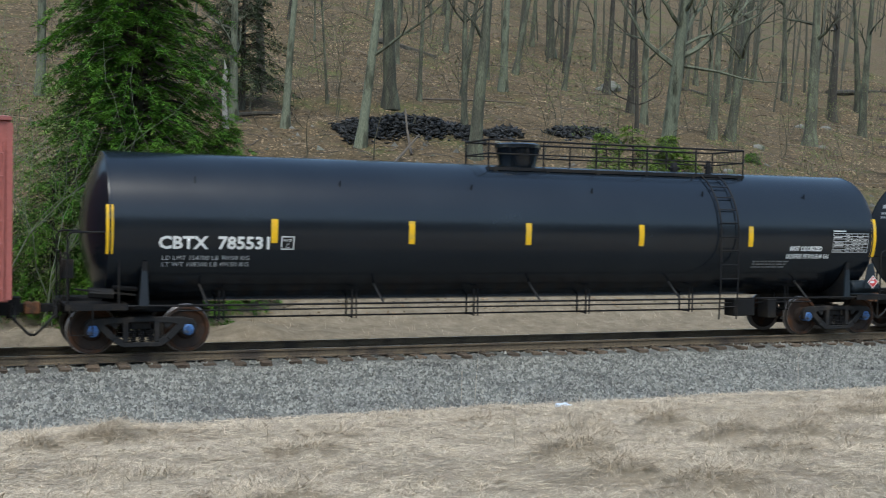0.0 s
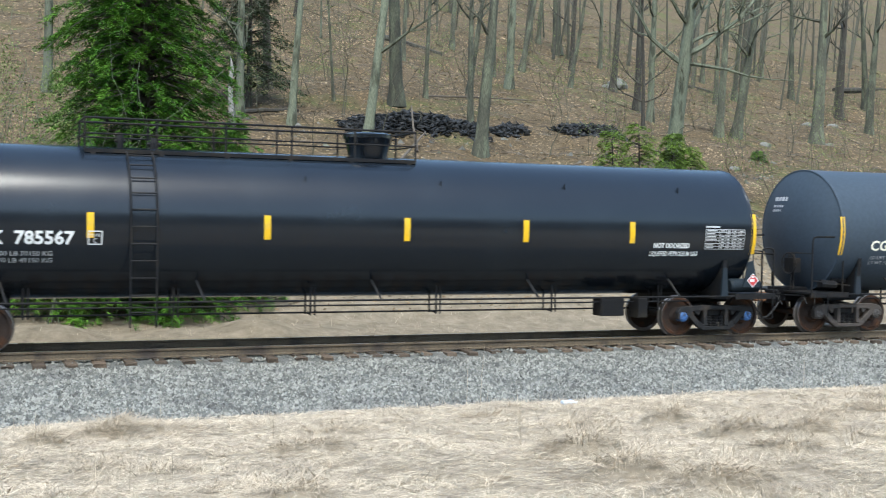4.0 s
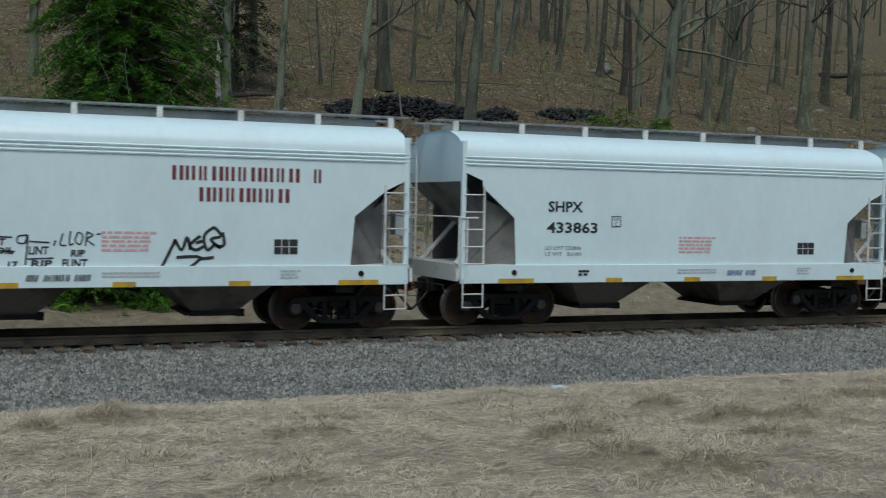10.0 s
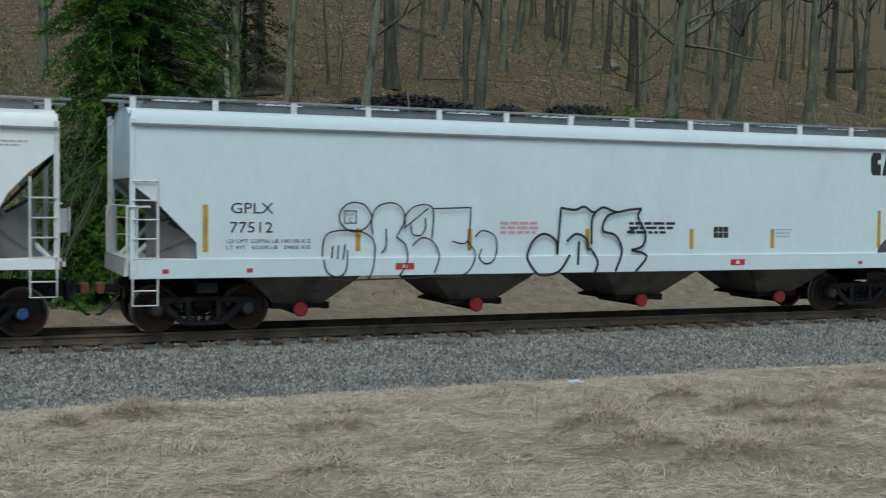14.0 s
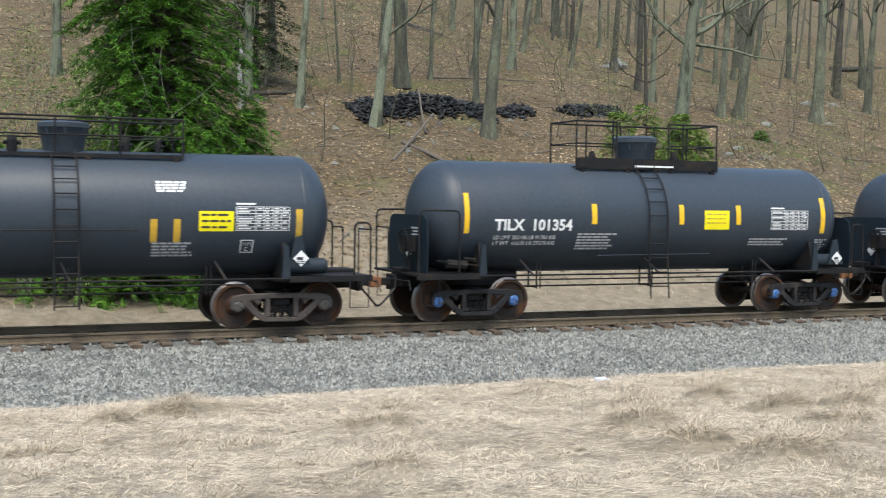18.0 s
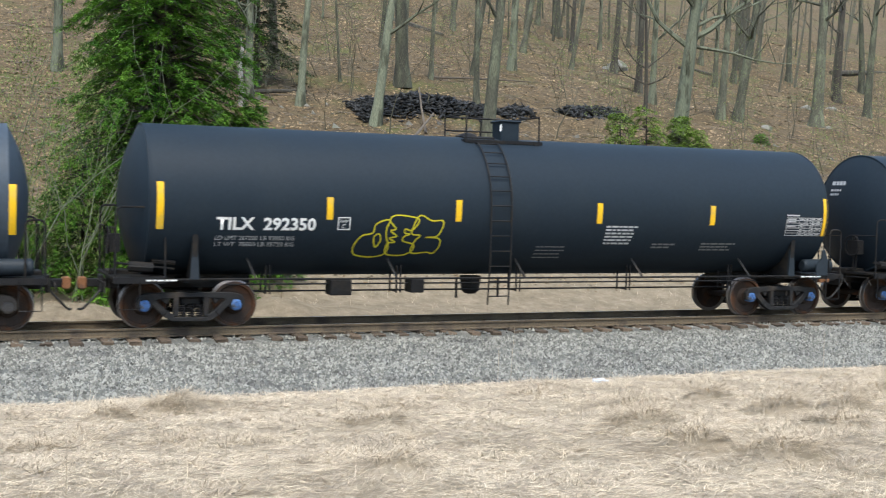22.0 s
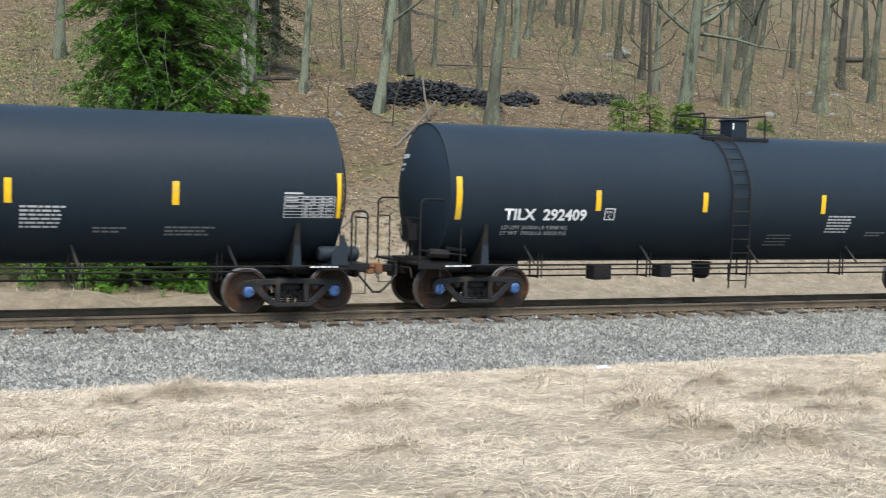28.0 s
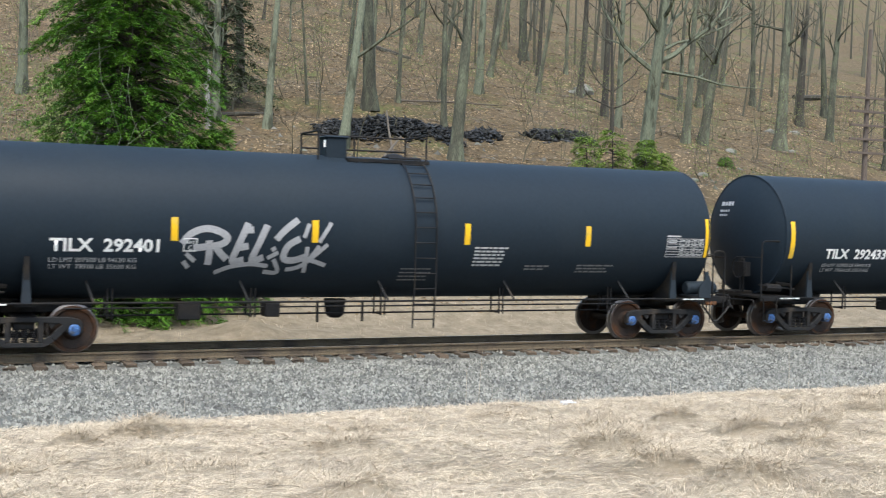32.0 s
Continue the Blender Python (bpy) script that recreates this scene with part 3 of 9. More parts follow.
def scatter_stones():
    """Crushed stones, each a small irregular block."""
    r = np.random.RandomState(5)
    n = 96000
    u = r.rand(n)
    x = np.where(u < 0.8, r.uniform(-3, 24, n), r.uniform(24, 44, n))
    y = np.where(r.rand(n) < 0.86, r.uniform(-6.6, -1.3, n), r.uniform(-1.25, 3.0, n))
    ragged = -5.9 + 0.35 * lumps(x, y * 0, 4, 21) + 0.2 * lumps(x, y * 0, 1.1, 22)
    y = np.where(y < ragged, ragged + r.rand(n) * 0.5, y)
    z = bed_z(x, y)
    base = np.array([(1, 0, -0.35), (-1, 0, -0.35), (0, 1, -0.35), (0, -1, -0.35), (0, 0, 1)], float)
    tri = np.array([(0, 2, 4), (2, 1, 4), (1, 3, 4), (3, 0, 4)])
    size = 0.014 + 0.032 * r.rand(n, 1, 1) ** 1.4
    v = base[None] * (1 + 0.35 * r.randn(n, 5, 1)).clip(0.5, 1.6) + 0.25 * r.randn(n, 5, 3)
    a = r.uniform(0, math.tau, n)
    ca, sa = np.cos(a), np.sin(a)
    vx, vy = v[..., 0] * ca[:, None] - v[..., 1] * sa[:, None], v[..., 0] * sa[:, None] + v[..., 1] * ca[:, None]
    v = np.stack([vx, vy, v[..., 2] * 0.75], -1) * size + np.stack([x, y, z + size[:, 0, 0] * 0.3], -1)[:, None]
    f = tri[None] + 5 * np.arange(n)[:, None, None]
    ob = new("ballast_stones", from_arrays("ballast_stones", v.reshape(-1, 3), f.reshape(-1, 3), STONE))
    return tagged(ob, "loose pale grey crushed ballast stones", "gravel", kind="stuff")


scatter_stones()

# ---- the track ----
GAUGE_Y = 0.755
RAIL_SECTION = [(-0.075, -0.172), (0.075, -0.172), (0.075, -0.158), (0.016, -0.14), (0.012, -0.05), (0.036, -0.04), (0.037, -0.008), (0.028, 0.0), (-0.028, 0.0), (-0.037, -0.008), (-0.036, -0.04), (-0.012, -0.05), (-0.016, -0.14), (-0.075, -0.158)]
track = thing("railway_track", "single railway line of rusty steel rails on creosoted wooden ties", "railway track", kind="structure")


def rail(y):
    bm = bmesh.new()
    ends = []
    for x in (-250, 350):
        ends.append([bm.verts.new((x, y + a, z)) for a, z in RAIL_SECTION])
    n = len(RAIL_SECTION)
    for k in range(n):
        f = bm.faces.new((ends[0][k], ends[0][(k + 1) % n], ends[1][(k + 1) % n], ends[1][k]))
        f.material_index = 1 if k == 7 else 0
    bm.faces.new(ends[0])
    bm.faces.new(ends[1][::-1])
    return part("rail", bm, (RAIL_SIDE, RAIL_TOP), track, "rust-brown rail with a polished head")


def ties():
    rt = random.Random(12)
    shapes = []
    for _ in range(5):
        bm = bmesh.new()
        box(bm, -0.115, 0.115, -1.3, 1.3, -0.35, -0.185)
        bmesh.ops.bevel(bm, geom=bm.edges[:], offset=0.015, segments=1, affect="EDGES")
        for v in bm.verts:
            v.co += Vector((rt.uniform(-1, 1), rt.uniform(-2.5, 2.5), rt.uniform(-1, 1))) * 0.012
        shapes.append(finish(bm, "tie", TIE))
    bm = bmesh.new()
    box(bm, -0.095, 0.095, -0.18, 0.18, -0.188, -0.171)
    for sx in (-0.06, 0.06):
        for sy in (-0.1, 0.1):
            box(bm, sx - 0.016, sx + 0.016, sy - 0.018, sy + 0.018, -0.172, -0.145)
    plate = finish(bm, "tie_plate", RAIL_SIDE)
    x = -12.0
    while x < 70:
        t = new("tie", rt.choice(shapes))
        t.parent = track
        t.location = (x, rt.uniform(-0.07, 0.07), rt.uniform(-0.006, 0.006))
        t.rotation_euler = (0, 0, radians(rt.uniform(-1.6, 1.6)))
        if -3 < x < 40:
            for y in (-GAUGE_Y, GAUGE_Y):
                p = new("tie_plate", plate)
                p.parent = track
                p.location = (x, y, 0)
        x += 0.54 + rt.uniform(-0.03, 0.03)


for y in (-GAUGE_Y, GAUGE_Y):
    rail(y)
ties()


# ---- running gear ----
WHEEL_R = 0.457
AXLE_HALF = 0.889
SPEED = 11.22


def wheelset_mesh(cap):
    """Two flanged wheels on an axle with bearing caps at the ends, turning about y."""
    bm = bmesh.new()
    for s in (-1, 1):
        prof = [(0.66, 0.09), (0.665, 0.17), (0.69, 0.20), (0.685, 0.37), (0.665, 0.40), (0.665, WHEEL_R + 0.026), (0.695, WHEEL_R + 0.022), (0.705, WHEEL_R), (0.80, WHEEL_R - 0.004), (0.805, WHEEL_R - 0.012), (0.805, 0.385), (0.765, 0.365), (0.745, 0.21), (0.80, 0.17), (0.83, 0.16), (0.83, 0.09)]
        n0 = len(bm.faces)
        revolve(bm, [(s * u, r) for u, r in prof], 30, "y")
        bm.faces.ensure_lookup_table()
        for f in bm.faces[n0:]:
            rad = math.hypot(f.calc_center_median().x, f.calc_center_median().z)
            f.material_index = 1 if rad > WHEEL_R - 0.03 else 0
    revolve(bm, [(-1.0, 0.075), (1.0, 0.075)], 16, "y")
    for s in (-1, 1):
        n0 = len(bm.faces)
        revolve(bm, [(s * u, r) for u, r in ((0.86, 0.10), (0.87, 0.115), (1.03, 0.115), (1.045, 0.10), (1.055, 0.085), (1.06, 0.05))], 20, "y")
        for k in range(3):
            a = k * math.tau / 3
            x, z = 0.055 * math.cos(a), 0.055 * math.sin(a)
            box(bm, x - 0.018, x + 0.018, min(s * 1.05, s * 1.085), max(s * 1.05, s * 1.085), z - 0.018, z + 0.018)
        bm.faces.ensure_lookup_table()
        for f in bm.faces[n0:]:
            f.material_index = 2
    return finish(bm, "wheelset", (WHEEL, TREAD, cap), smooth=True)


def side_frame_mesh(material):
    """A cast three-piece side frame with open windows, its near face at y = 0."""
    bm = bmesh.new()
    t = 0.13

    def bar(pts, w):
        for (a, b), (c, d) in zip(pts, pts[1:]):
            v = Vector((c - a, d - b)).normalized()
            nx, nz = -v.y * w / 2, v.x * w / 2
            prism(bm, [(a + nx, b + nz), (a - nx, b - nz), (c - nx, d - nz), (c + nx, d + nz)], -t / 2, t / 2)

    for s in (-1, 1):
        prism(bm, [(s * p, q) for p, q in ((0.30, 0.71), (0.30, 0.60), (0.62, 0.58), (0.74, 0.52), (0.76, 0.40), (0.80, 0.40), (0.82, 0.56), (0.96, 0.56), (0.98, 0.40), (1.04, 0.40), (1.05, 0.56), (0.98, 0.66), (0.80, 0.70))], -t / 2, t / 2)
        bar([(s * 0.74, 0.54), (s * 0.50, 0.30), (s * 0.34, 0.20)], 0.13)
        bar([(s * 0.29, 0.68), (s * 0.29, 0.24)], 0.10)
        prism(bm, [(s * p, q) for p, q in ((0.62, 0.60), (0.40, 0.60), (0.47, 0.47))], -t / 3, t / 3)
    prism(bm, [(-0.36, 0.14), (0.36, 0.14), (0.42, 0.23), (-0.42, 0.23)], -t / 2, t / 2)
    prism(bm, [(-0.32, 0.61), (0.32, 0.61), (0.32, 0.71), (-0.32, 0.71)], -t / 2, t / 2)
    return finish(bm, "side_frame", material, bevel=0.012)


def spring_mesh():
    bm = bmesh.new()
    turns = [(0.065 * math.cos(a * 0.9), 0.065 * math.sin(a * 0.9), 0.235 + a * 0.0053) for a in range(0, 44)]
    tube(bm, turns, 0.015, 4)
    return finish(bm, "spring", STEEL_BLACK)


def bolster_mesh(material):
    bm = bmesh.new()
    box(bm, -0.19, 0.19, -0.94, 0.94, 0.47, 0.66)
    box(bm, -0.24, 0.24, -0.80, 0.80, 0.60, 0.72)
    revolve(bm, [(0.70, 0.2), (0.78, 0.19)], 16, "z")
    for s in (-1, 1):
        box(bm, s * 0.43 - 0.04, s * 0.43 + 0.04, -0.62, 0.62, 0.34, 0.44)
        box(bm, s * 0.40 - 0.02, s * 0.40 + 0.02, -0.05, 0.05, 0.44, 0.62)
    return finish(bm, "truck", material, bevel=0.01)


GEAR = {}


def gear(kind):
    """The shared meshes of a truck in one of three looks."""
    if kind not in GEAR:
        m = {"grey": TRUCK_GREY, "brown": TRUCK_BROWN, "black": STEEL_BLACK}[kind[0]]
        cap = BLUE_CAP if kind[1] == "blue" else GREY_CAP
        GEAR[kind] = (bolster_mesh(STEEL_BLACK), side_frame_mesh(m), spring_mesh(), wheelset_mesh(cap))
    return GEAR[kind]


AXLES = {-1: [], 1: []}


def truck(car, x, kind):
    b, f, s, w = gear(kind)
    t = part("truck", b, None, car)
    t.location = (x, 0, 0)
    for side in (-1, 1):
        o = part("side_frame", f, None, t)
        o.location = (0, side * 0.98, 0)
        for dx in (-0.16, 0.0, 0.16):
            o = part("spring", s, None, t)
            o.location = (dx, side * 0.98, 0)
        o = part("wheelset", w, None, t, "rusty steel wheels with %s bearing caps" % ("blue" if kind[1] == "blue" else "grey"))
        o.location = (side * AXLE_HALF, 0, WHEEL_R)
        AXLES[side].append(o)
    bm = bmesh.new()
    tube(bm, [(-0.62, -0.9, 0.33), (0.62, -0.9, 0.33)], 0.018, 5)
    part("brake_rod", bm, STEEL_BLACK, t)
    return t


def coupler(car, x, s):
    """A knuckle coupler with its air hose; s is the way it points."""
    bm = bmesh.new()
    box(bm, min(x - s * 0.75, x), max(x - s * 0.75, x), -0.09, 0.09, 0.76, 0.92)
    prism(bm, [(x - s * 0.42, 0.66), (x - s * 0.34, 0.66), (x - s * 0.34, 1.0), (x - s * 0.42, 1.0)], -0.24, 0.24)
    c = part("coupler", bm, STEEL_BLACK, car, "sooty coupler with a rusty knuckle", bevel=0.012)
    bm = bmesh.new()
    prism(bm, [(x - s * 0.10, 0.73), (x + s * 0.02, 0.72), (x + s * 0.06, 0.76), (x + s * 0.06, 0.92), (x + s * 0.02, 0.96), (x - s * 0.10, 0.95)], -0.17, 0.13)
    part("knuckle", bm, RUST, c, "orange rusty coupler knuckle", bevel=0.02)
    bm = bmesh.new()
    tube(bm, [(x - s * 0.3, -0.2, 0.9), (x - s * 0.32, -1.25, 0.93), (x - s * 0.3, -1.42, 0.74)], 0.014, 5)
    part("uncoupling_lever", bm, STEEL_BLACK, car)
    bm = bmesh.new()
    tube(bm, smooth3([(x - s * 0.35, -0.32, 0.72), (x - s * 0.2, -0.34, 0.55), (x - s * 0.02, -0.3, 0.36), (x + s * 0.06, -0.2, 0.34)]), 0.025, 6)
    tube(bm, [(x - s * 0.35, -0.32, 0.95), (x - s * 0.35, -0.32, 0.70)], 0.03, 6)
    part("air_hose", bm, RUBBER, car, "drooping black rubber brake hose", smooth=True)


def smooth3(pts, steps=5):
    p = [Vector(a) for a in pts]
    q = [p[0]] + p + [p[-1]]
    out = []
    for i in range(1, len(q) - 2):
        for k in range(steps):
            t = k / steps
            out.append(0.5 * (2 * q[i] + (q[i + 1] - q[i - 1]) * t + (2 * q[i - 1] - 5 * q[i] + 4 * q[i + 1] - q[i + 2]) * t * t + (3 * q[i] - q[i - 1] - 3 * q[i + 1] + q[i + 2]) * t ** 3))
    return out + [q[-2]]


# ---- tank cars ----
def ladder(car, x, side_pts, half=0.24, step=0.3, material=STEEL_BLACK, name="ladder"):
    """Two stiles along (y, z) points at x, with rungs."""
    bm = bmesh.new()
    for s in (-1, 1):
        tube(bm, [(x + s * half, y, z) for y, z in side_pts], 0.019, 5)
    lens = [0.0]
    for a, b in zip(side_pts, side_pts[1:]):
        lens.append(lens[-1] + math.hypot(b[0] - a[0], b[1] - a[1]))
    d = step * 0.5
    while d < lens[-1]:
        i = max(k for k in range(len(lens) - 1) if lens[k] <= d)
        t = (d - lens[i]) / (lens[i + 1] - lens[i])
        y = side_pts[i][0] + t * (side_pts[i + 1][0] - side_pts[i][0])
        z = side_pts[i][1] + t * (side_pts[i + 1][1] - side_pts[i][1])
        tube(bm, [(x - half, y, z), (x + half, y, z)], 0.014, 5)
        d += step
    return part(name, bm, material, car)


def arc_pts(R, zc, a0, a1, off, n=7):
    """Points in (y, z) round the near side of a tank; angle 0 points at the near side, 90 up."""
    return [(-(R + off) * math.cos(radians(a0 + (a1 - a0) * i / n)), zc + (R + off) * math.sin(radians(a0 + (a1 - a0) * i / n))) for i in range(n + 1)]


def tank_shell(car, rim, R, zc, head, paint, label, dished=True):
    bm = bmesh.new()
    if dished:
        ball = (R * R + head * head) / (2 * head)
        top = math.asin(R / ball)
        cap = [(ball * math.cos(top * i / 10) - ball + head, max(0.02, ball * math.sin(top * i / 10))) for i in range(11)]
    else:
        cap = [(head * math.cos(radians(7.5 * i)), max(0.02, R * math.sin(radians(7.5 * i)))) for i in range(13)]
    n_seg = max(4, int(rim / 1.5))
    prof = [(-rim - u, r) for u, r in cap] + [(-rim + 2 * rim * (i + 1) / n_seg, R) for i in range(n_seg)] + [(rim + u, r) for u, r in reversed(cap[:-1])]
    revolve(bm, prof, 96, "x", (0, 0, zc))
    shell = part("tank_shell", bm, paint, car, label, smooth=True)
    for s in (-1, 1):
        bm = bmesh.new()
        revolve(bm, [(s * rim - 0.025, R + 0.002), (s * rim - 0.012, R + 0.008), (s * rim + 0.012, R + 0.008), (s * rim + 0.025, R + 0.002)], 72, "x", (0, 0, zc))
        part("weld_seam", bm, paint, shell, smooth=True)
    return shell


def tank_car(name, label, centre, dist, rim, R, zc, head, paint, coupled, look_of, gear_kind="grey", cap="blue", strips=(), strip_material=YELLOW):
    car = thing(name, label, "tank car", "cars of the freight train")
    half = coupled / 2
    tank_shell(car, rim, R, zc, head, paint, "", look_of.get("dished", True))
    for x in (-dist / 2, dist / 2):
        truck(car, x, (gear_kind, cap))
    zb = zc - R
    for s in (-1, 1):
        coupler(car, s * half - s * 0.06, s)
        xt = s * dist / 2
        bm = bmesh.new()
        box(bm, min(xt - s * 1.3, s * (half - 0.55)), max(xt - s * 1.3, s * (half - 0.55)), -0.32, 0.32, 0.74, zb + 0.12)
        part("stub_sill", bm, STEEL_BLACK, car, bevel=0.015)
        # the saddle over the truck, with its web plates up the shell
        bm = bmesh.new()
        for sy in (-1, 1):
            ring = [(sy * -y, z) for y, z in arc_pts(R, zc, -80, -25, 0.015)]
            low = [(sy * 1.33, zb + 0.02), (sy * 1.3, zb - 0.02), (sy * 0.3, zb - 0.02)]
            for dx in (-0.05,):
                a = [bm.verts.new((xt + dx, y, z)) for y, z in ring + low]
                c = [bm.verts.new((xt - dx, y, z)) for y, z in ring + low]
                bm.faces.new(a)
                bm.faces.new(c[::-1])
                for i in range(len(a)):
                    j = (i + 1) % len(a)
                    bm.faces.new((a[j], a[i], c[i], c[j]))
        box(bm, xt - 0.2, xt + 0.2, -1.32, 1.32, zb - 0.06, zb - 0.02)
        part("body_bolster", bm, STEEL_BLACK, car)
        if look_of.get("saddle", True):
            bm = bmesh.new()
            prism(bm, [(xt - 0.09, zb + 0.0), (xt + 0.09, zb + 0.0), (xt + 0.05, zb + 0.66), (xt - 0.05, zb + 0.66)], -1.36, -1.30)
            part("saddle_gusset", bm, DULL_BLACK, car)
        # end platform with corner rails
        x0, x1 = sorted((s * (rim - 0.35), s * (half - 0.52)))
        bm = bmesh.new()
        box(bm, x0, x1, -1.36, 1.36, zb + 0.0, zb + 0.045)
        box(bm, x0, x1, -1.37, -1.33, zb - 0.07, zb + 0.05)
        part("end_platform", bm, STEEL_BLACK, car)
        xe = s * (half - 0.56)
        for sy in (-1, 1):
            bm = bmesh.new()
            top, wide = (zb + 1.38, 0.92) if s < 0 else (zb + 1.12, 0.34)
            tube(bm, [(xe, sy * 1.33, zb), (xe, sy * 1.33, top - 0.1), (xe - s * 0.03, sy * 1.33, top - 0.03), (xe - s * 0.1, sy * 1.33, top), (xe - s * (wide - 0.1), sy * 1.33, top), (xe - s * (wide - 0.03), sy * 1.33, top - 0.03), (xe - s * wide, sy * 1.33, top - 0.1), (xe - s * wide, sy * 1.33, zb)], 0.021, 6)
            part("corner_handrail", bm, STEEL_BLACK, car)
            bm = bmesh.new()
            tube(bm, [(xe, sy * 1.33, zb + 0.98), (xe, sy * 0.55, zb + 0.98)], 0.016, 5)
            tube(bm, [(xe, sy * 0.55, zb), (xe, sy * 0.55, zb + 0.98)], 0.016, 5)
            part("end_handrail", bm, STEEL_BLACK, car)
            bm = bmesh.new()
            tube(bm, [(xe - s * 0.05, sy * 1.38, zb), (xe - s * 0.05, sy * 1.38, 0.42), (xe - s * 0.45, sy * 1.38, 0.42), (xe - s * 0.45, sy * 1.38, zb)], 0.014, 5)
            part("sill_step", bm, STEEL_BLACK, car)
    # brake gear: hand wheel at the left end, reservoir and placard at the right
    be = look_of.get("brake_end", 1)
    xw = -be * (half - 0.5)
    bm = bmesh.new()
    ring = [(xw, -0.55 + 0.26 * math.cos(k * math.tau / 16), zb + 0.72 + 0.26 * math.sin(k * math.tau / 16)) for k in range(17)]
    tube(bm, ring, 0.016, 5)
    for k in range(0, 16, 4):
        tube(bm, [ring[k], (xw, -0.55, zb + 0.72)], 0.01, 4)
    tube(bm, [(xw + be * 0.14, -0.55, zb + 0.1), (xw + be * 0.14, -0.55, zb + 0.95)], 0.03, 6)
    box(bm, min(xw, xw + be * 0.22), max(xw, xw + be * 0.22), -0.72, -0.38, zb + 0.5, zb + 0.85)
    part("hand_brake", bm, STEEL_BLACK, car)
    xr = be * (rim + 0.05)
    bm = bmesh.new()
    revolve(bm, [(xr - 0.42, 0.02), (xr - 0.42, 0.12), (xr - 0.37, 0.16), (xr + 0.37, 0.16), (xr + 0.42, 0.12), (xr + 0.42, 0.02)], 16, "x", (0, -1.12, zb + 0.24))
    part("air_reservoir", bm, look_of.get("reservoir", DULL_BLACK), car, smooth=True)
    bm = bmesh.new()
    tube(bm, [(-be * (rim - 0.1), -1.15, zb + 0.22), (-be * (rim + 0.35), -1.15, zb + 0.25)], 0.10, 8)
    tube(bm, [(-be * (rim - 0.5), -1.22, zb + 0.2), (-be * (rim + 0.6), -1.22, zb + 0.32)], 0.02, 5)
    tube(bm, [(-be * (rim - 0.55), -1.0, zb + 0.3), (-be * (rim - 0.1), -1.0, zb + 0.34)], 0.05, 6)
    part("brake_cylinder", bm, STEEL_BLACK, car, smooth=True)
    # rods and brackets along the underside
    L = dist / 2 - 0.3
    bm = bmesh.new()
    tube(bm, [(-L - 1.0, -1.34, zb + 0.0), (L + 1.0, -1.34, zb + 0.0)], 0.022, 6)
    tube(bm, [(-L - 1.0, 1.34, zb + 0.0), (L + 1.0, 1.34, zb + 0.0)], 0.022, 6)
    part("side_rail", bm, look_of.get("rail", STEEL_BLACK), car)
    n = look_of.get("hangers", 5)
    for i in range(n):
        x = -L + 0.9 + (2 * L - 1.8) * i / (n - 1)
        y1, z1 = arc_pts(R, zc, -48, -48, 0.0, 1)[0]
        for sy in (-1, 1):
            bm = bmesh.new()
            tube(bm, [(x, sy * 1.34, zb), (x - 0.12, sy * -y1, z1 + 0.02)], 0.025, 5)
            part("rail_bracket", bm, TRUCK_GREY, car)
    drops = look_of.get("drops", 4)
    bm = bmesh.new()
    za, zb2 = zb - 0.13, zb - 0.30
    tube(bm, [(-L + 0.4, -0.9, za), (L - 0.4, -0.9, za)], 0.018, 5)
    tube(bm, [(-L + 0.4, -0.5, zb2), (L - 0.4, -0.5, zb2)], 0.02, 5)
    for i in range(drops):
        x = -L + 1.2 + (2 * L - 2.4) * i / (drops - 1)
        for y in (-0.9, -0.5):
            tube(bm, [(x, y, zb + 0.25), (x, y, zb2 - 0.03)], 0.022, 5)
        tube(bm, [(x, -0.9, zb2), (x, -0.5, zb2)], 0.018, 5)
        tube(bm, [(x + 0.09, -0.9, zb + 0.25), (x + 0.09, -0.9, zb2 - 0.03)], 0.018, 5)
    part("brake_pipe", bm, STEEL_BLACK, car)
    if look_of.get("shield"):
        for s in (-1, 1):
            xs = s * (rim + head + 0.05)
            bm = bmesh.new()
            rim_pts = [(-1.16, zb + 0.04), (1.16, zb + 0.04), (1.2, zb + 0.75), (1.12, zb + 1.18), (0.95, zb + 1.28), (-0.95, zb + 1.28), (-1.12, zb + 1.18), (-1.2, zb + 0.75)]
            a = [bm.verts.new((xs - 0.012, y, z)) for y, z in rim_pts]
            c = [bm.verts.new((xs + 0.012, y, z)) for y, z in rim_pts]
            bm.faces.new(a)
            bm.faces.new(c[::-1])
            for i in range(len(a)):
                j = (i + 1) % len(a)
                bm.faces.new((a[j], a[i], c[i], c[j]))
            shield = part("head_shield", bm, BLACK, car, "black half-height steel head shield")
            if s < 0:
                bm = bmesh.new()
                for k, (y, w) in enumerate(((-0.5, 0.5), (-0.55, 0.4), (-0.5, 0.45))):
                    z = zb + 0.98 - 0.07 * k
                    bm.faces.new([bm.verts.new((xs - 0.018, q, p)) for q, p in ((y - w / 2, z), (y + w / 2, z), (y + w / 2, z + 0.035), (y - w / 2, z + 0.035))])
                part("shield_print", bm, GREY_MARK, shield, "small white print on the shield")
                bm = bmesh.new()
                bm.faces.new([bm.verts.new((xs - 0.018, y, z)) for y, z in ((-0.1, zb + 0.28), (0.05, zb + 0.43), (-0.1, zb + 0.58), (-0.25, zb + 0.43))])
                part("placard", bm, WHITE_MARK, shield, "white hazard diamond")
    if look_of.get("dished", True):
        head_print(car, rim, R, zc, head)
    # conspicuity strips
    side = Side(0, R, zc)
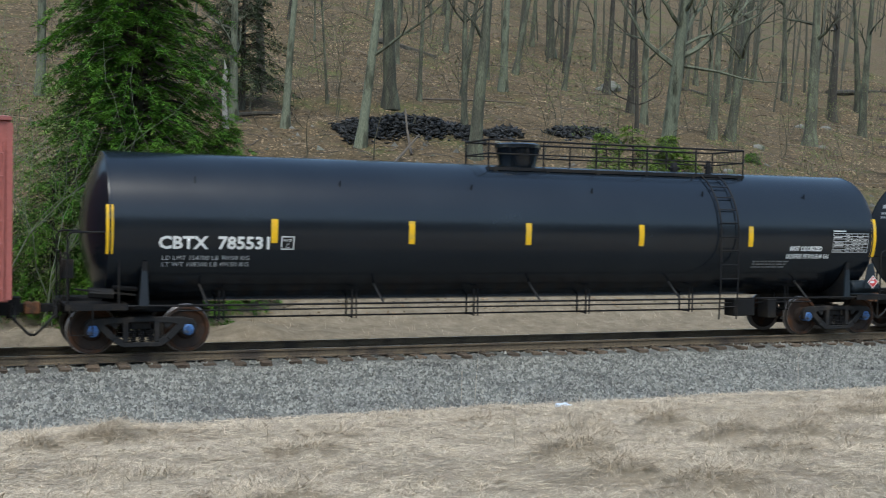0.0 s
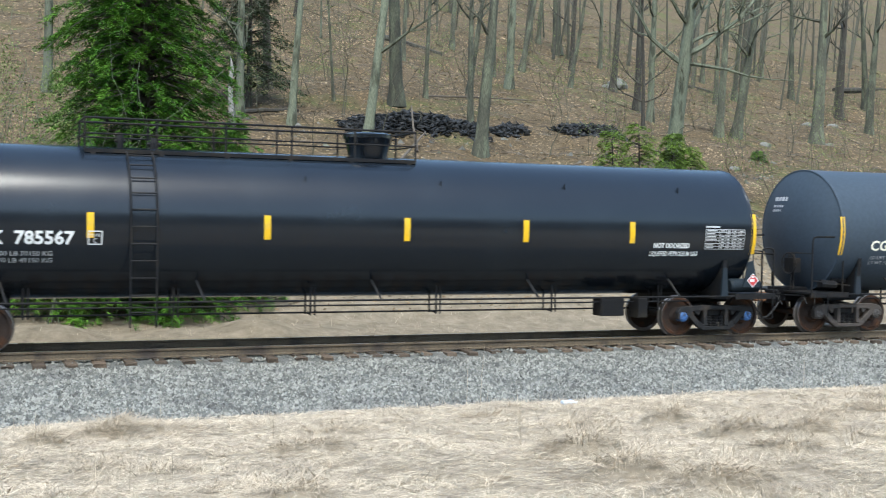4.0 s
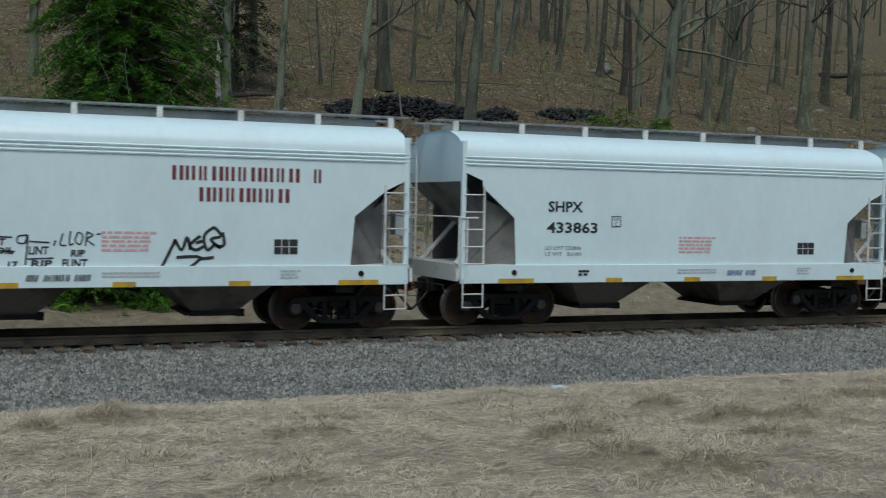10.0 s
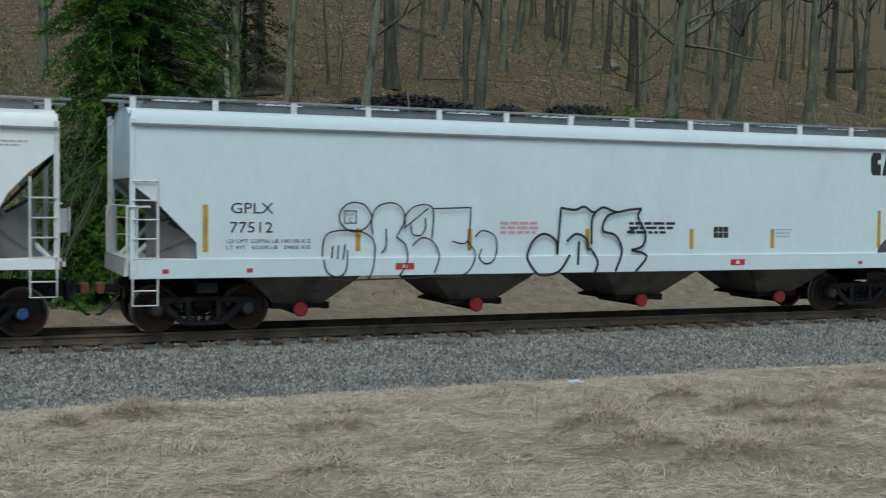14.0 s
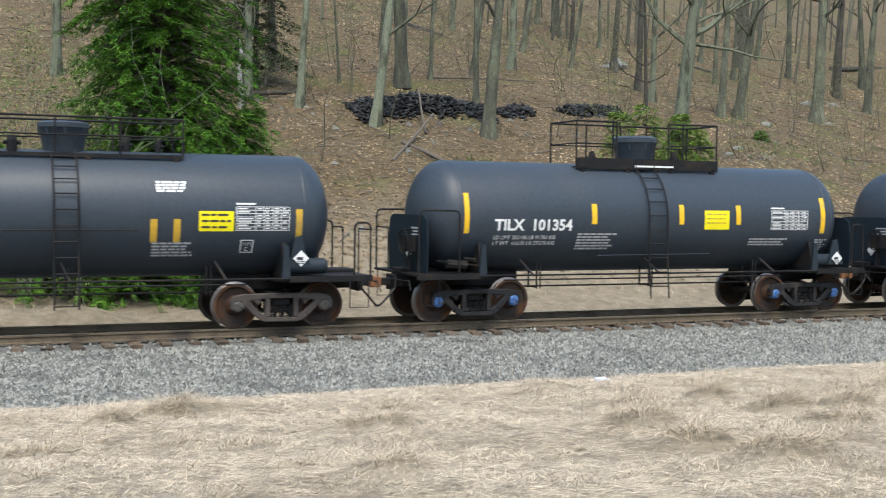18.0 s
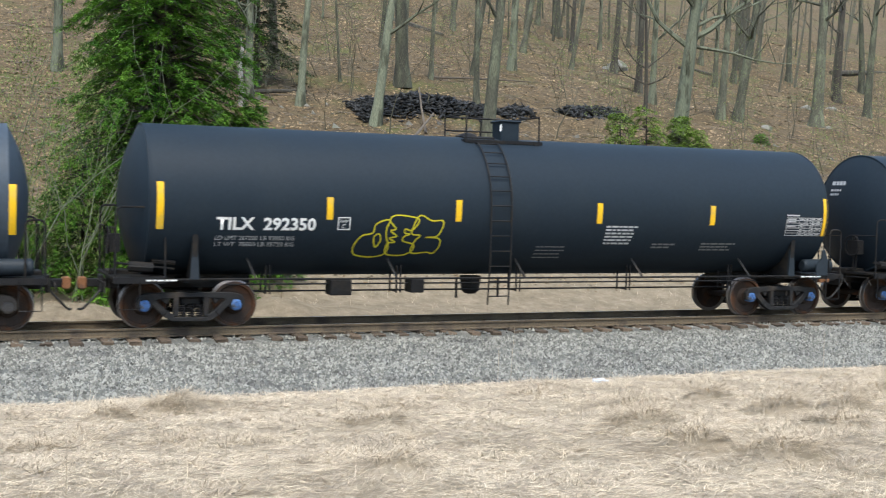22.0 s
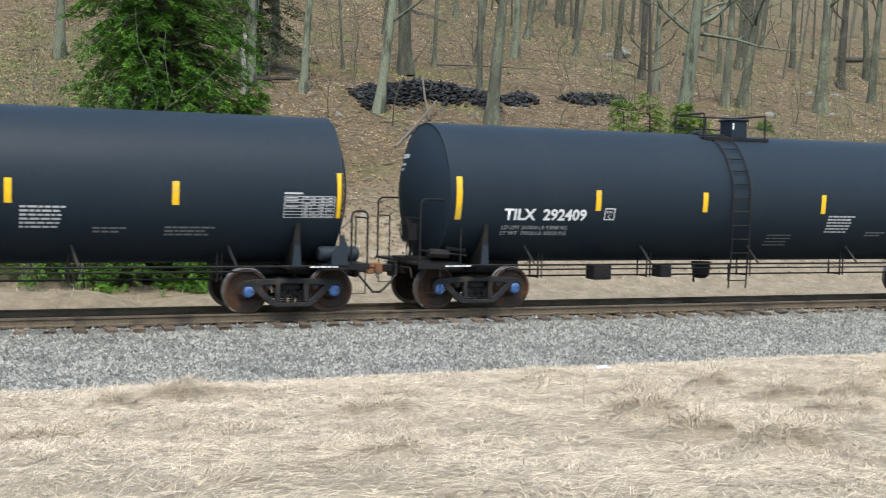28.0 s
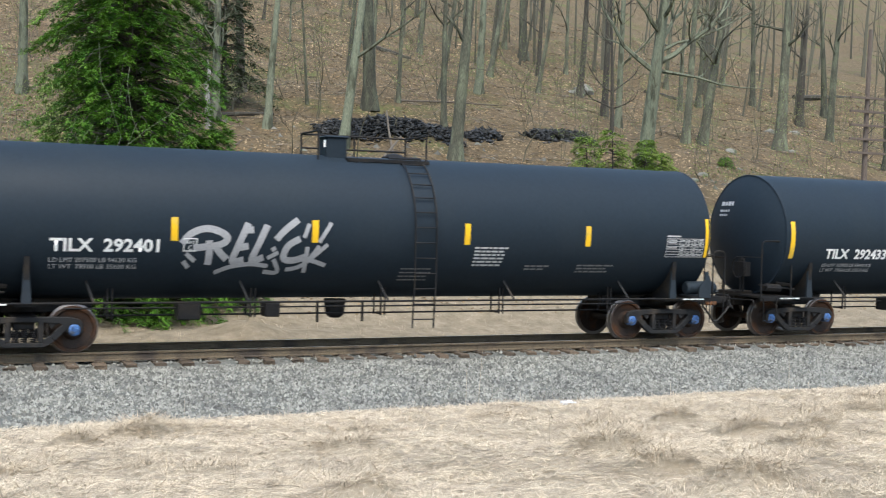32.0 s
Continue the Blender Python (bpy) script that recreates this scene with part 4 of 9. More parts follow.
    for i, (x, z0, z1) in enumerate(strips):
        patch(car, x - 0.065, x + 0.065, z0, z1, side, strip_material, 0.004, "reflective_strip", lean=0)
    return car, side


def platform(car, x0, x1, R, zc, rails, post_gap=1.2, width=0.62, plate=0.0, front_rail=True, gap=None, rail_h=0.62, step_material=STEEL_BLACK):
    """A walkway on the crown of a tank, with handrails."""
    z = zc + R - 0.10
    bm = bmesh.new()
    box(bm, x0, x1, -width - 0.05, -width + 0.02, z - 0.04, z + 0.03)
    box(bm, x0, x1, width - 0.02, width + 0.05, z - 0.04, z + 0.03)
    n = int((x1 - x0) / 0.11)
    for i in range(n + 1):
        x = x0 + (x1 - x0) * i / n
        box(bm, x - 0.015, x + 0.015, -width, width, z, z + 0.025)
    if plate:
        box(bm, x0, x1, -width - 0.06, -width - 0.04, z - 0.03, z + plate)
    part("walkway_grating", bm, step_material, car)
    nb = max(2, int((x1 - x0) / 1.25) + 1)
    for i in range(nb):
        x = x0 + 0.15 + (x1 - x0 - 0.3) * i / (nb - 1)
        for s in (-1, 1):
            bm = bmesh.new()
            box(bm, x - 0.05, x + 0.05, min(s * width, s * (width + 0.06)), max(s * width, s * (width + 0.06)), z - 0.28, z)
            part("walkway_bracket", bm, STEEL_BLACK, car)
    if rails:
        np_ = max(2, int((x1 - x0) / post_gap) + 1)
        for sy in (-1, 1):
            xs = [x0 + (x1 - x0) * i / (np_ - 1) for i in range(np_)]
            if gap and sy == -1:
                groups = [[a for a in xs if a <= gap[0]] + [gap[0]], [gap[1]] + [a for a in xs if a >= gap[1]]]
            else:
                groups = [xs]
            for g in groups:
                for a in sorted(set(g)):
                    bm = bmesh.new()
                    tube(bm, [(a, sy * width, z), (a, sy * width, z + rail_h)], 0.022, 5)
                    part("handrail_post", bm, STEEL_BLACK, car)
                for k, q in ((1.0, 0.022), (0.52, 0.016)):
                    bm = bmesh.new()
                    tube(bm, [(g[0], sy * width, z + rail_h * k), (g[-1], sy * width, z + rail_h * k)], q, 6)
                    part("handrail", bm, STEEL_BLACK, car)
        for x in (x0, x1):
            bm = bmesh.new()
            tube(bm, [(x, -width, z + rail_h), (x, width, z + rail_h)], 0.022, 5)
            tube(bm, [(x, -width, z + rail_h * 0.52), (x, width, z + rail_h * 0.52)], 0.016, 5)
            part("end_rail", bm, STEEL_BLACK, car)
    return z


def dome(car, x, r, z0, h, paint, name="valve_housing", flare=0.06, lid=True):
    bm = bmesh.new()
    revolve(bm, [(z0, r * 0.82), (z0 + h * 0.12, r * 0.84), (z0 + h * 0.75, r), (z0 + h * 0.8, r + flare * 0.5), (z0 + h * 0.94, r + flare * 0.5), (z0 + h, r * 0.9), (z0 + h + 0.02, r * 0.3)], 28, "z", (x, 0, 0))
    d = part(name, bm, paint, car, smooth=True)
    for k in range(8 if lid else 0):
        a = k * math.tau / 8
        bm = bmesh.new()
        tube(bm, [(x + r * 0.98 * math.cos(a), r * 0.98 * math.sin(a), z0 + h * 0.55), (x + r * 1.02 * math.cos(a), r * 1.02 * math.sin(a), z0 + h * 0.9)], 0.02, 5)
        part("lid_clamp", bm, paint, d)
    return d


def valves(car, xs, z, material=STEEL_BLACK):
    for x, y, h, r in xs:
        bm = bmesh.new()
        tube(bm, [(x, y, z - 0.15), (x, y, z + h * 0.6), (x, y, z + h)], [r, r, r * 0.7], 8)
        tube(bm, [(x - r * 1.6, y, z + h * 0.45), (x + r * 1.6, y, z + h * 0.45)], r * 0.45, 6)
        part("valve", bm, material, car)


def head_print(car, rim, R, zc, head):
    """The car's mark and weights again, small, on the left tank head: bars of their size."""
    ball = (R * R + head * head) / (2 * head)
    bm = bmesh.new()
    for i, (z, h, w) in enumerate(((0.74, 0.10, 0.62), (0.58, 0.055, 0.5), (0.47, 0.055, 0.42))):
        y = 0.75
        for k in range(4):
            y1 = y - w * (0.34, 0.22, 0.26, 0.18)[k]
            v = []
            for a, b in ((y, z), (y1 + 0.03, z), (y1 + 0.03, z + h), (y, z + h)):
                v.append(bm.verts.new((-rim - (math.sqrt(ball * ball - a * a - b * b) - ball + head) - 0.008, a, zc + b)))
            bm.faces.new(v)
            y = y1
    part("head_print", bm, GREY_MARK, car, "small white print on the tank head")["kind"] = "stuff"


def placard(car, x, z, side_y, red=True, holder=True):
    """A hazard diamond in a holder on a triangular bracket."""
    bm = bmesh.new()
    prism(bm, [(x - 0.12, z + 0.42), (x + 0.02, z + 0.46), (x + 0.10, z + 0.1), (x + 0.22, z - 0.15), (x - 0.24, z - 0.15)], side_y + 0.02, side_y + 0.06)
    h = part("placard_bracket", bm, DULL_BLACK, car)
    s = Side(side_y)
    for k, m, lift in ((0.165, WHITE_MARK, 0.0), (0.14, RED_MARK if red else WHITE_MARK, 0.004)):
        bm = bmesh.new()
        bm.faces.new([bm.verts.new(p) for p in ((x, 0, z - k), (x + k, 0, z), (x, 0, z + k), (x - k, 0, z))])
        part("placard", finish_flat(lay(bm, s, lift), "placard", m), None, car, "red and white hazard diamond" if red else "white hazard diamond")
    bars(car, x - 0.09, x + 0.09, z + 0.03, 1, 0.05, 0.06, s, WHITE_MARK if red else DARK_MARK, "placard_number", lift=0.008)
    if red:
        bars(car, x - 0.03, x + 0.03, z + 0.1, 1, 0.05, 0.045, s, WHITE_MARK, "placard_symbol", lift=0.008)
    else:
        bars(car, x - 0.08, x + 0.08, z - 0.05, 2, 0.035, 0.02, s, DARK_MARK, "placard_symbol", lift=0.008)


def data_box(car, x0, x1, z0, z1, side, seed=1, material=GREY_MARK):
    """The stencilled test-date table: a frame with columns and rows of digits."""
    bm = bmesh.new()
    rows, t = 7, 0.012

    def rect(a, c, b, d):
        bm.faces.new([bm.verts.new(p) for p in ((a, 0, b), (c, 0, b), (c, 0, d), (a, 0, d))])

    for i in range(rows + 1):
        z = z0 + (z1 - z0) * i / rows
        rect(x0, x1, z - t / 2, z + t / 2)
    for u in (0, 0.36, 0.52, 0.68, 0.84, 1):
        x = x0 + (x1 - x0) * u
        rect(x - t / 2, x + t / 2, z0, z1)
    r = random.Random(seed)
    for i in range(rows):
        z = z0 + (z1 - z0) * (i + 0.32) / rows
        h = (z1 - z0) / rows * 0.36
        for u0, u1 in ((0.03, 0.33), (0.39, 0.49), (0.55, 0.65), (0.71, 0.81), (0.87, 0.97)):
            if r.random() < 0.85:
                rect(x0 + (x1 - x0) * u0, x0 + (x1 - x0) * (u0 + (u1 - u0) * r.uniform(0.55, 1)), z, z + h)
    rect(x0, x0 + (x1 - x0) * 0.36, z1 + 0.04, z1 + 0.075)
    part("test_date_table", finish_flat(lay(bm, side, 0.006), "test_date_table", material), None, car, "white stencilled table of test dates")


def plate_c(car, x, z, side, material=WHITE_MARK, k=0.13):
    bm = bmesh.new()
    for a, c, b, d in ((-k, k, -k, -k + 0.02), (-k, k, k - 0.02, k), (-k, -k + 0.02, -k, k), (k - 0.02, k, -k, k)):
        bm.faces.new([bm.verts.new(p) for p in ((x + a, 0, z + b), (x + c, 0, z + b), (x + c, 0, z + d), (x + a, 0, z + d))])
    part("clearance_frame", finish_flat(lay(bm, side, 0.006), "clearance_frame", material), None, car)
    letters(car, "PLATE", x - 0.08, z + 0.02, 0.055, side, material, 0.16, name="clearance_stencil")
    letters(car, "C", x - 0.035, z - 0.095, 0.085, side, material, 0.07, name="clearance_stencil")


# ---- covered hopper cars ----
def hopper_car(name, label, centre, dist, half, coupled, paint, cut_l, cut_r, eave=3.55, top=4.22, sill=(0.97, 1.36), bays=((-1.9, 1.5), (1.9, 1.5)), bay_paint=BAY_GREY, ribs=True, wide=1.56, gear_kind="black", cap="grey", outlet=None, rail_colour=None, bay_low=0.42, hatch=0, slope_top=3.1, slope_in=(0.78, 0.85), fold=True):
    """A covered hopper: side sheets cut away at the ends over sloped end sheets, bays below, walkway on the roof.
    cut_l, cut_r: (distance in from the end, height) down the edge of the side sheet."""
    car = thing(name, label, "hopper car", "cars of the freight train")
    steel = rail_colour or DULL_WHITE
    side = Side(-wide)
    for x in (-dist / 2, dist / 2):
        truck(car, x, (gear_kind, cap))
    # side sheets
    outline = [(-half, eave)] + [(-half + a, z) for a, z in cut_l] + [(half - a, z) for a, z in reversed(cut_r)] + [(half, eave)]
    for s in (-1, 1):
        bm = bmesh.new()
        prism(bm, outline, s * wide, s * (wide - 0.02))
        part("side_sheet", bm, paint, car)
        bm = bmesh.new()
        box(bm, -half + 0.05, half - 0.05, min(s * wide, s * (wide + 0.045)), max(s * wide, s * (wide + 0.045)), sill[0], sill[1])
        box(bm, -half + 0.05, half - 0.05, min(s * wide, s * (wide - 0.12)), max(s * wide, s * (wide - 0.12)), sill[0], sill[0] + 0.03)
        part("side_sill", bm, paint, car, bevel=0.008)
        if ribs:
            bm = bmesh.new()
            for k in range(3):
                z = eave - 0.1 + k * 0.075
                tube(bm, [(-half, s * (wide + 0.003), z), (half, s * (wide + 0.003), z)], 0.026, 6)
            part("eave_corrugation", bm, paint, car)
        else:
            bm = bmesh.new()
            box(bm, -half, half, min(s * (wide - 0.02), s * (wide + 0.05)), max(s * (wide - 0.02), s * (wide + 0.05)), eave + 0.01, eave + 0.055)
            part("eave_trim", bm, HATCH_GREY, car)
    # roof: an arched sheet
    bm = bmesh.new()
    arch = [(-wide, eave), (-wide, eave + 0.16), (-wide + 0.06, eave + 0.3), (-wide + 0.30, top - 0.20), (-0.85, top - 0.05), (-0.4, top), (0.4, top), (0.85, top - 0.05), (wide - 0.30, top - 0.20), (wide - 0.06, eave + 0.3), (wide, eave + 0.16), (wide, eave)]
    rows = [[bm.verts.new((x, y, z)) for y, z in arch] for x in (-half, half)]
    for a, b, c, d in zip(rows[0], rows[0][1:], rows[1][1:], rows[1]):
        bm.faces.new((a, b, c, d))
    roof = part("roof", bm, paint, car, smooth=True)
    # end panels and slope sheets
    for s in (-1, 1):
        xe = s * (half - 0.02)
        bm = bmesh.new()
        bm.faces.new([bm.verts.new((xe, y, z)) for y, z in arch] + [bm.verts.new((xe, wide, slope_top)), bm.verts.new((xe, -wide, slope_top))])
        part("end_panel", bm, paint, car)
        bm = bmesh.new()
        xi = s * (abs(bays[0][0]) + bays[0][1] * 0.5)
        xm = xe - s * slope_in[0]
        low = slope_top - slope_in[1]
        rim = [[bm.verts.new((x, sy * w, z)) for sy in (-1, 1)] for x, w, z in ((xe, wide - 0.03, slope_top), (xm, wide - 0.55, low), (xi, wide - 0.55, 0.98))]
        for a, c in zip(rim, rim[1:]):
            bm.faces.new((a[0], a[1], c[1], c[0]))
        # darker than the car's paint: the opening's shade is in the colour
        part("slope_sheet", bm, END_SHADE_GREY, car, "grey sloped end sheet, toned dark for shade")
        # side sheet folded inwards behind the opening
        cut = cut_l if s < 0 else cut_r
        inner = max(a for a, _ in cut)
        knee = [z for a, z in cut if a > inner - 0.15][0]
        for sy in (-1, 1) if fold else ():
            bm = bmesh.new()
            xo, xf = s * (half - inner), s * (half - inner + min(0.88, inner * 0.72))
            yo, yf = sy * (wide - 0.025), sy * (wide - 0.60)
            zt = min(slope_top - 0.15, knee + 0.55)
            v = [bm.verts.new(p) for p in ((xo - s * 0.05, yo, sill[1]), (xo - s * 0.05, yo, knee + 0.1), (xo + s * 0.1, yo, knee + 0.12), (xf, yf, zt), (xf, yf, sill[1]))]
            bm.faces.new(v)
            # the fold carries its shade in a darker colour than the side sheet
            part("end_fold", bm, END_SHADE_GREY if paint is not CREAM_CAR else BAY_GREY, car, "sheet folded inwards at the end, toned dark for shade")
        # centre sill, end sill and platform
        bm = bmesh.new()
        x0, x1 = sorted((s * (dist / 2 - 1.6), s * (coupled / 2 - 0.5)))
        box(bm, x0, x1, -0.3, 0.3, 0.72, 1.02)
        box(bm, s * dist / 2 - 0.2, s * dist / 2 + 0.2, -1.45, 1.45, 0.80, 1.0)
        part("centre_sill", bm, STEEL_BLACK, car, bevel=0.012)
        bm = bmesh.new()
        x0, x1 = sorted((s * (half - 1.25), s * (half + 0.12)))
        box(bm, x0, x1, -wide, wide, sill[1] - 0.06, sill[1])
        box(bm, s * (half + 0.10) - 0.03, s * (half + 0.10) + 0.03, -wide, wide, sill[0] + 0.05, sill[1])
        part("end_floor", bm, steel, car)
        coupler(car, s * (coupled / 2 - 0.06), s)
        # slope supports and ladder stiles
        for sy in (-1, 1):
            y = sy * (wide + 0.02)
            bm = bmesh.new()
            box(bm, xe - 0.05, xe + 0.05, min(y, y - sy * 0.08), max(y, y - sy * 0.08), sill[0], top - 0.28)
            part("corner_post", bm, steel if paint is not GREY_CAR else paint, car, bevel=0.008)
            bm = bmesh.new()
            xi2 = xe - s * 0.46
            tube(bm, [(xi2, y, sill[1] - 0.3), (xi2, y, 2.98)], 0.026, 6)
            for k in range(5):
                z = sill[1] + 0.02 + k * 0.36
                if z < 2.95:
                    tube(bm, [(xe, y - sy * -0.02, z), (xi2, y - sy * -0.02, z)], 0.015, 5)
            part("side_ladder", bm, steel, car)
            bm = bmesh.new()
            z0 = sill[0]
            tube(bm, [(xe, y, z0 + 0.1), (xe, y, z0 - 0.5), (xi2, y, z0 - 0.5), (xi2, y, z0 + 0.1)], 0.02, 5)
            tube(bm, [(xe, y, z0 - 0.22), (xi2, y, z0 - 0.22)], 0.016, 5)
            part("sill_step", bm, steel, car)
        bm = bmesh.new()
        for y in (-0.2, 0.2) if s == 1 else (0.9, 1.3):
            tube(bm, [(xe + s * 0.1, y, sill[1]), (xe + s * 0.1, y, top - 0.1)], 0.024, 5)
        for k in range(8):
            z = sill[1] + 0.25 + k * 0.34
            yy = (-0.2, 0.2) if s == 1 else (0.9, 1.3)
            tube(bm, [(xe + s * 0.1, yy[0], z), (xe + s * 0.1, yy[1], z)], 0.014, 5)
        part("end_ladder", bm, steel, car)
        bm = bmesh.new()
        for y in (-0.95, 0.95):
            tube(bm, [(xe - s * 0.1, y, sill[1]), (xe - s * 1.0, y * 0.9, 2.4)], 0.05, 6)
        tube(bm, [(xe + s * 0.08, -wide, sill[1] + 1.0), (xe + s * 0.08, wide, sill[1] + 1.0)], 0.018, 5)
        part("end_brace", bm, steel, car)
    # low handrail frame at the left corner
    bm = bmesh.new()
    x0 = -half - 0.08
    for sy in (-1, 1):
        y = sy * (wide + 0.03)
        tube(bm, [(x0, y, sill[1] - 0.3), (x0, y, sill[1] + 0.98), (x0 + 0.42, y, sill[1] + 0.98)], 0.026, 6)
        tube(bm, [(x0 + 0.18, y, sill[1] - 0.3), (x0 + 0.18, y, sill[1] + 0.98)], 0.02, 6)
    part("corner_rail", bm, steel, car)
    bm = bmesh.new()
    xw = half + 0.26
    ring = [(xw, -0.6 + 0.27 * math.cos(k * math.tau / 16), 2.15 + 0.27 * math.sin(k * math.tau / 16)) for k in range(17)]
    tube(bm, ring, 0.018, 5)
    for k in range(0, 16, 4):
        tube(bm, [ring[k], (xw, -0.6, 2.15)], 0.012, 4)
    box(bm, half + 0.05, half + 0.22, -0.75, -0.45, 1.95, 2.4)
    part("hand_brake", bm, steel, car)
    bm = bmesh.new()
    revolve(bm, [(half - 1.15, 0.02), (half - 1.15, 0.15), (half - 1.1, 0.19), (half - 0.45, 0.19), (half - 0.4, 0.15), (half - 0.4, 0.02)], 14, "x", (0, -0.9, sill[1] + 0.22))
    tube(bm, [(half - 0.9, -1.1, sill[1]), (half - 0.9, -1.1, sill[1] + 0.7), (half - 0.6, -1.0, sill[1] + 0.9)], 0.03, 6)
    part("brake_cylinder", bm, END_SHADE_GREY, car, smooth=True)
    # roof walkway
    bm = bmesh.new()
    zr = top + 0.17
    for y in (-0.75, -0.62, -0.50, 0.50, 0.62, 0.75):
        box(bm, -half - 0.3, half + 0.3, y - 0.035, y + 0.035, zr, zr + 0.035)
    for k in range(int(half * 2 / 0.25)):
        x = -half + k * 0.25
        box(bm, x - 0.012, x + 0.012, -0.78, -0.46, zr - 0.02, zr)
    part("roof_walkway", bm, GALV, car, "galvanised grating walkway along the roof")
    nb = int(half * 2 / 1.5)
    for i in range(nb + 1):
        x = -half + 0.12 + (2 * half - 0.24) * i / nb
        for s in (-1, 1):
            bm = bmesh.new()
            box(bm, x - 0.055, x + 0.055, min(s * 0.80, s * 0.86), max(s * 0.80, s * 0.86), top - 0.1, top + 0.17)
            part("walkway_bracket", bm, steel, roof)
    for i in range(hatch):
        x = -half + 2 * half * (i + 0.5) / hatch
        bm = bmesh.new()
        box(bm, x - 0.42, x + 0.42, -0.30, 0.30, top - 0.02, top + 0.24)
        part("hatch_cover", bm, paint, roof, bevel=0.03)
    bm = bmesh.new()
    box(bm, -half + 0.35, half - 0.35, -0.58, 0.58, top - 0.1, top + 0.13)
    part("hatch_trough", bm, HATCH_GREY, roof, "grey steel hatch trough under the walkway", bevel=0.02)
    # hopper bays
    for x, w in bays:
        bm = bmesh.new()
        tz, lz, l2 = sill[0] + 0.06, bay_low, 0.30
        ring_t = [(x - w * 0.72, -wide + 0.12, tz), (x + w * 0.72, -wide + 0.12, tz), (x + w * 0.72, wide - 0.12, tz), (x - w * 0.72, wide - 0.12, tz)]
        ring_b = [(x - w * l2, -0.75, lz), (x + w * l2, -0.75, lz), (x + w * l2, 0.75, lz), (x - w * l2, 0.75, lz)]
        a = [bm.verts.new(p) for p in ring_t]
        b = [bm.verts.new(p) for p in ring_b]
        for k in range(4):
            bm.faces.new((a[k], a[(k + 1) % 4], b[(k + 1) % 4], b[k]))
        bm.faces.new(b)
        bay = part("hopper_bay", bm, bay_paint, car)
        bm = bmesh.new()
        box(bm, x - w * l2 - 0.05, x + w * l2 + 0.05, -0.82, 0.82, lz - 0.09, lz)
        tube(bm, [(x - w * l2 - 0.12, -0.8, lz - 0.05), (x - w * l2 - 0.12, 0.8, lz - 0.05)], 0.035, 6)
        box(bm, x + w * l2, x + w * l2 + 0.16, -0.72, -0.5, lz - 0.12, lz + 0.02)
        part("outlet_gate", bm, STEEL_BLACK, bay)
        if outlet:
            bm = bmesh.new()
            tube(bm, [(x, -0.9, lz - 0.1), (x, 0.9, lz - 0.1)], 0.13, 10)
            part("discharge_pipe", bm, STEEL_BLACK, bay)
            bm = bmesh.new()
            revolve(bm, [(-0.99, 0.03), (-0.985, 0.13), (-0.95, 0.155), (-0.90, 0.155), (-0.89, 0.1)], 16, "y", (x, 0, lz - 0.1))
            part("outlet_cap", bm, RED_MARK, bay, "red outlet cap", smooth=True)
    return car, side


def capacity(car, x, z, side, material, lines, h=0.085, step=0.13, width=None):
    for i, t in enumerate(lines):
        letters(car, t, x, z - i * step, h, side, material, width, name="capacity_stencil")


CUT_ROUND = [(0.0, 3.30), (0.45, 3.12), (0.45, 2.98), (1.20, 2.35), (1.25, 1.36)]


# ---- the train, car by car; each place is where the car stands at the start ----
TRAIN = []


def on_line(car, centre):
    TRAIN.append((car, centre))
    return car


# faded red boxcar ahead of the first tank
def red_boxcar(centre):
    car = thing("boxcar", "faded red boxcar with yellow reflective strips, rolling on the rails", "boxcar", "cars of the freight train")
    half = 8.0
    for x in (-6.4, 6.4):
        truck(car, x, ("brown", "grey"))
    bm = bmesh.new()
    box(bm, -half, half, -1.5, 1.5, 1.05, 4.3)
    part("body", bm, RED_CAR, car, bevel=0.02)
    n = 13
    for s in (-1, 1):
        for i in range(n + 1):
            bm = bmesh.new()
            x = -half + 2 * half * i / n
            box(bm, x - 0.05, x + 0.05, min(s * 1.5, s * 1.55), max(s * 1.5, s * 1.55), 1.1, 4.25)
            part("side_post", bm, RED_CAR, car)
    bm = bmesh.new()
    prism_pts = [(-1.55, 4.3), (-1.55, 4.36), (0, 4.5), (1.55, 4.36), (1.55, 4.3)]
    rows = [[bm.verts.new((x, y, z)) for y, z in prism_pts] for x in (-half - 0.03, half + 0.03)]
    for k in range(5):
        bm.faces.new((rows[0][k], rows[0][(k + 1) % 5], rows[1][(k + 1) % 5], rows[1][k]))
    for r in rows:
        bm.faces.new(r)
    part("roof", bm, RED_CAR, car)
    for s in (-1, 1):
        ladder(car, s * (half - 0.3), [(-1.58, 1.1), (-1.58, 3.9)], 0.2, 0.4, RED_CAR)
        bm = bmesh.new()
        box(bm, min(s * 5, s * (half + 0.25)), max(s * 5, s * (half + 0.25)), -0.3, 0.3, 0.72, 1.05)
        part("centre_sill", bm, STEEL_BLACK, car)
        coupler(car, s * (half + 0.42), s)
    sd = Side(-1.556)
    for i in range(5):
        patch(car, -half + 0.2 + i * 3.85, -half + 0.32 + i * 3.85, 1.45, 2.05, sd, OLD_YELLOW, 0.005, "reflective_strip")
    return on_line(car, centre)


red_boxcar(1.2 - 8.0)

LPG = dict(dist=16.68, rim=8.98, R=1.48, zc=2.42, head=0.42, coupled=20.56)
TILX = dict(dist=14.22, rim=7.76, R=1.52, zc=2.50, head=0.42, coupled=18.3)


def strip_rows(xs, z, long=0.45, short=0.23, dist=0.0):
    last = len(xs) - 1
    return [(x - dist / 2, z - (long if i in (0, last) else short), z + (long if i in (0, last) else short)) for i, x in enumerate(xs)]


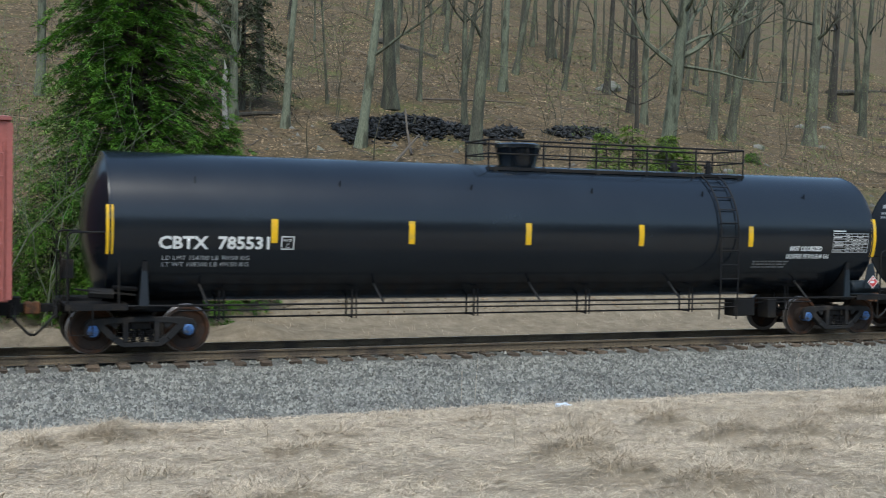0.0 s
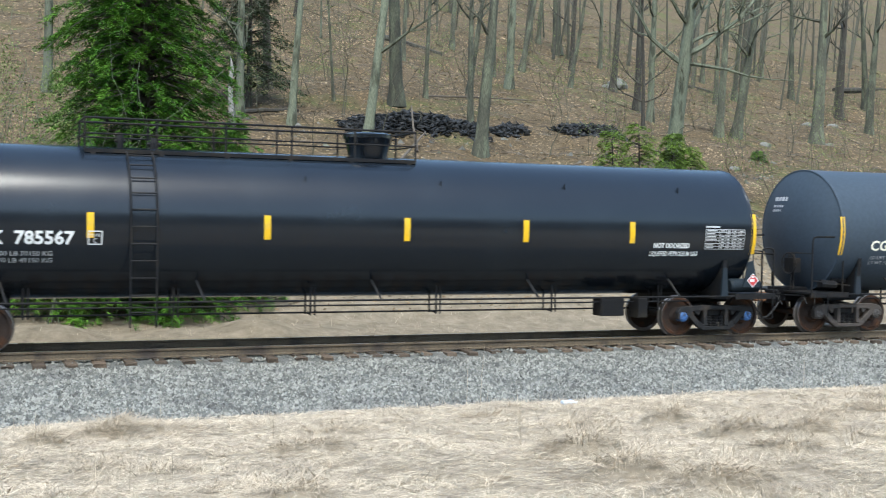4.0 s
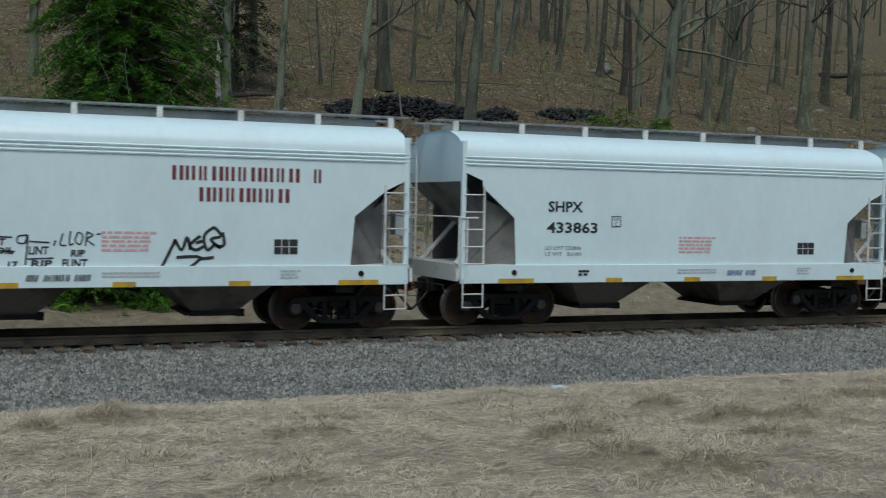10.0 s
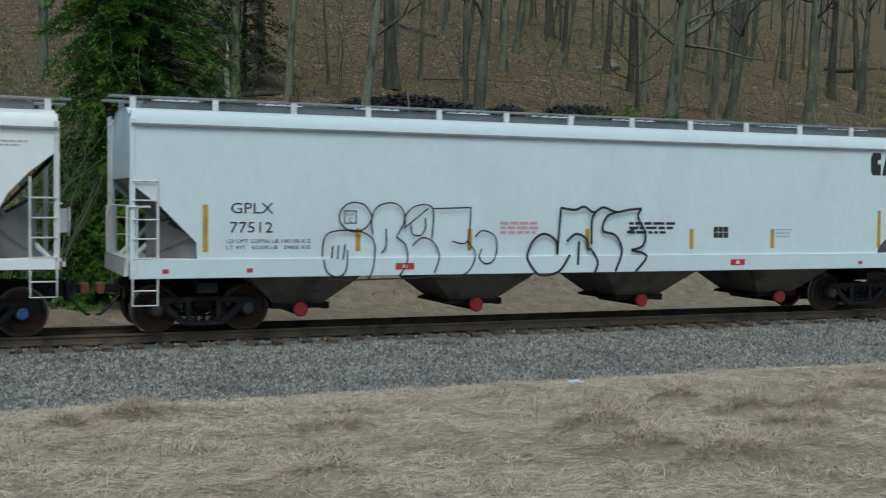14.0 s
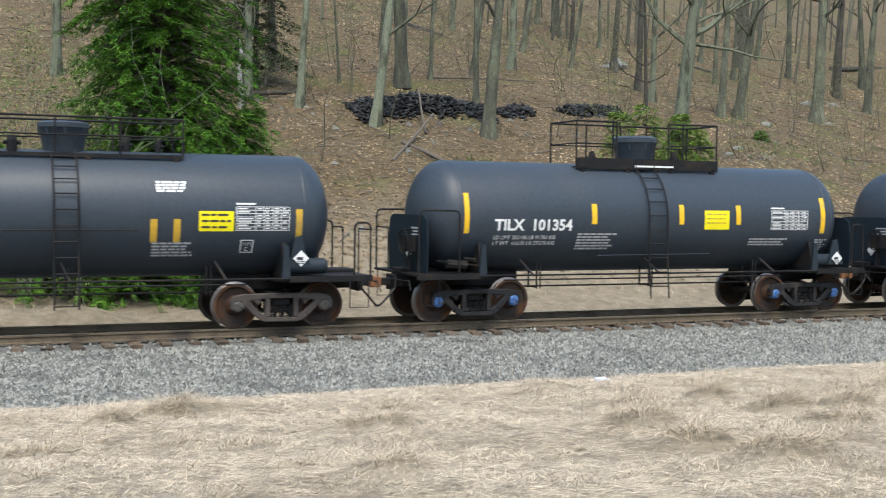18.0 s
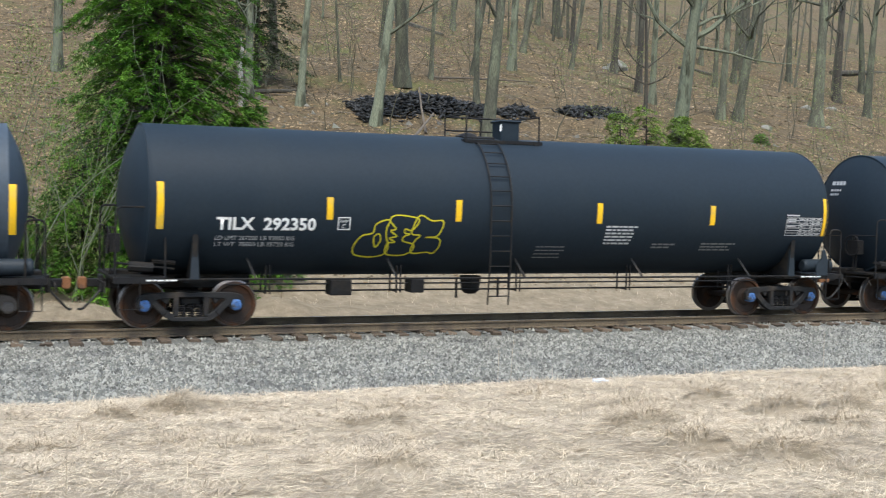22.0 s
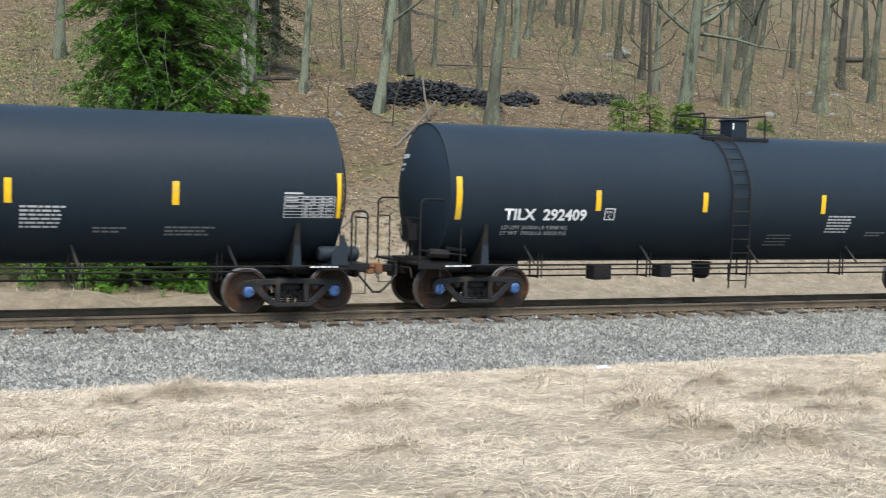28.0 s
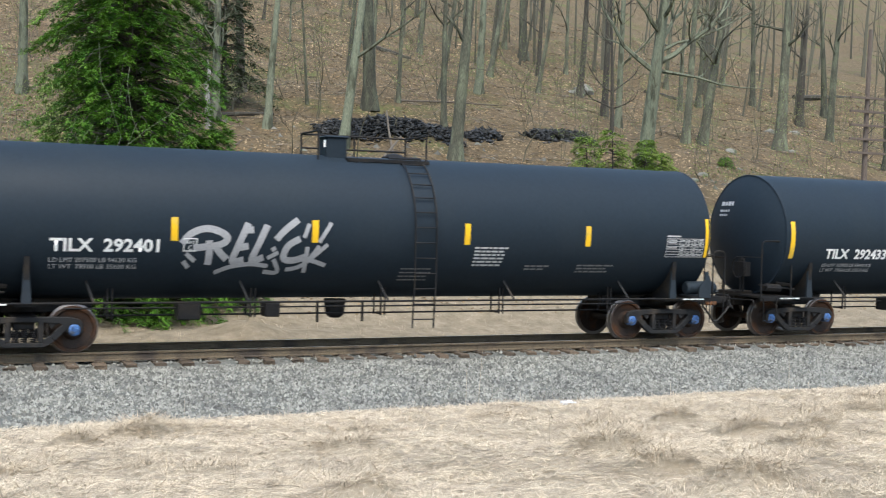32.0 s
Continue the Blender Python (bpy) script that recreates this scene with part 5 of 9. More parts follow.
def weights(car, side, x, z, ld, lt, material=GREY_MARK, width=1.66, h=0.085, step=0.125):
    letters(car, ld, x, z, h, side, material, width, name="weight_stencil")
    letters(car, lt, x, z - step, h, side, material, width, name="weight_stencil")


def gas_car(name, label, axle, paint, mark, ld, lt, flip=1, gear_kind="grey", cap="blue", strip_z=2.38, mark_paint=WHITE_MARK, strips=(-0.65, 2.45, 5.31, 7.97, 10.77, 13.72, 17.36), rail_mat=STEEL_BLACK, R=1.48, zc=2.42, ladder_x=4.75, plat=(-0.95, 5.75), dome_x=0.05, mark_w=2.12):
    """A long pressure tank car: walkway on the crown, valve housing at its end, side ladder."""
    car, side = tank_car(name, label, axle + AXLE_HALF + 8.34, strips=strip_rows(strips, strip_z, 0.46, 0.235, 16.68), paint=paint, look_of=dict(hangers=5, drops=6, rail=rail_mat), gear_kind=gear_kind, cap=cap, **{**LPG, "R": R, "zc": zc})
    a, b = sorted((flip * plat[0], flip * plat[1]))
    z = platform(car, a, b, R, zc, True, 1.15, gap=None)
    dome(car, flip * dome_x if flip > 0 else 0.1, 0.50, zc + R - 0.05, 0.55, paint)
    ladder(car, flip * ladder_x, [(-0.68, zc + R - 0.12)] + arc_pts(R, zc, 62, 5, 0.06) + [(-R - 0.07, 1.4), (-1.5, 0.48)], 0.24, 0.32, STEEL_BLACK)
    valves(car, [(flip * (plat[1] - 0.7), -0.2, 0.3, 0.07), (flip * (plat[1] - 1.4), 0.2, 0.25, 0.09)], zc + R - 0.02)
    letters(car, mark, -8.1, 2.03, 0.235, side, mark_paint, mark_w, bold=0.010, name="reporting_mark")
    weights(car, side, -8.02, 1.81, ld, lt)
    plate_c(car, -5.62, 2.15, side, mark_paint)
    for i in range(6):
        bm = bmesh.new()
        x = -7.4 + i * 2.9
        box(bm, x, x + 0.02, -R * 0.80 - 0.02, -R * 0.80 + 0.02, zc + R * 0.60 - 0.1, zc + R * 0.60 + 0.1)
        part("lifting_lug", bm, paint, car)
    bm = bmesh.new()
    box(bm, 5.3, 5.9, -1.0, -0.6, 0.5, 0.9)
    part("brake_reservoir", bm, STEEL_BLACK, car, bevel=0.02)
    bm = bmesh.new()
    box(bm, 6.2, 6.45, -1.1, -0.7, 0.45, 0.9)
    part("brake_valve", bm, STEEL_BLACK, car, bevel=0.02)
    return car, side


car, side = gas_car("tank_car", "glossy black long pressure tank car with white lettering", 2.70, GLOSS_BLACK, "CBTX  785531", "LD LMT 154700 LB 70150 KG", "LT WT 108300 LB 49150 KG")
letters(car, "NOT ODORIZED", 6.53, 2.06, 0.105, side, WHITE_MARK, 0.94, bold=0.006)
letters(car, "LIQUEFIED PETROLEUM GAS", 6.45, 1.88, 0.10, side, WHITE_MARK, 1.26, bold=0.004)
data_box(car, 7.78, 8.84, 2.03, 2.48, side, 3)
bars(car, 5.53, 6.56, 1.82, 3, 0.065, 0.035, side, FAINT_MARK, seed=4)
placard(car, 9.05, 1.31, -1.44)
on_line(car, 2.70 + AXLE_HALF + 8.34)

car, side = gas_car("tank_car", "dull black long pressure tank car with pale scrawled graffiti", 23.26, DULL_BLACK, "GATX 201615", "LD LMT 181100 LB 78800 KG", "LT WT 81900 LB 44400 KG", mark_w=1.97, gear_kind="grey", cap="grey", strip_z=2.07, strips=(-0.5, 2.43, 5.44, 8.47, 11.54, 14.3, 17.1), ladder_x=4.9, plat=(-1.2, 5.6), dome_x=0.16)


def scrawl(car, side, x0, x1, z0, z1, n, width, material, seed, label="scrawled spray-paint tag", loop=0.5):
    """A hasty tag: a run of looping pen strokes that spell nothing."""
    r = random.Random(seed)
    lines = []
    for i in range(n):
        u = (i + 0.15) / n
        w = 0.85 / n
        pts = [(u, r.uniform(0.2, 0.9))]
        for k in range(r.randint(4, 7)):
            pts.append((u + w * r.uniform(-0.1, 1.15), r.uniform(0, 1)))
        lines.append(pts)
    lines.append([(0.02, 0.15), (0.4, 0.05 + loop * 0.2), (0.8, 0.12), (1.0, 0.3)])
    return strokes(car, lines, x0, x1, z0, z1, width, side, material, label=label)


TAG_SMEARED = [[(-5.25, 1.88), (-5.02, 2.05), (-5.05, 1.72)], [(-5.19, 1.88), (-4.86, 1.74)], [(-4.80, 2.02), (-4.72, 1.88), (-4.63, 2.02)], [(-4.55, 2.02), (-4.52, 1.74)], [(-4.30, 2.05), (-4.52, 1.83), (-4.27, 1.74)], [(-4.18, 1.97), (-4.30, 1.85), (-4.13, 1.74), (-3.93, 1.88), (-4.07, 2.02), (-4.24, 1.88)], [(-3.91, 2.24), (-3.91, 1.63), (-4.27, 1.58)], [(-4.97, 1.58), (-4.72, 1.66)], [(-4.63, 1.58), (-4.41, 1.69)], [(-3.79, 2.13), (-3.29, 2.02), (-3.57, 1.88)], [(-4.86, 2.16), (-4.46, 2.27), (-3.91, 2.19)]]
TAG_ANGULAR = [[(-2.82, 1.85), (-2.23, 1.88)], [(-2.54, 2.10), (-2.52, 1.58), (-2.87, 1.55)], [(-2.54, 2.09), (-2.34, 2.02), (-2.40, 1.88)], [(-2.20, 2.08), (-1.98, 2.08), (-1.98, 1.77), (-2.20, 1.80), (-2.20, 2.08)], [(-1.98, 1.74), (-2.20, 1.52), (-1.92, 1.52)], [(-1.78, 2.08), (-1.84, 1.52)], [(-1.78, 2.06), (-1.45, 2.05), (-1.48, 1.85), (-1.73, 1.80), (-1.45, 1.52)], [(-1.28, 2.02), (-1.31, 1.52)], [(-1.28, 1.85), (-0.97, 1.85)], [(-0.97, 2.02), (-1.00, 1.74), (-1.28, 1.72), (-1.11, 1.61), (-0.83, 1.44), (-0.55, 1.52), (-0.53, 1.74), (-0.72, 1.77)]]
TAG_LOOPED = [[(0.65, 1.96), (1.02, 1.96)], [(1.17, 1.85), (1.79, 2.10)], [(1.61, 2.08), (1.02, 1.56)], [(1.02, 1.56), (1.48, 1.73), (1.67, 1.93)], [(1.98, 2.16), (1.79, 1.88), (2.11, 1.93), (2.17, 2.10), (1.98, 2.16)], [(2.01, 2.10), (1.98, 1.65)], [(2.35, 2.25), (2.42, 2.16)], [(2.48, 2.08), (2.14, 1.90), (2.60, 1.96)], [(2.60, 1.99), (2.32, 1.62)], [(2.97, 2.13), (2.66, 1.99), (2.63, 1.76), (2.97, 1.88), (3.04, 2.05)], [(3.04, 2.10), (2.97, 1.68), (2.35, 1.65)]]
drawn(car, TAG_SMEARED, 0.045, side, GREY_MARK, label="smeared pale chalk tag")
drawn(car, TAG_ANGULAR, 0.045, side, GREY_MARK, label="angular pale chalk tag")
drawn(car, TAG_LOOPED, 0.04, side, GREY_MARK, label="looping pale chalk tag")
patch(car, 5.88, 6.62, 2.05, 2.33, side, WHITE_MARK, name="notice_panel", label="white notice panel")
bars(car, 5.93, 6.55, 2.30, 2, 0.07, 0.04, side, DARK_MARK, lift=0.009)
bars(car, 5.95, 6.5, 2.16, 1, 0.07, 0.08, side, DARK_MARK, lift=0.009, seed=9)
letters(car, "LIQUEFIED PETROLEUM GAS", 6.84, 2.04, 0.09, side, GREY_MARK, 1.2)
letters(car, "NON ODORIZED", 6.86, 1.89, 0.10, side, GREY_MARK, 1.05)
bars(car, 6.4, 7.4, 1.80, 3, 0.06, 0.035, side, FAINT_MARK, seed=14)
data_box(car, 8.35, 9.2, 2.01, 2.44, side, 5)
patch(car, 7.15, 7.85, 2.5, 2.85, side, GREY_TANK, name="paint_patch", label="greyed paint patch")
placard(car, 8.75, 1.31, -1.44)
on_line(car, 23.26 + AXLE_HALF + 8.34)

car, side = gas_car("tank_car", "glossy black long pressure tank car with its ladder forward", 43.84, GLOSS_BLACK, "CBTX  785567", "LD LMT 154700 LB 70150 KG", "LT WT 108200 LB 49150 KG", flip=-1, strips=(-0.65, 2.63, 5.93, 8.82, 11.51, 14.12, 17.36))
letters(car, "NOT ODORIZED", 6.35, 2.05, 0.105, side, WHITE_MARK, 0.94, bold=0.006)
letters(car, "LIQUEFIED PETROLEUM GAS", 6.27, 1.87, 0.10, side, WHITE_MARK, 1.26, bold=0.004)
data_box(car, 7.7, 8.76, 2.03, 2.48, side, 7)
placard(car, 9.05, 1.31, -1.44)
on_line(car, 43.84 + AXLE_HALF + 8.34)

car, side = gas_car("tank_car", "weathered grey-black pressure tank car with a fresh black lettering patch", 64.40, SLATE_TANK, "CGTX 64827", "LD LMT 181080 LB 73845 KG", "LT WT 101900 LB 45750 KG", gear_kind="brown", cap="grey", strip_z=2.37, mark_paint=CREAM_CAR, R=1.52, zc=2.48, strips=(-0.65, 2.45, 5.31, 7.97, 11.02, 13.77, 17.36), ladder_x=4.94, dome_x=0.13, plat=(-1.0, 5.62))
patch(car, 5.71, 6.44, 2.01, 2.37, side, OLD_YELLOW, name="notice_panel", label="faded yellow notice panel")
patch(car, 6.54, 9.15, 1.80, 2.55, side, FRESH_BLACK, name="lettering_patch", label="fresh black paint patch")
letters(car, "LIQUEFIED", 7.04, 2.02, 0.105, side, WHITE_MARK, 0.69, bold=0.008, lift=0.009)
letters(car, "PETROLEUM GAS", 6.88, 1.87, 0.105, side, WHITE_MARK, 1.06, bold=0.008, lift=0.009)
data_box(car, 8.05, 9.05, 2.02, 2.48, side, 8, WHITE_MARK)
bars(car, 5.75, 6.35, 2.32, 5, 0.06, 0.03, side, DARK_MARK, lift=0.009, seed=21)
bars(car, 5.6, 6.5, 1.72, 3, 0.065, 0.035, side, FAINT_MARK, seed=22)
placard(car, 9.0, 1.31, -1.44)
on_line(car, 64.40 + AXLE_HALF + 8.34)


# covered hoppers
def trade_mark(car, side, x0, x1, z0, z1):
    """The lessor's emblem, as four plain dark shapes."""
    w = (x1 - x0) / 4
    for i, q in enumerate(([(0, 0.2), (0.18, 0), (0.9, 0), (0.9, 0.5), (0.62, 0.5), (0.62, 0.7), (0.9, 0.7), (0.9, 1), (0.18, 1), (0, 0.8)],
                           [(0.02, 0), (1.05, 0), (0.7, 1), (0.37, 1)],
                           [(0.12, 0), (0.68, 0), (0.85, 1), (-0.08, 1)],
                           [(-0.08, 0), (1.0, 0), (0.62, 0.5), (1.0, 1), (-0.08, 1), (0.28, 0.5)])):
        blob(car, q, x0 + i * w, x0 + (i + 1) * w, z0, z1, side, DARK_MARK, "emblem", smooth=False)


def sill_details(car, xs=(-4.4, -2.0, 0.05, 2.2, 4.6), z=1.02, y=-1.61, wide=0.42):
    sd = Side(y)
    for i, x in enumerate(xs):
        w = wide if i in (0, len(xs) - 1) else wide * 0.5
        patch(car, x - w, x + w, z - 0.05, z + 0.05, sd, OLD_YELLOW, 0.004, "reflective_strip")
    bars(car, -2.9, -2.6, 1.24, 2, 0.07, 0.05, sd, DARK_MARK, seed=2)
    bars(car, -0.35, 0.7, 1.25, 2, 0.06, 0.028, sd, GREY_MARK, seed=3)
    bars(car, 3.0, 3.4, 1.27, 3, 0.06, 0.03, sd, GREY_MARK, seed=6)
    for x in (-4.45, 4.65):
        bm = bmesh.new()
        revolve(bm, [(y - 0.02, 0.055), (y + 0.02, 0.06)], 12, "y", (x, 0, 1.2))
        part("jacking_hole", bm, STEEL_BLACK, car)
    return sd


def warning(car, side, x=-0.4, z=2.0, w=1.0):
    bars(car, x, x + w, z, 5, 0.08, 0.045, side, PINK_MARK, "warning_print", seed=31)


def dark_label(car, side, x0, x1, z0, z1):
    patch(car, x0, x1, z0, z1, side, DARK_MARK, name="consolidated_label", label="black stencil panel")
    sd = side
    patch(car, x0 + (x1 - x0) * 0.62, x0 + (x1 - x0) * 0.65, z0, z1, sd, WHITE_MARK, 0.009, "label_line")
    patch(car, x0 + (x1 - x0) * 0.3, x0 + (x1 - x0) * 0.33, z0, z1, sd, WHITE_MARK, 0.009, "label_line")
    patch(car, x0, x1, z0 + (z1 - z0) * 0.48, z0 + (z1 - z0) * 0.53, sd, WHITE_MARK, 0.009, "label_line")


H = dict(dist=8.75, half=5.64, coupled=12.62, cut_l=CUT_ROUND, cut_r=[(0.0, 3.3), (0.08, 3.05), (0.45, 2.87), (1.12, 2.34), (1.2, 1.36)])

car, side = hopper_car("covered_hopper", "white two-bay covered hopper car with dark roadside lettering", 0, paint=WHITE_CAR, **H)
sd = sill_details(car)
letters(car, "GACX", -3.67, 2.47, 0.22, side, DARK_MARK, 0.85, name="reporting_mark")
letters(car, "9321", -3.69, 2.01, 0.22, side, DARK_MARK, 0.70, name="reporting_mark")
capacity(car, -3.77, 1.67, side, DARK_MARK, ["LD LMT 232400", "LT WT   53600"], 0.075, 0.13, 0.88)
plate_c(car, -2.46, 2.37, side, DARK_MARK, 0.12)
trade_mark(car, side, 3.65, 5.18, 2.94, 3.49)
warning(car, side)
dark_label(car, side, 2.99, 3.47, 1.57, 1.86)
bars(car, 2.6, 3.55, 2.15, 2, 0.07, 0.03, side, GREY_MARK, seed=41)
on_line(car, 84.91 + AXLE_HALF + 4.375)

car, side = hopper_car("covered_hopper", "cream two-bay covered hopper car with a large grey spray-painted mural", 0, paint=CREAM_CAR, bay_paint=BAY_BROWN, **H)
sd = sill_details(car)
patch(car, -3.96, -2.92, 2.37, 2.67, side, WHITE_CAR, name="lettering_patch", label="white lettering patch")
letters(car, "WWUX", -3.93, 2.41, 0.225, side, BLUE_MARK, 0.98, lift=0.010, name="reporting_mark")
letters(car, "4346", -3.87, 1.95, 0.22, side, DARK_MARK, 0.81, name="reporting_mark")
capacity(car, -3.9, 1.62, side, DARK_MARK, ["LD LMT 232", "LT WT"], 0.075, 0.13)
for line in [[(-2.18, 3.05), (-1.90, 2.25)], [(-1.91, 2.25), (-1.73, 2.68)], [(-1.66, 3.04), (-1.26, 2.25)], [(-1.36, 3.04), (-1.76, 2.25)], [(-0.85, 3.02), (-1.13, 2.25)], [(-1.12, 2.25), (-1.29, 2.68)]]:
    drawn(car, [line], 0.10, side, MAROON_MARK, "emblem", "maroon crossed stroke of the emblem", lift=0.006, smooth=False)
block_word(car, 0.93, 3.80, 2.74, 3.02, [1] * 10 + [0, 1], side, MAROON_MARK, label="maroon trade lettering")
block_word(car, 1.41, 3.19, 2.42, 2.69, 7, side, MAROON_MARK, label="maroon trade lettering")


def mural(car, side):
    """The big piece: grey leaning letter bodies with black outlines, their legs in pale blue-grey on the sill."""
    sill = Side(-1.606)

    def shape(line, on, paint, label, lift):
        blob(car, line, 0, 1, 0, 1, on, paint, "spray_fill", label, lift=lift, smooth=False)

    shape([(-2.99, 2.20), (-2.15, 2.18), (-0.82, 2.14), (-0.26, 2.02), (-0.05, 2.16), (1.14, 2.05), (1.84, 2.07), (2.26, 2.02), (2.57, 1.77), (2.61, 1.37), (-3.23, 1.37), (-3.20, 1.45), (-2.99, 1.98)], side, FRESH_BLACK, "black surround of the mural", 0.004)
    shape([(-3.23, 1.35), (2.61, 1.35), (2.52, 0.98), (1.63, 0.93), (-3.13, 0.93), (-3.27, 1.12)], sill, FRESH_BLACK, "black surround of the mural on the sill", 0.004)
    for line in ([(-2.88, 2.09), (-2.15, 2.12), (-2.29, 1.87), (-2.57, 1.80), (-2.71, 1.59), (-2.25, 1.59), (-2.18, 1.40), (-3.09, 1.40), (-2.95, 1.73), (-3.02, 1.98)], [(-1.97, 2.09), (-1.59, 2.05), (-1.45, 1.62), (-1.87, 1.39), (-2.04, 1.40), (-1.94, 1.70), (-2.08, 2.02)], [(-1.41, 2.07), (-0.85, 2.09), (-0.71, 1.91), (-0.85, 1.62), (-0.57, 1.41), (-0.92, 1.39), (-1.13, 1.59), (-1.24, 1.39), (-1.55, 1.40), (-1.34, 1.77)], [(-0.68, 2.02), (-0.22, 1.97), (-0.29, 1.80), (-0.54, 1.78), (-0.22, 1.66), (-0.47, 1.55), (-0.12, 1.52), (-0.01, 1.40), (-0.57, 1.39), (-0.71, 1.62)], [(-0.01, 2.09), (0.65, 2.05), (0.93, 1.84), (0.83, 1.59), (0.44, 1.39), (0.09, 1.39), (0.20, 1.62), (-0.12, 1.73)], [(1.07, 2.02), (1.70, 2.02), (1.63, 1.80), (1.28, 1.73), (1.66, 1.59), (1.59, 1.39), (0.86, 1.39), (0.97, 1.52), (1.28, 1.54), (0.93, 1.77)], [(1.80, 2.02), (2.26, 1.98), (2.50, 1.66), (2.43, 1.39), (1.73, 1.39), (1.98, 1.48), (2.08, 1.70), (1.84, 1.73)]):
        shape(line, side, GREY_PAINT, "grey spray-painted letter body", 0.007)
    for line in ([(-3.16, 1.30), (-2.43, 1.30), (-1.94, 0.96), (-2.78, 0.96), (-3.06, 1.02)], [(-2.18, 1.30), (-1.59, 1.30), (-1.45, 1.05), (-1.52, 0.96), (-1.80, 0.96)], [(-1.24, 1.30), (-0.75, 1.30), (-0.54, 0.96), (-0.96, 0.96)], [(-0.54, 1.30), (0.23, 1.30), (0.31, 0.96), (-0.26, 0.96)], [(0.41, 1.30), (1.07, 1.30), (0.86, 0.96), (0.44, 0.96)], [(1.21, 1.30), (1.94, 1.30), (1.84, 1.12), (1.59, 0.96), (1.28, 1.02)], [(2.08, 1.30), (2.48, 1.30), (2.40, 1.05), (2.05, 0.96)]):
        shape(line, sill, BLUE_GREY_PAINT, "blue-grey foot of a spray-painted letter", 0.007)
    for i, line in enumerate([[(-2.71, 1.59), (-2.57, 1.80), (-2.29, 1.89)], [(-1.94, 1.68), (-2.06, 2.00)], [(-0.85, 1.62), (-0.71, 1.91), (-0.84, 2.07)], [(-1.24, 1.98), (-1.32, 1.73), (-1.13, 1.60)], [(-0.22, 1.66), (-0.52, 1.77), (-0.29, 1.81)], [(0.20, 1.62), (-0.10, 1.72)], [(0.83, 1.59), (0.92, 1.84), (0.66, 2.04)], [(1.28, 1.73), (0.93, 1.77)], [(1.66, 1.59), (1.29, 1.72)], [(2.08, 1.70), (1.85, 1.72)], [(2.50, 1.66), (2.27, 1.97)]]):
        drawn(car, [line], 0.018, side, WHITE_MARK, "spray_highlight", "thin white highlight of the mural", lift=0.010)
    for line in [[(-2.43, 1.30), (-2.18, 1.12), (-1.94, 0.96)], [(-1.59, 1.30), (-1.24, 1.12), (-0.96, 0.96)], [(-0.19, 1.32), (0.23, 1.16), (0.34, 0.96)], [(1.21, 1.30), (1.35, 1.09), (1.59, 0.96)]]:
        drawn(car, [line], 0.022, sill, WHITE_MARK, "spray_highlight", "thin white highlight of the mural", lift=0.010)
    drawn(car, [[(-3.10, 1.335), (2.45, 1.335)]], 0.035, sill, WHITE_MARK, "spray_highlight", "white highlight line of the mural", lift=0.011, smooth=False)
    for line in ([(-2.25, 2.14), (-2.15, 2.22), (-1.73, 2.20), (-1.31, 2.25), (-0.89, 2.21), (-0.78, 2.12)], [(-0.62, 2.12), (-0.57, 2.23), (-0.47, 2.22), (-0.43, 2.11)], [(0.20, 2.10), (0.27, 2.22), (0.41, 2.26), (0.55, 2.12)], [(1.62, 2.12), (1.63, 2.25), (1.71, 2.22), (1.78, 2.14), (1.71, 2.07)]):
        shape(line, side, OCHRE_PAINT, "ochre spray bubble", 0.005)
        drawn(car, [line], 0.035, side, RED_MARK, "spray_edge", "red spray edge", lift=0.009)
    shape([(-3.65, 1.37), (-3.23, 1.64), (-2.99, 1.98), (-3.18, 1.37)], side, LIME_PAINT, "lime green spray edge", 0.005)
    shape([(-4.23, 0.95), (-4.07, 1.15), (-3.83, 1.34), (-3.24, 1.34), (-3.27, 1.12), (-3.14, 0.95)], sill, LIME_PAINT, "lime green spray edge", 0.006)
    drawn(car, [[(-3.96, 1.37), (-3.69, 1.45), (-3.44, 1.57), (-3.16, 1.75)]], 0.045, side, RED_MARK, "spray_edge", "red spray edge", lift=0.012)
    drawn(car, [[(-4.52, 0.94), (-4.42, 1.12), (-4.24, 1.25), (-3.93, 1.35)]], 0.045, sill, RED_MARK, "spray_edge", "red spray edge", lift=0.012)
    blob(car, [(0, 0), (1, 0.05), (0.95, 1), (0.05, 0.95)], 2.48, 3.15, 1.56, 1.86, side, DARK_MAROON, "spray_fill", "maroon painted block", lift=0.012, smooth=False)
    blob(car, [(0, 0), (1, 0.9), (0.1, 1.0)], 3.05, 3.75, 1.42, 1.84, side, FRESH_BLACK, "spray_fill", "black arrow point", lift=0.008, smooth=False)
    strokes(car, [[(0.1, 0.3), (0.5, 0.9), (0.9, 0.6), (0.5, 0.2), (0.1, 0.3)], [(0.5, 0.9), (1.0, 1.2), (1.3, 0.9), (0.9, 0.6)]], 3.2, 3.55, 1.40, 1.62, 0.04, side, OCHRE_PAINT, "spray_edge", lift=0.014)
    strokes(car, [[(0.1, 0.0), (0.6, 0.1), (0.9, 0.5), (0.4, 1.0), (0.1, 0.8)]], 2.55, 2.85, 0.99, 1.34, 0.06, sill, LIME_PAINT, "spray_edge", lift=0.014)


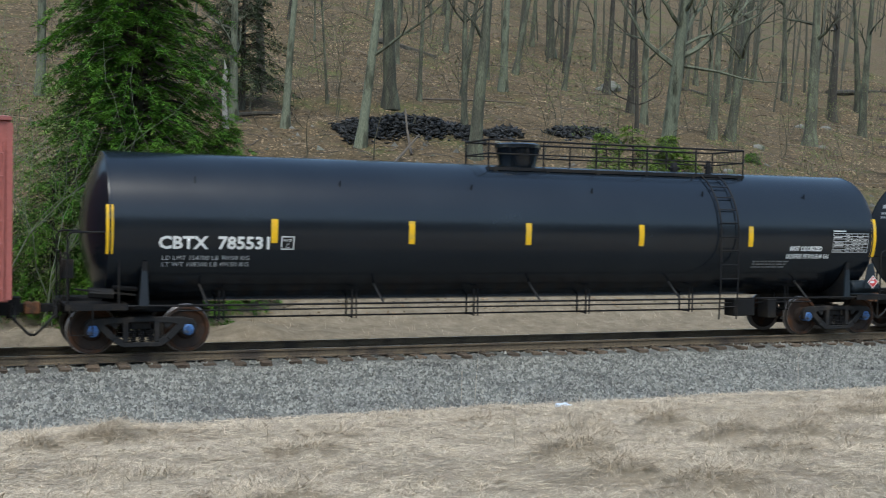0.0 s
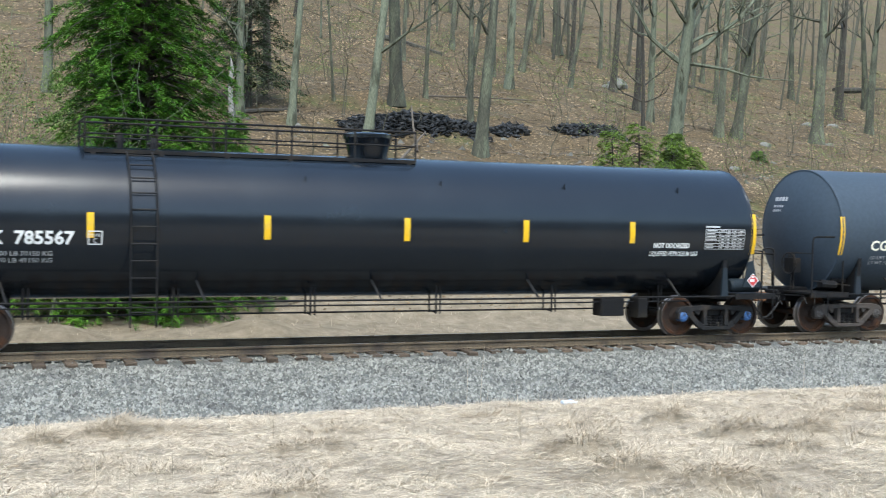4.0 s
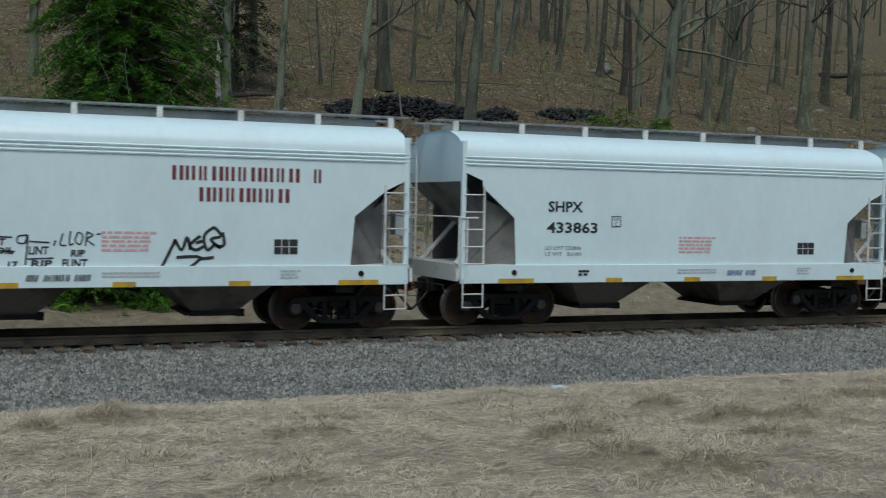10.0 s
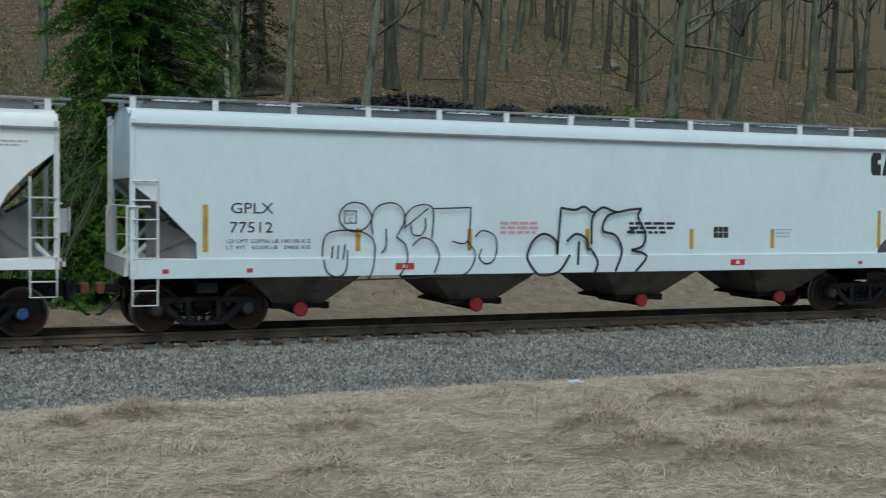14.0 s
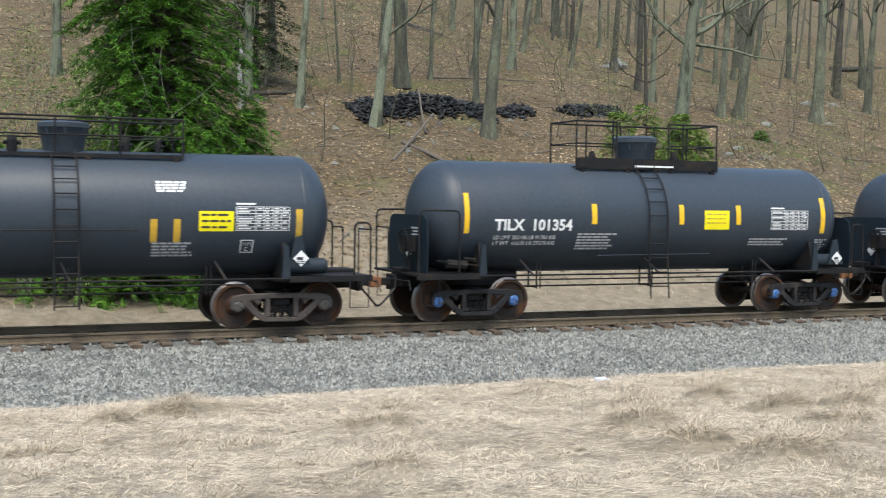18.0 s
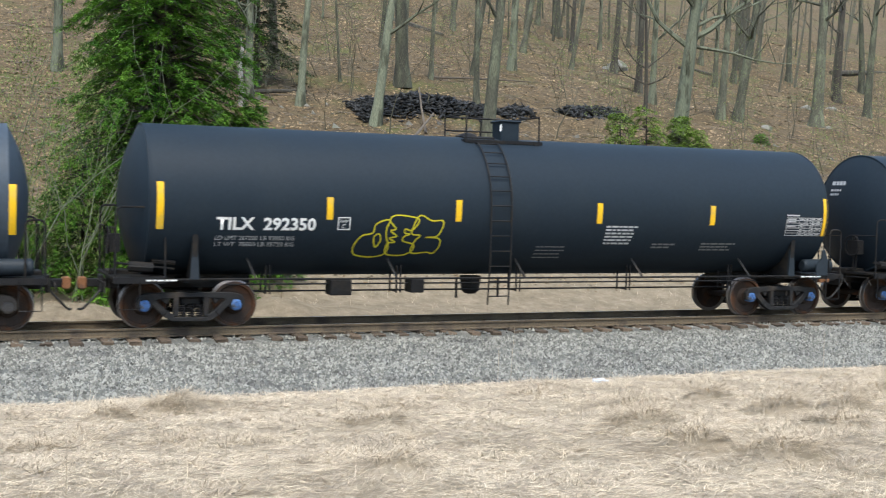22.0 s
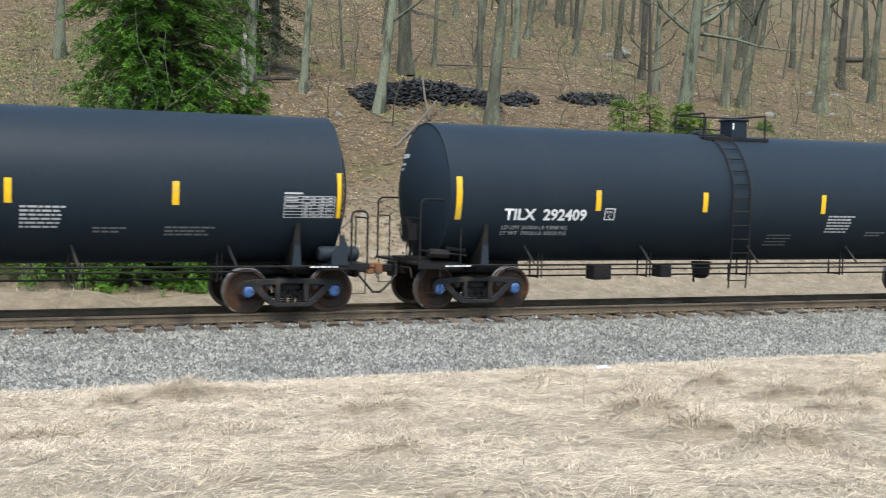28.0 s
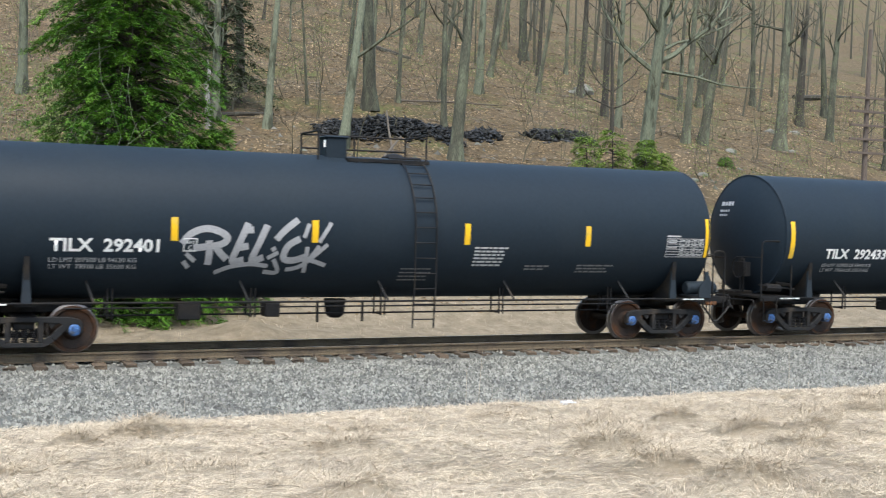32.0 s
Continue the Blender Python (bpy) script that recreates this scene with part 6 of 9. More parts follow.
mural(car, side)
letters(car, "RIP TRIP", -5.0, 3.12, 0.15, side, RED_MARK, 0.72, bold=0.004, lift=0.007, name="sprayed_word", label="red sprayed word", slant=0.1)
letters(car, "NSF!", -5.0, 2.93, 0.15, side, RED_MARK, 0.4, bold=0.004, lift=0.007, name="sprayed_word", label="red sprayed word", slant=0.1)
strokes(car, [[(1, 0.3), (0.5, 0.6), (0, 0.4)], [(0.2, 0.9), (0, 0.4), (0.25, 0.0)]], -5.05, -4.65, 2.72, 2.86, 0.025, side, RED_MARK, label="red sprayed arrow")
scrawl(car, side, -4.75, -3.95, 2.0, 2.85, 3, 0.04, RED_MARK, 42, "red scrawled tag")
scrawl(car, side, 2.5, 4.3, 1.8, 2.4, 6, 0.015, GREY_MARK, 43, "thin grey scrawled tag")
on_line(car, 97.59 + AXLE_HALF + 4.375)

car, side = hopper_car("covered_hopper", "pale grey two-bay covered hopper car with maroon lettering and black tags", 0, paint=GREY_CAR, rail_colour=DULL_WHITE, **H)
sd = sill_details(car)
patch(car, -3.85, -2.77, 2.41, 2.72, side, WHITE_CAR, name="lettering_patch", label="white lettering patch")
letters(car, "WWUX", -3.80, 2.45, 0.225, side, DARK_MARK, 1.0, lift=0.010, name="reporting_mark")
letters(car, "9122", -3.78, 2.04, 0.22, side, DARK_MARK, 0.70, name="reporting_mark")
capacity(car, -3.82, 1.68, side, DARK_MARK, ["LD LMT 232000", "LT WT   56000"], 0.075, 0.14, 0.88)
plate_c(car, -2.5, 2.5, side, DARK_MARK, 0.12)
block_word(car, 0.91, 3.91, 2.98, 3.25, [1] * 10 + [0, 1], side, MAROON_MARK, label="maroon trade lettering")
block_word(car, 1.42, 3.21, 2.58, 2.85, 7, side, MAROON_MARK, label="maroon trade lettering")
drawn(car, [[(0.71, 1.29), (0.94, 1.76), (0.97, 1.86)], [(0.97, 1.86), (1.10, 1.66), (1.20, 1.90), (1.26, 1.66)], [(1.45, 1.93), (1.26, 1.76), (1.36, 1.66), (1.52, 1.73)], [(1.36, 1.79), (1.49, 1.83)], [(1.71, 2.10), (1.52, 1.93), (1.58, 1.66), (1.74, 1.79)], [(1.71, 2.10), (1.84, 1.93), (1.65, 1.86), (1.84, 1.69)], [(1.87, 2.00), (1.90, 1.76), (1.74, 1.73)], [(1.00, 1.52), (1.45, 1.52), (1.20, 1.29)], [(1.45, 1.49), (1.71, 1.52)]], 0.06, side, DARK_MARK, label="bold black scrawled tag")
drawn(car, [[(-2.29, 1.94), (-2.45, 1.94), (-2.50, 1.83), (-2.35, 1.79), (-2.30, 1.93), (-2.32, 1.44)], [(-2.29, 1.90), (-1.89, 1.88)], [(-2.26, 1.65), (-1.85, 1.63)], [(-1.63, 1.92), (-1.79, 1.90), (-1.80, 1.79), (-1.68, 1.78), (-1.63, 1.92), (-1.67, 1.39)], [(-1.61, 1.81), (-1.26, 1.79)], [(-1.64, 1.49), (-1.19, 1.51)], [(-1.16, 1.83), (-1.19, 1.73)], [(-1.03, 1.96), (-1.08, 1.76), (-0.97, 1.74)], [(-0.90, 2.00), (-0.92, 1.76), (-0.84, 1.78)], [(-0.77, 1.98), (-0.82, 1.83), (-0.73, 1.76), (-0.69, 1.93), (-0.77, 1.98)], [(-0.61, 2.00), (-0.64, 1.73)], [(-0.61, 1.98), (-0.51, 1.93), (-0.61, 1.85), (-0.48, 1.74)], [(-0.45, 1.94), (-0.37, 1.96)]], 0.028, side, DARK_MARK, label="black scrawled tag")
letters(car, "AT", -2.25, 1.74, 0.12, side, DARK_MARK, 0.25, bold=0.006, lift=0.007, name="sprayed_word", label="black sprayed word", slant=0.1)
letters(car, "SOIL", -2.26, 1.59, 0.11, side, DARK_MARK, 0.39, bold=0.006, lift=0.007, name="sprayed_word", label="black sprayed word", slant=0.1)
letters(car, "LINT", -1.62, 1.58, 0.14, side, DARK_MARK, 0.35, bold=0.006, lift=0.007, name="sprayed_word", label="black sprayed word", slant=0.1)
letters(car, "17", -1.97, 1.33, 0.12, side, DARK_MARK, 0.18, bold=0.006, lift=0.007, name="sprayed_word", label="black sprayed word", slant=0.1)
letters(car, "RIP", -1.58, 1.35, 0.12, side, DARK_MARK, 0.37, bold=0.006, lift=0.007, name="sprayed_word", label="black sprayed word", slant=0.1)
letters(car, "RIP", -0.90, 1.54, 0.12, side, DARK_MARK, 0.26, bold=0.006, lift=0.007, name="sprayed_word", label="black sprayed word", slant=0.1)
letters(car, "FLINT", -1.05, 1.34, 0.15, side, DARK_MARK, 0.45, bold=0.006, lift=0.007, name="sprayed_word", label="black sprayed word", slant=0.1)
scrawl(car, side, -4.7, -4.0, 2.6, 3.1, 5, 0.012, GREY_MARK, 54, "thin grey tag")
warning(car, side, -0.36)
dark_label(car, side, 2.88, 3.35, 1.58, 1.87)
block_word(car, -1.67, -0.54, 1.09, 1.21, [1, 1, 1, 0, 1, 1, 1, 1, 1, 1, 0, 1, 1, 1, 1], sd, DARK_MARK, label="dark trade lettering", lean=0.03)
on_line(car, 110.16 + AXLE_HALF + 4.375)

car, side = hopper_car("covered_hopper", "pale grey two-bay covered hopper car with black numerals", 0, paint=GREY_CAR, **H)
sd = sill_details(car)
letters(car, "SHPX", -3.64, 2.50, 0.22, side, DARK_MARK, 0.85, bold=0.008, name="reporting_mark")
letters(car, "433863", -3.67, 2.05, 0.22, side, DARK_MARK, 1.25, bold=0.008, name="reporting_mark")
capacity(car, -3.7, 1.68, side, DARK_MARK, ["LD LMT 232800", "LT WT   52100"], 0.075, 0.13, 0.88)
plate_c(car, -1.95, 2.3, side, DARK_MARK, 0.12)
warning(car, side, -0.3, 1.98)
dark_label(car, side, 3.03, 3.52, 1.58, 1.86)
block_word(car, 0.99, 1.80, 1.10, 1.22, [1, 1, 1, 1, 1, 1, 0, 1, 1, 1, 1], sd, BLUE_MARK, label="blue trade lettering", lean=0.03)
on_line(car, 122.67 + AXLE_HALF + 4.375)

car, side = hopper_car("covered_hopper", "pale grey covered hopper car with squared end openings", 0, dist=8.78, half=5.68, coupled=12.7, paint=GREY_CAR, ribs=False, eave=3.80, top=4.28, sill=(1.06, 1.33), slope_top=3.62, slope_in=(1.5, 0.7), fold=False,
                       cut_l=[(0.0, 3.67), (0.28, 3.62), (0.30, 3.07), (0.98, 3.05), (1.3, 2.6), (1.33, 1.33)], cut_r=[(0.0, 3.04), (0.62, 3.04), (1.02, 2.67), (1.06, 1.33)])
letters(car, "DSIX", -3.66, 2.54, 0.22, side, DARK_MARK, 0.66, bold=0.008, name="reporting_mark")
letters(car, "5809", -3.68, 2.09, 0.22, side, DARK_MARK, 0.77, bold=0.008, name="reporting_mark")
capacity(car, -3.72, 1.62, side, DARK_MARK, ["LD LMT 230600", "LT WT   55400"], 0.07, 0.13, 0.85)
trade_mark(car, side, 4.18, 5.62, 3.15, 3.70)
drawn(car, [[(-1.87, 1.92), (-1.75, 1.64)], [(-1.84, 1.88), (-1.69, 2.01), (-1.70, 1.67)], [(-1.69, 1.98), (-1.56, 2.04), (-1.56, 1.67), (-1.62, 1.82)], [(-1.53, 1.92), (-1.59, 1.76), (-1.53, 1.64), (-1.45, 1.67)], [(-1.45, 2.01), (-1.45, 1.64), (-1.31, 1.64), (-1.28, 1.98), (-1.45, 2.01)], [(-1.31, 2.01), (-1.31, 1.58)], [(-1.31, 1.92), (-1.09, 1.98), (-1.15, 1.61)], [(-1.09, 1.95), (-0.90, 2.01), (-0.93, 1.88), (-1.09, 1.58)], [(-1.72, 2.07), (-1.47, 2.10), (-1.34, 2.13), (-1.21, 2.01), (-0.90, 2.01)]], 0.035, side, DARK_MARK, label="black scrawled tag")
plate_c(car, -1.99, 2.19, side, DARK_MARK, 0.12)
bars(car, -1.7, 0.0, 1.56, 1, 0.07, 0.035, side, GREY_MARK, seed=62)
for x, z1 in ((-4.18, 2.3), (-2.05, 1.82), (0.15, 1.82), (2.2, 1.82), (4.5, 2.3)):
    patch(car, x - 0.05, x + 0.05, 1.4, z1, side, OLD_YELLOW, 0.005, "reflective_strip")
dark_label(car, side, 2.5, 2.85, 1.5, 1.75)
bars(car, 3.1, 3.7, 1.98, 3, 0.07, 0.03, side, GREY_MARK, seed=63)
for x in (-4.1, 4.45):
    patch(car, x - 0.17, x + 0.17, 0.92, 1.08, Side(-1.61), WHITE_CAR, 0.003, "jacking_pad")
on_line(car, 135.28 + AXLE_HALF + 4.39)

car, side = hopper_car("covered_hopper", "bright white covered hopper car with rounded end openings and yellow strips", 0, dist=8.29, half=5.62, coupled=12.6, paint=WHITE_CAR, ribs=False, eave=3.82, top=4.27, sill=(1.30, 1.50), bay_low=0.45, slope_top=3.35, bays=((-1.85, 1.75), (1.75, 1.75)),
                       cut_l=[(0.0, 3.45), (0.42, 3.1), (0.8, 2.85), (1.02, 2.62), (1.14, 2.3), (1.2, 1.95), (1.18, 1.5)], cut_r=[(0.0, 3.46), (0.5, 3.05), (0.85, 2.68), (1.05, 2.3), (1.12, 2.05), (1.22, 1.5)], cap="blue", gear_kind="black")
letters(car, "GACX", -4.18, 2.37, 0.22, side, DARK_MARK, 0.87, name="reporting_mark")
letters(car, "53021", -4.21, 1.94, 0.22, side, DARK_MARK, 0.80, name="reporting_mark")
capacity(car, -4.22, 1.72, side, DARK_MARK, ["LD LMT 232800", "LT WT   53200"], 0.07, 0.125, 0.85)
plate_c(car, -2.6, 2.3, side, DARK_MARK, 0.12)
trade_mark(car, side, 2.78, 4.20, 3.23, 3.78)
for x, z1 in ((-4.31, 2.46), (-1.86, 2.01), (0.01, 2.01), (1.88, 2.01), (4.38, 2.46)):
    patch(car, x - 0.05, x + 0.05, 1.57, z1, side, OLD_YELLOW, 0.005, "reflective_strip")
bars(car, -0.35, 0.5, 2.2, 2, 0.1, 0.05, side, PINK_MARK, seed=71)
warning(car, side, -1.5, 1.8, 0.45)
dark_label(car, side, 2.55, 2.9, 1.62, 1.84)
bars(car, 3.3, 3.9, 1.95, 3, 0.09, 0.035, side, GREY_MARK, seed=72)
bars(car, 4.3, 5.1, 3.62, 2, 0.07, 0.03, side, GREY_MARK, seed=73)
bars(car, -3.05, -2.8, 1.68, 2, 0.07, 0.05, side, DARK_MARK, seed=74)
for x in (-4.0, 3.9):
    patch(car, x - 0.26, x + 0.26, 0.98, 1.32, Side(-1.61), WHITE_CAR, 0.003, "jacking_pad", "white steel jacking pad")
on_line(car, 148.22 + AXLE_HALF + 4.145)

car, side = hopper_car("covered_hopper", "long pale grey four-bay covered hopper car with outline graffiti", 0, dist=16.36, half=9.62, coupled=20.2, paint=GREY_CAR, ribs=False, eave=3.95, top=4.38, sill=(1.10, 1.47), bay_low=0.50, slope_top=3.0, outlet=True, hatch=9, bays=((-6.2, 1.7), (-2.3, 1.8), (1.85, 1.8), (5.75, 1.7)),
                       cut_l=[(0.0, 2.88), (0.52, 2.47), (1.2, 1.78), (1.22, 1.47)], cut_r=[(0.0, 2.85), (0.65, 2.26), (1.42, 1.61), (1.45, 1.47)], gear_kind="grey", cap="grey")
letters(car, "GPLX", -7.76, 2.34, 0.21, side, DARK_MARK, 0.83, name="reporting_mark")
letters(car, "77512", -7.78, 1.97, 0.21, side, DARK_MARK, 0.84, name="reporting_mark")
capacity(car, -7.85, 1.77, side, DARK_MARK, ["LD LMT 220700 LB 100100 KG", "LT WT   65200 LB   29800 KG"], 0.07, 0.12, 1.66)
trade_mark(car, side, 7.90, 9.30, 3.36, 3.90)
s_mix = Side(-1.612)
drawn(car, [[(-4.97, 2.39), (-5.11, 2.54), (-5.39, 2.56), (-5.59, 2.38), (-5.57, 2.15), (-5.35, 1.99), (-5.07, 2.05), (-4.93, 2.25), (-4.97, 2.39)], [(-5.95, 1.50), (-5.92, 1.84), (-5.74, 1.99), (-5.25, 2.01), (-4.93, 1.87), (-4.85, 1.63), (-4.90, 1.22), (-5.00, 1.02)], [(-5.92, 1.43), (-5.85, 1.19), (-5.64, 1.09), (-5.46, 1.22), (-5.43, 1.63)], [(-5.74, 1.70), (-5.76, 1.46)], [(-5.62, 1.72), (-5.64, 1.44)], [(-5.48, 1.74), (-5.53, 1.43)]], 0.03, s_mix, DARK_MARK, "spray_outline", "thin black outline graffiti", lift=0.004)
drawn(car, [[(-4.90, 1.94), (-4.93, 2.25), (-4.79, 2.50), (-4.47, 2.57), (-4.26, 2.43), (-4.23, 2.19), (-4.40, 1.88)], [(-4.62, 2.05), (-4.62, 1.70), (-4.72, 1.55)], [(-4.40, 1.88), (-4.19, 1.70), (-4.16, 1.36), (-4.33, 1.08)], [(-4.21, 2.05), (-4.19, 2.33), (-3.98, 2.51), (-3.70, 2.53), (-3.59, 2.37), (-3.62, 1.85)], [(-4.19, 2.09), (-3.70, 2.47)], [(-4.09, 2.19), (-4.05, 1.95), (-3.88, 1.91), (-3.77, 2.05), (-3.77, 2.26)]], 0.03, s_mix, DARK_MARK, "spray_outline", "thin black outline graffiti", lift=0.004)
drawn(car, [[(-4.05, 1.70), (-3.84, 1.86), (-3.59, 1.78), (-3.45, 1.49), (-3.56, 1.14)], [(-3.59, 2.46), (-2.75, 2.49)], [(-2.75, 2.49), (-2.82, 1.79), (-3.17, 1.79)], [(-2.82, 1.79), (-2.64, 1.53), (-2.75, 1.21), (-3.00, 1.04)], [(-2.64, 1.88), (-2.49, 2.01), (-2.22, 1.92), (-2.14, 1.67), (-2.22, 1.39), (-2.41, 1.32), (-2.55, 1.46), (-2.49, 1.64)], [(-5.85, 1.06), (-5.39, 1.02), (-4.97, 1.03), (-4.12, 1.04), (-3.56, 1.07), (-3.00, 1.04)]], 0.03, s_mix, DARK_MARK, "spray_outline", "thin black outline graffiti", lift=0.004)
drawn(car, [[(-1.35, 1.28), (-1.43, 1.49), (-1.27, 1.82), (-1.01, 1.94), (-0.74, 1.78), (-0.71, 1.49)], [(-0.63, 2.51), (-0.71, 1.53)], [(-1.35, 1.28), (-1.12, 1.06), (-0.67, 1.13), (-0.40, 1.49)], [(-0.63, 2.50), (-0.29, 2.46), (-0.06, 2.53), (0.17, 2.41), (0.41, 2.52), (0.74, 2.42), (1.06, 2.47), (1.38, 2.50)], [(-0.48, 1.78), (-0.25, 1.94), (0.01, 1.82), (0.05, 1.56)], [(-0.18, 1.78), (-0.20, 1.27)], [(0.09, 1.64), (0.29, 1.34), (0.21, 1.08)], [(0.13, 1.71), (0.13, 2.23), (0.21, 2.41)], [(0.74, 2.42), (0.49, 2.30), (0.41, 2.01), (0.74, 1.90), (0.90, 1.56), (0.74, 1.12)], [(1.38, 2.50), (1.30, 2.31), (1.50, 1.94), (1.42, 1.67), (1.14, 1.58)], [(1.14, 1.58), (1.54, 1.45), (1.26, 1.11)], [(1.02, 1.97), (1.30, 2.09)]], 0.055, s_mix, DARK_MARK, "spray_outline", "bold black outline graffiti", lift=0.004)
plate_c(car, -5.36, 2.28, side, DARK_MARK, 0.13)
for x, z1 in ((-8.25, 2.5), (-5.2, 2.05), (-2.75, 2.05), (0.05, 2.05), (2.75, 2.05), (5.0, 2.05), (8.2, 2.5)):
    patch(car, x - 0.05, x + 0.05, 1.6, z1, side, OLD_YELLOW, 0.005, "reflective_strip")
for x in (-4.2, 4.0):
    patch(car, x - 0.2, x + 0.2, 1.22, 1.35, Side(-1.606), RED_MARK, 0.004, "sill_label", "red and white sill label")
    patch(car, x - 0.05, x + 0.05, 1.25, 1.32, Side(-1.606), WHITE_MARK, 0.008, "sill_label")
for x in (-9.0, -7.4, 7.6, 8.6):
    patch(car, x - 0.06, x + 0.06, 1.2, 1.28, Side(-1.606), RED_MARK, 0.004, "sill_label", "small red sill label")
bars(car, -2.05, -1.1, 2.2, 3, 0.1, 0.055, side, PINK_MARK, seed=81)
bars(car, 1.1, 2.3, 2.2, 3, 0.1, 0.055, side, DARK_MARK, seed=82)
dark_label(car, side, 3.35, 3.75, 1.85, 2.1)
bars(car, 5.1, 5.6, 2.05, 3, 0.08, 0.03, side, GREY_MARK, seed=83)
on_line(car, 160.72 + AXLE_HALF + 8.18)

# mixed tank cars
car, side = tank_car("tank_car", "slate-grey mid-length tank car with yellow notices", 0, dist=13.27, rim=7.48, R=1.47, zc=2.40, head=0.42, paint=SLATE_TANK, coupled=17.12, look_of=dict(hangers=5, drops=4), gear_kind="grey", cap="grey", strips=strip_rows((-0.45, 2.1, 4.6, 7.47, 9.98, 12.14, 14.0), 2.17, 0.38, 0.22, 13.27))
platform(car, -1.05, 0.55, 1.47, 2.40, True, 0.8, rail_h=0.5)
dome(car, 0.32, 0.24, 3.82, 0.5, GREY_TANK, "valve_dome", lid=False)
ladder(car, -0.55, [(-0.66, 3.75)] + arc_pts(1.47, 2.40, 62, 5, 0.06) + [(-1.54, 1.4), (-1.5, 0.55)], 0.24, 0.32)
valves(car, [(-0.7, -0.2, 0.3, 0.08), (-0.3, 0.1, 0.25, 0.07)], 3.85)
letters(car, "GATX 35", -6.05, 1.97, 0.22, side, WHITE_MARK, 1.25, bold=0.008, name="reporting_mark", slant=0.15)
weights(car, side, -6.05, 1.78, "LD LMT 207600 LB", "LT WT  78400 LB", width=1.2)
patch(car, -0.12, 0.27, 1.45, 1.78, side, OLD_YELLOW, name="notice_panel", label="faded yellow notice panel", lean=0.03)
patch(car, 4.40, 5.19, 1.66, 1.96, side, OLD_YELLOW, name="notice_panel", label="yellow notice panel")
bars(car, 4.44, 5.14, 1.93, 3, 0.09, 0.045, side, DARK_MARK, lift=0.009, seed=91)
bars(car, 4.42, 5.12, 1.6, 2, 0.06, 0.03, side, FAINT_MARK, seed=92)
plate_c(car, 6.0, 1.72, side, GREY_MARK)
data_box(car, 6.27, 7.25, 2.02, 2.40, side, 9)
bars(car, 0.83, 1.32, 1.93, 4, 0.055, 0.03, side, GREY_MARK, seed=93)
bars(car, 2.62, 3.62, 1.95, 2, 0.07, 0.045, side, GREY_MARK, seed=94)
on_line(car, 180.95 + AXLE_HALF + 6.635)


def short_tank(axle, dist, name_label, mark, paint, xs, ld, lt, strip_z, letters_x, letters_w, cap="blue", gear_kind="grey", strip_m=YELLOW, old=False, shield=False, R=1.24, zc=2.26, long=0.43):
    car, side = tank_car("tank_car", name_label, 0, dist=dist, rim=dist / 2 + 0.42, R=R, zc=zc, head=0.74, paint=paint, coupled=12.86, look_of=dict(hangers=3, drops=3, dished=False, shield=shield), gear_kind=gear_kind, cap=cap, strips=strip_rows(xs, strip_z, long, 0.225, dist), strip_material=strip_m)
    letters(car, mark, letters_x, 1.99, 0.235, side, WHITE_MARK, letters_w, bold=0.010, name="reporting_mark")
    weights(car, side, letters_x, 1.79, ld, lt, WHITE_MARK if not old else GREY_MARK, width=1.5)
    return car, side


car, side = short_tank(198.44, 8.21, "weathered grey-black short tank car with a wide round manway", "OFOX  23570", GREY_TANK, (-0.3, 2.31, 2.76, 5.65, 6.09, 8.5), "LD LMT 203600 LB 92350 KG", "LT WT  59400 LB 26950 KG", 1.97, -3.80, 1.79, cap="grey", gear_kind="brown", strip_m=OLD_YELLOW, old=True)
platform(car, -1.4, 2.2, 1.24, 2.26, True, 0.95, rail_h=0.72)
dome(car, 0.0, 0.46, 3.45, 0.6, GREY_TANK, "manway")
ladder(car, -0.05, [(-0.66, 3.5)] + arc_pts(1.24, 2.26, 58, 0, 0.07) + [(-1.32, 1.4), (-1.42, 0.5)], 0.22, 0.3)
valves(car, [(-0.95, -0.3, 0.25, 0.1), (1.2, 0.1, 0.3, 0.08), (1.8, -0.1, 0.25, 0.07)], 3.5)
patch(car, 2.40, 3.08, 1.96, 2.35, side, BRIGHT_YELLOW, name="notice_panel", label="yellow notice panel")
bars(car, 2.45, 3.03, 2.30, 3, 0.12, 0.04, side, DARK_MARK, lift=0.009, seed=101)
data_box(car, 3.13, 4.19, 1.98, 2.44, side, 11, WHITE_MARK)
plate_c(car, 3.36, 1.66, side)
bars(car, 1.60, 2.22, 2.92, 4, 0.055, 0.042, side, WHITE_MARK, "small_print", "white block of small print", seed=162)
placard(car, 4.42, 1.42, -1.30, red=False)
bm = bmesh.new()
tube(bm, [(-1.15, -1.285, 1.98), (1.25, -1.285, 1.98)], 0.014, 5)
part("grab_rail", bm, STEEL_BLACK, car)
bars(car, 1.52, 2.32, 1.74, 5, 0.06, 0.034, side, GREY_MARK, seed=161)
on_line(car, 198.44 + AXLE_HALF + 4.105)

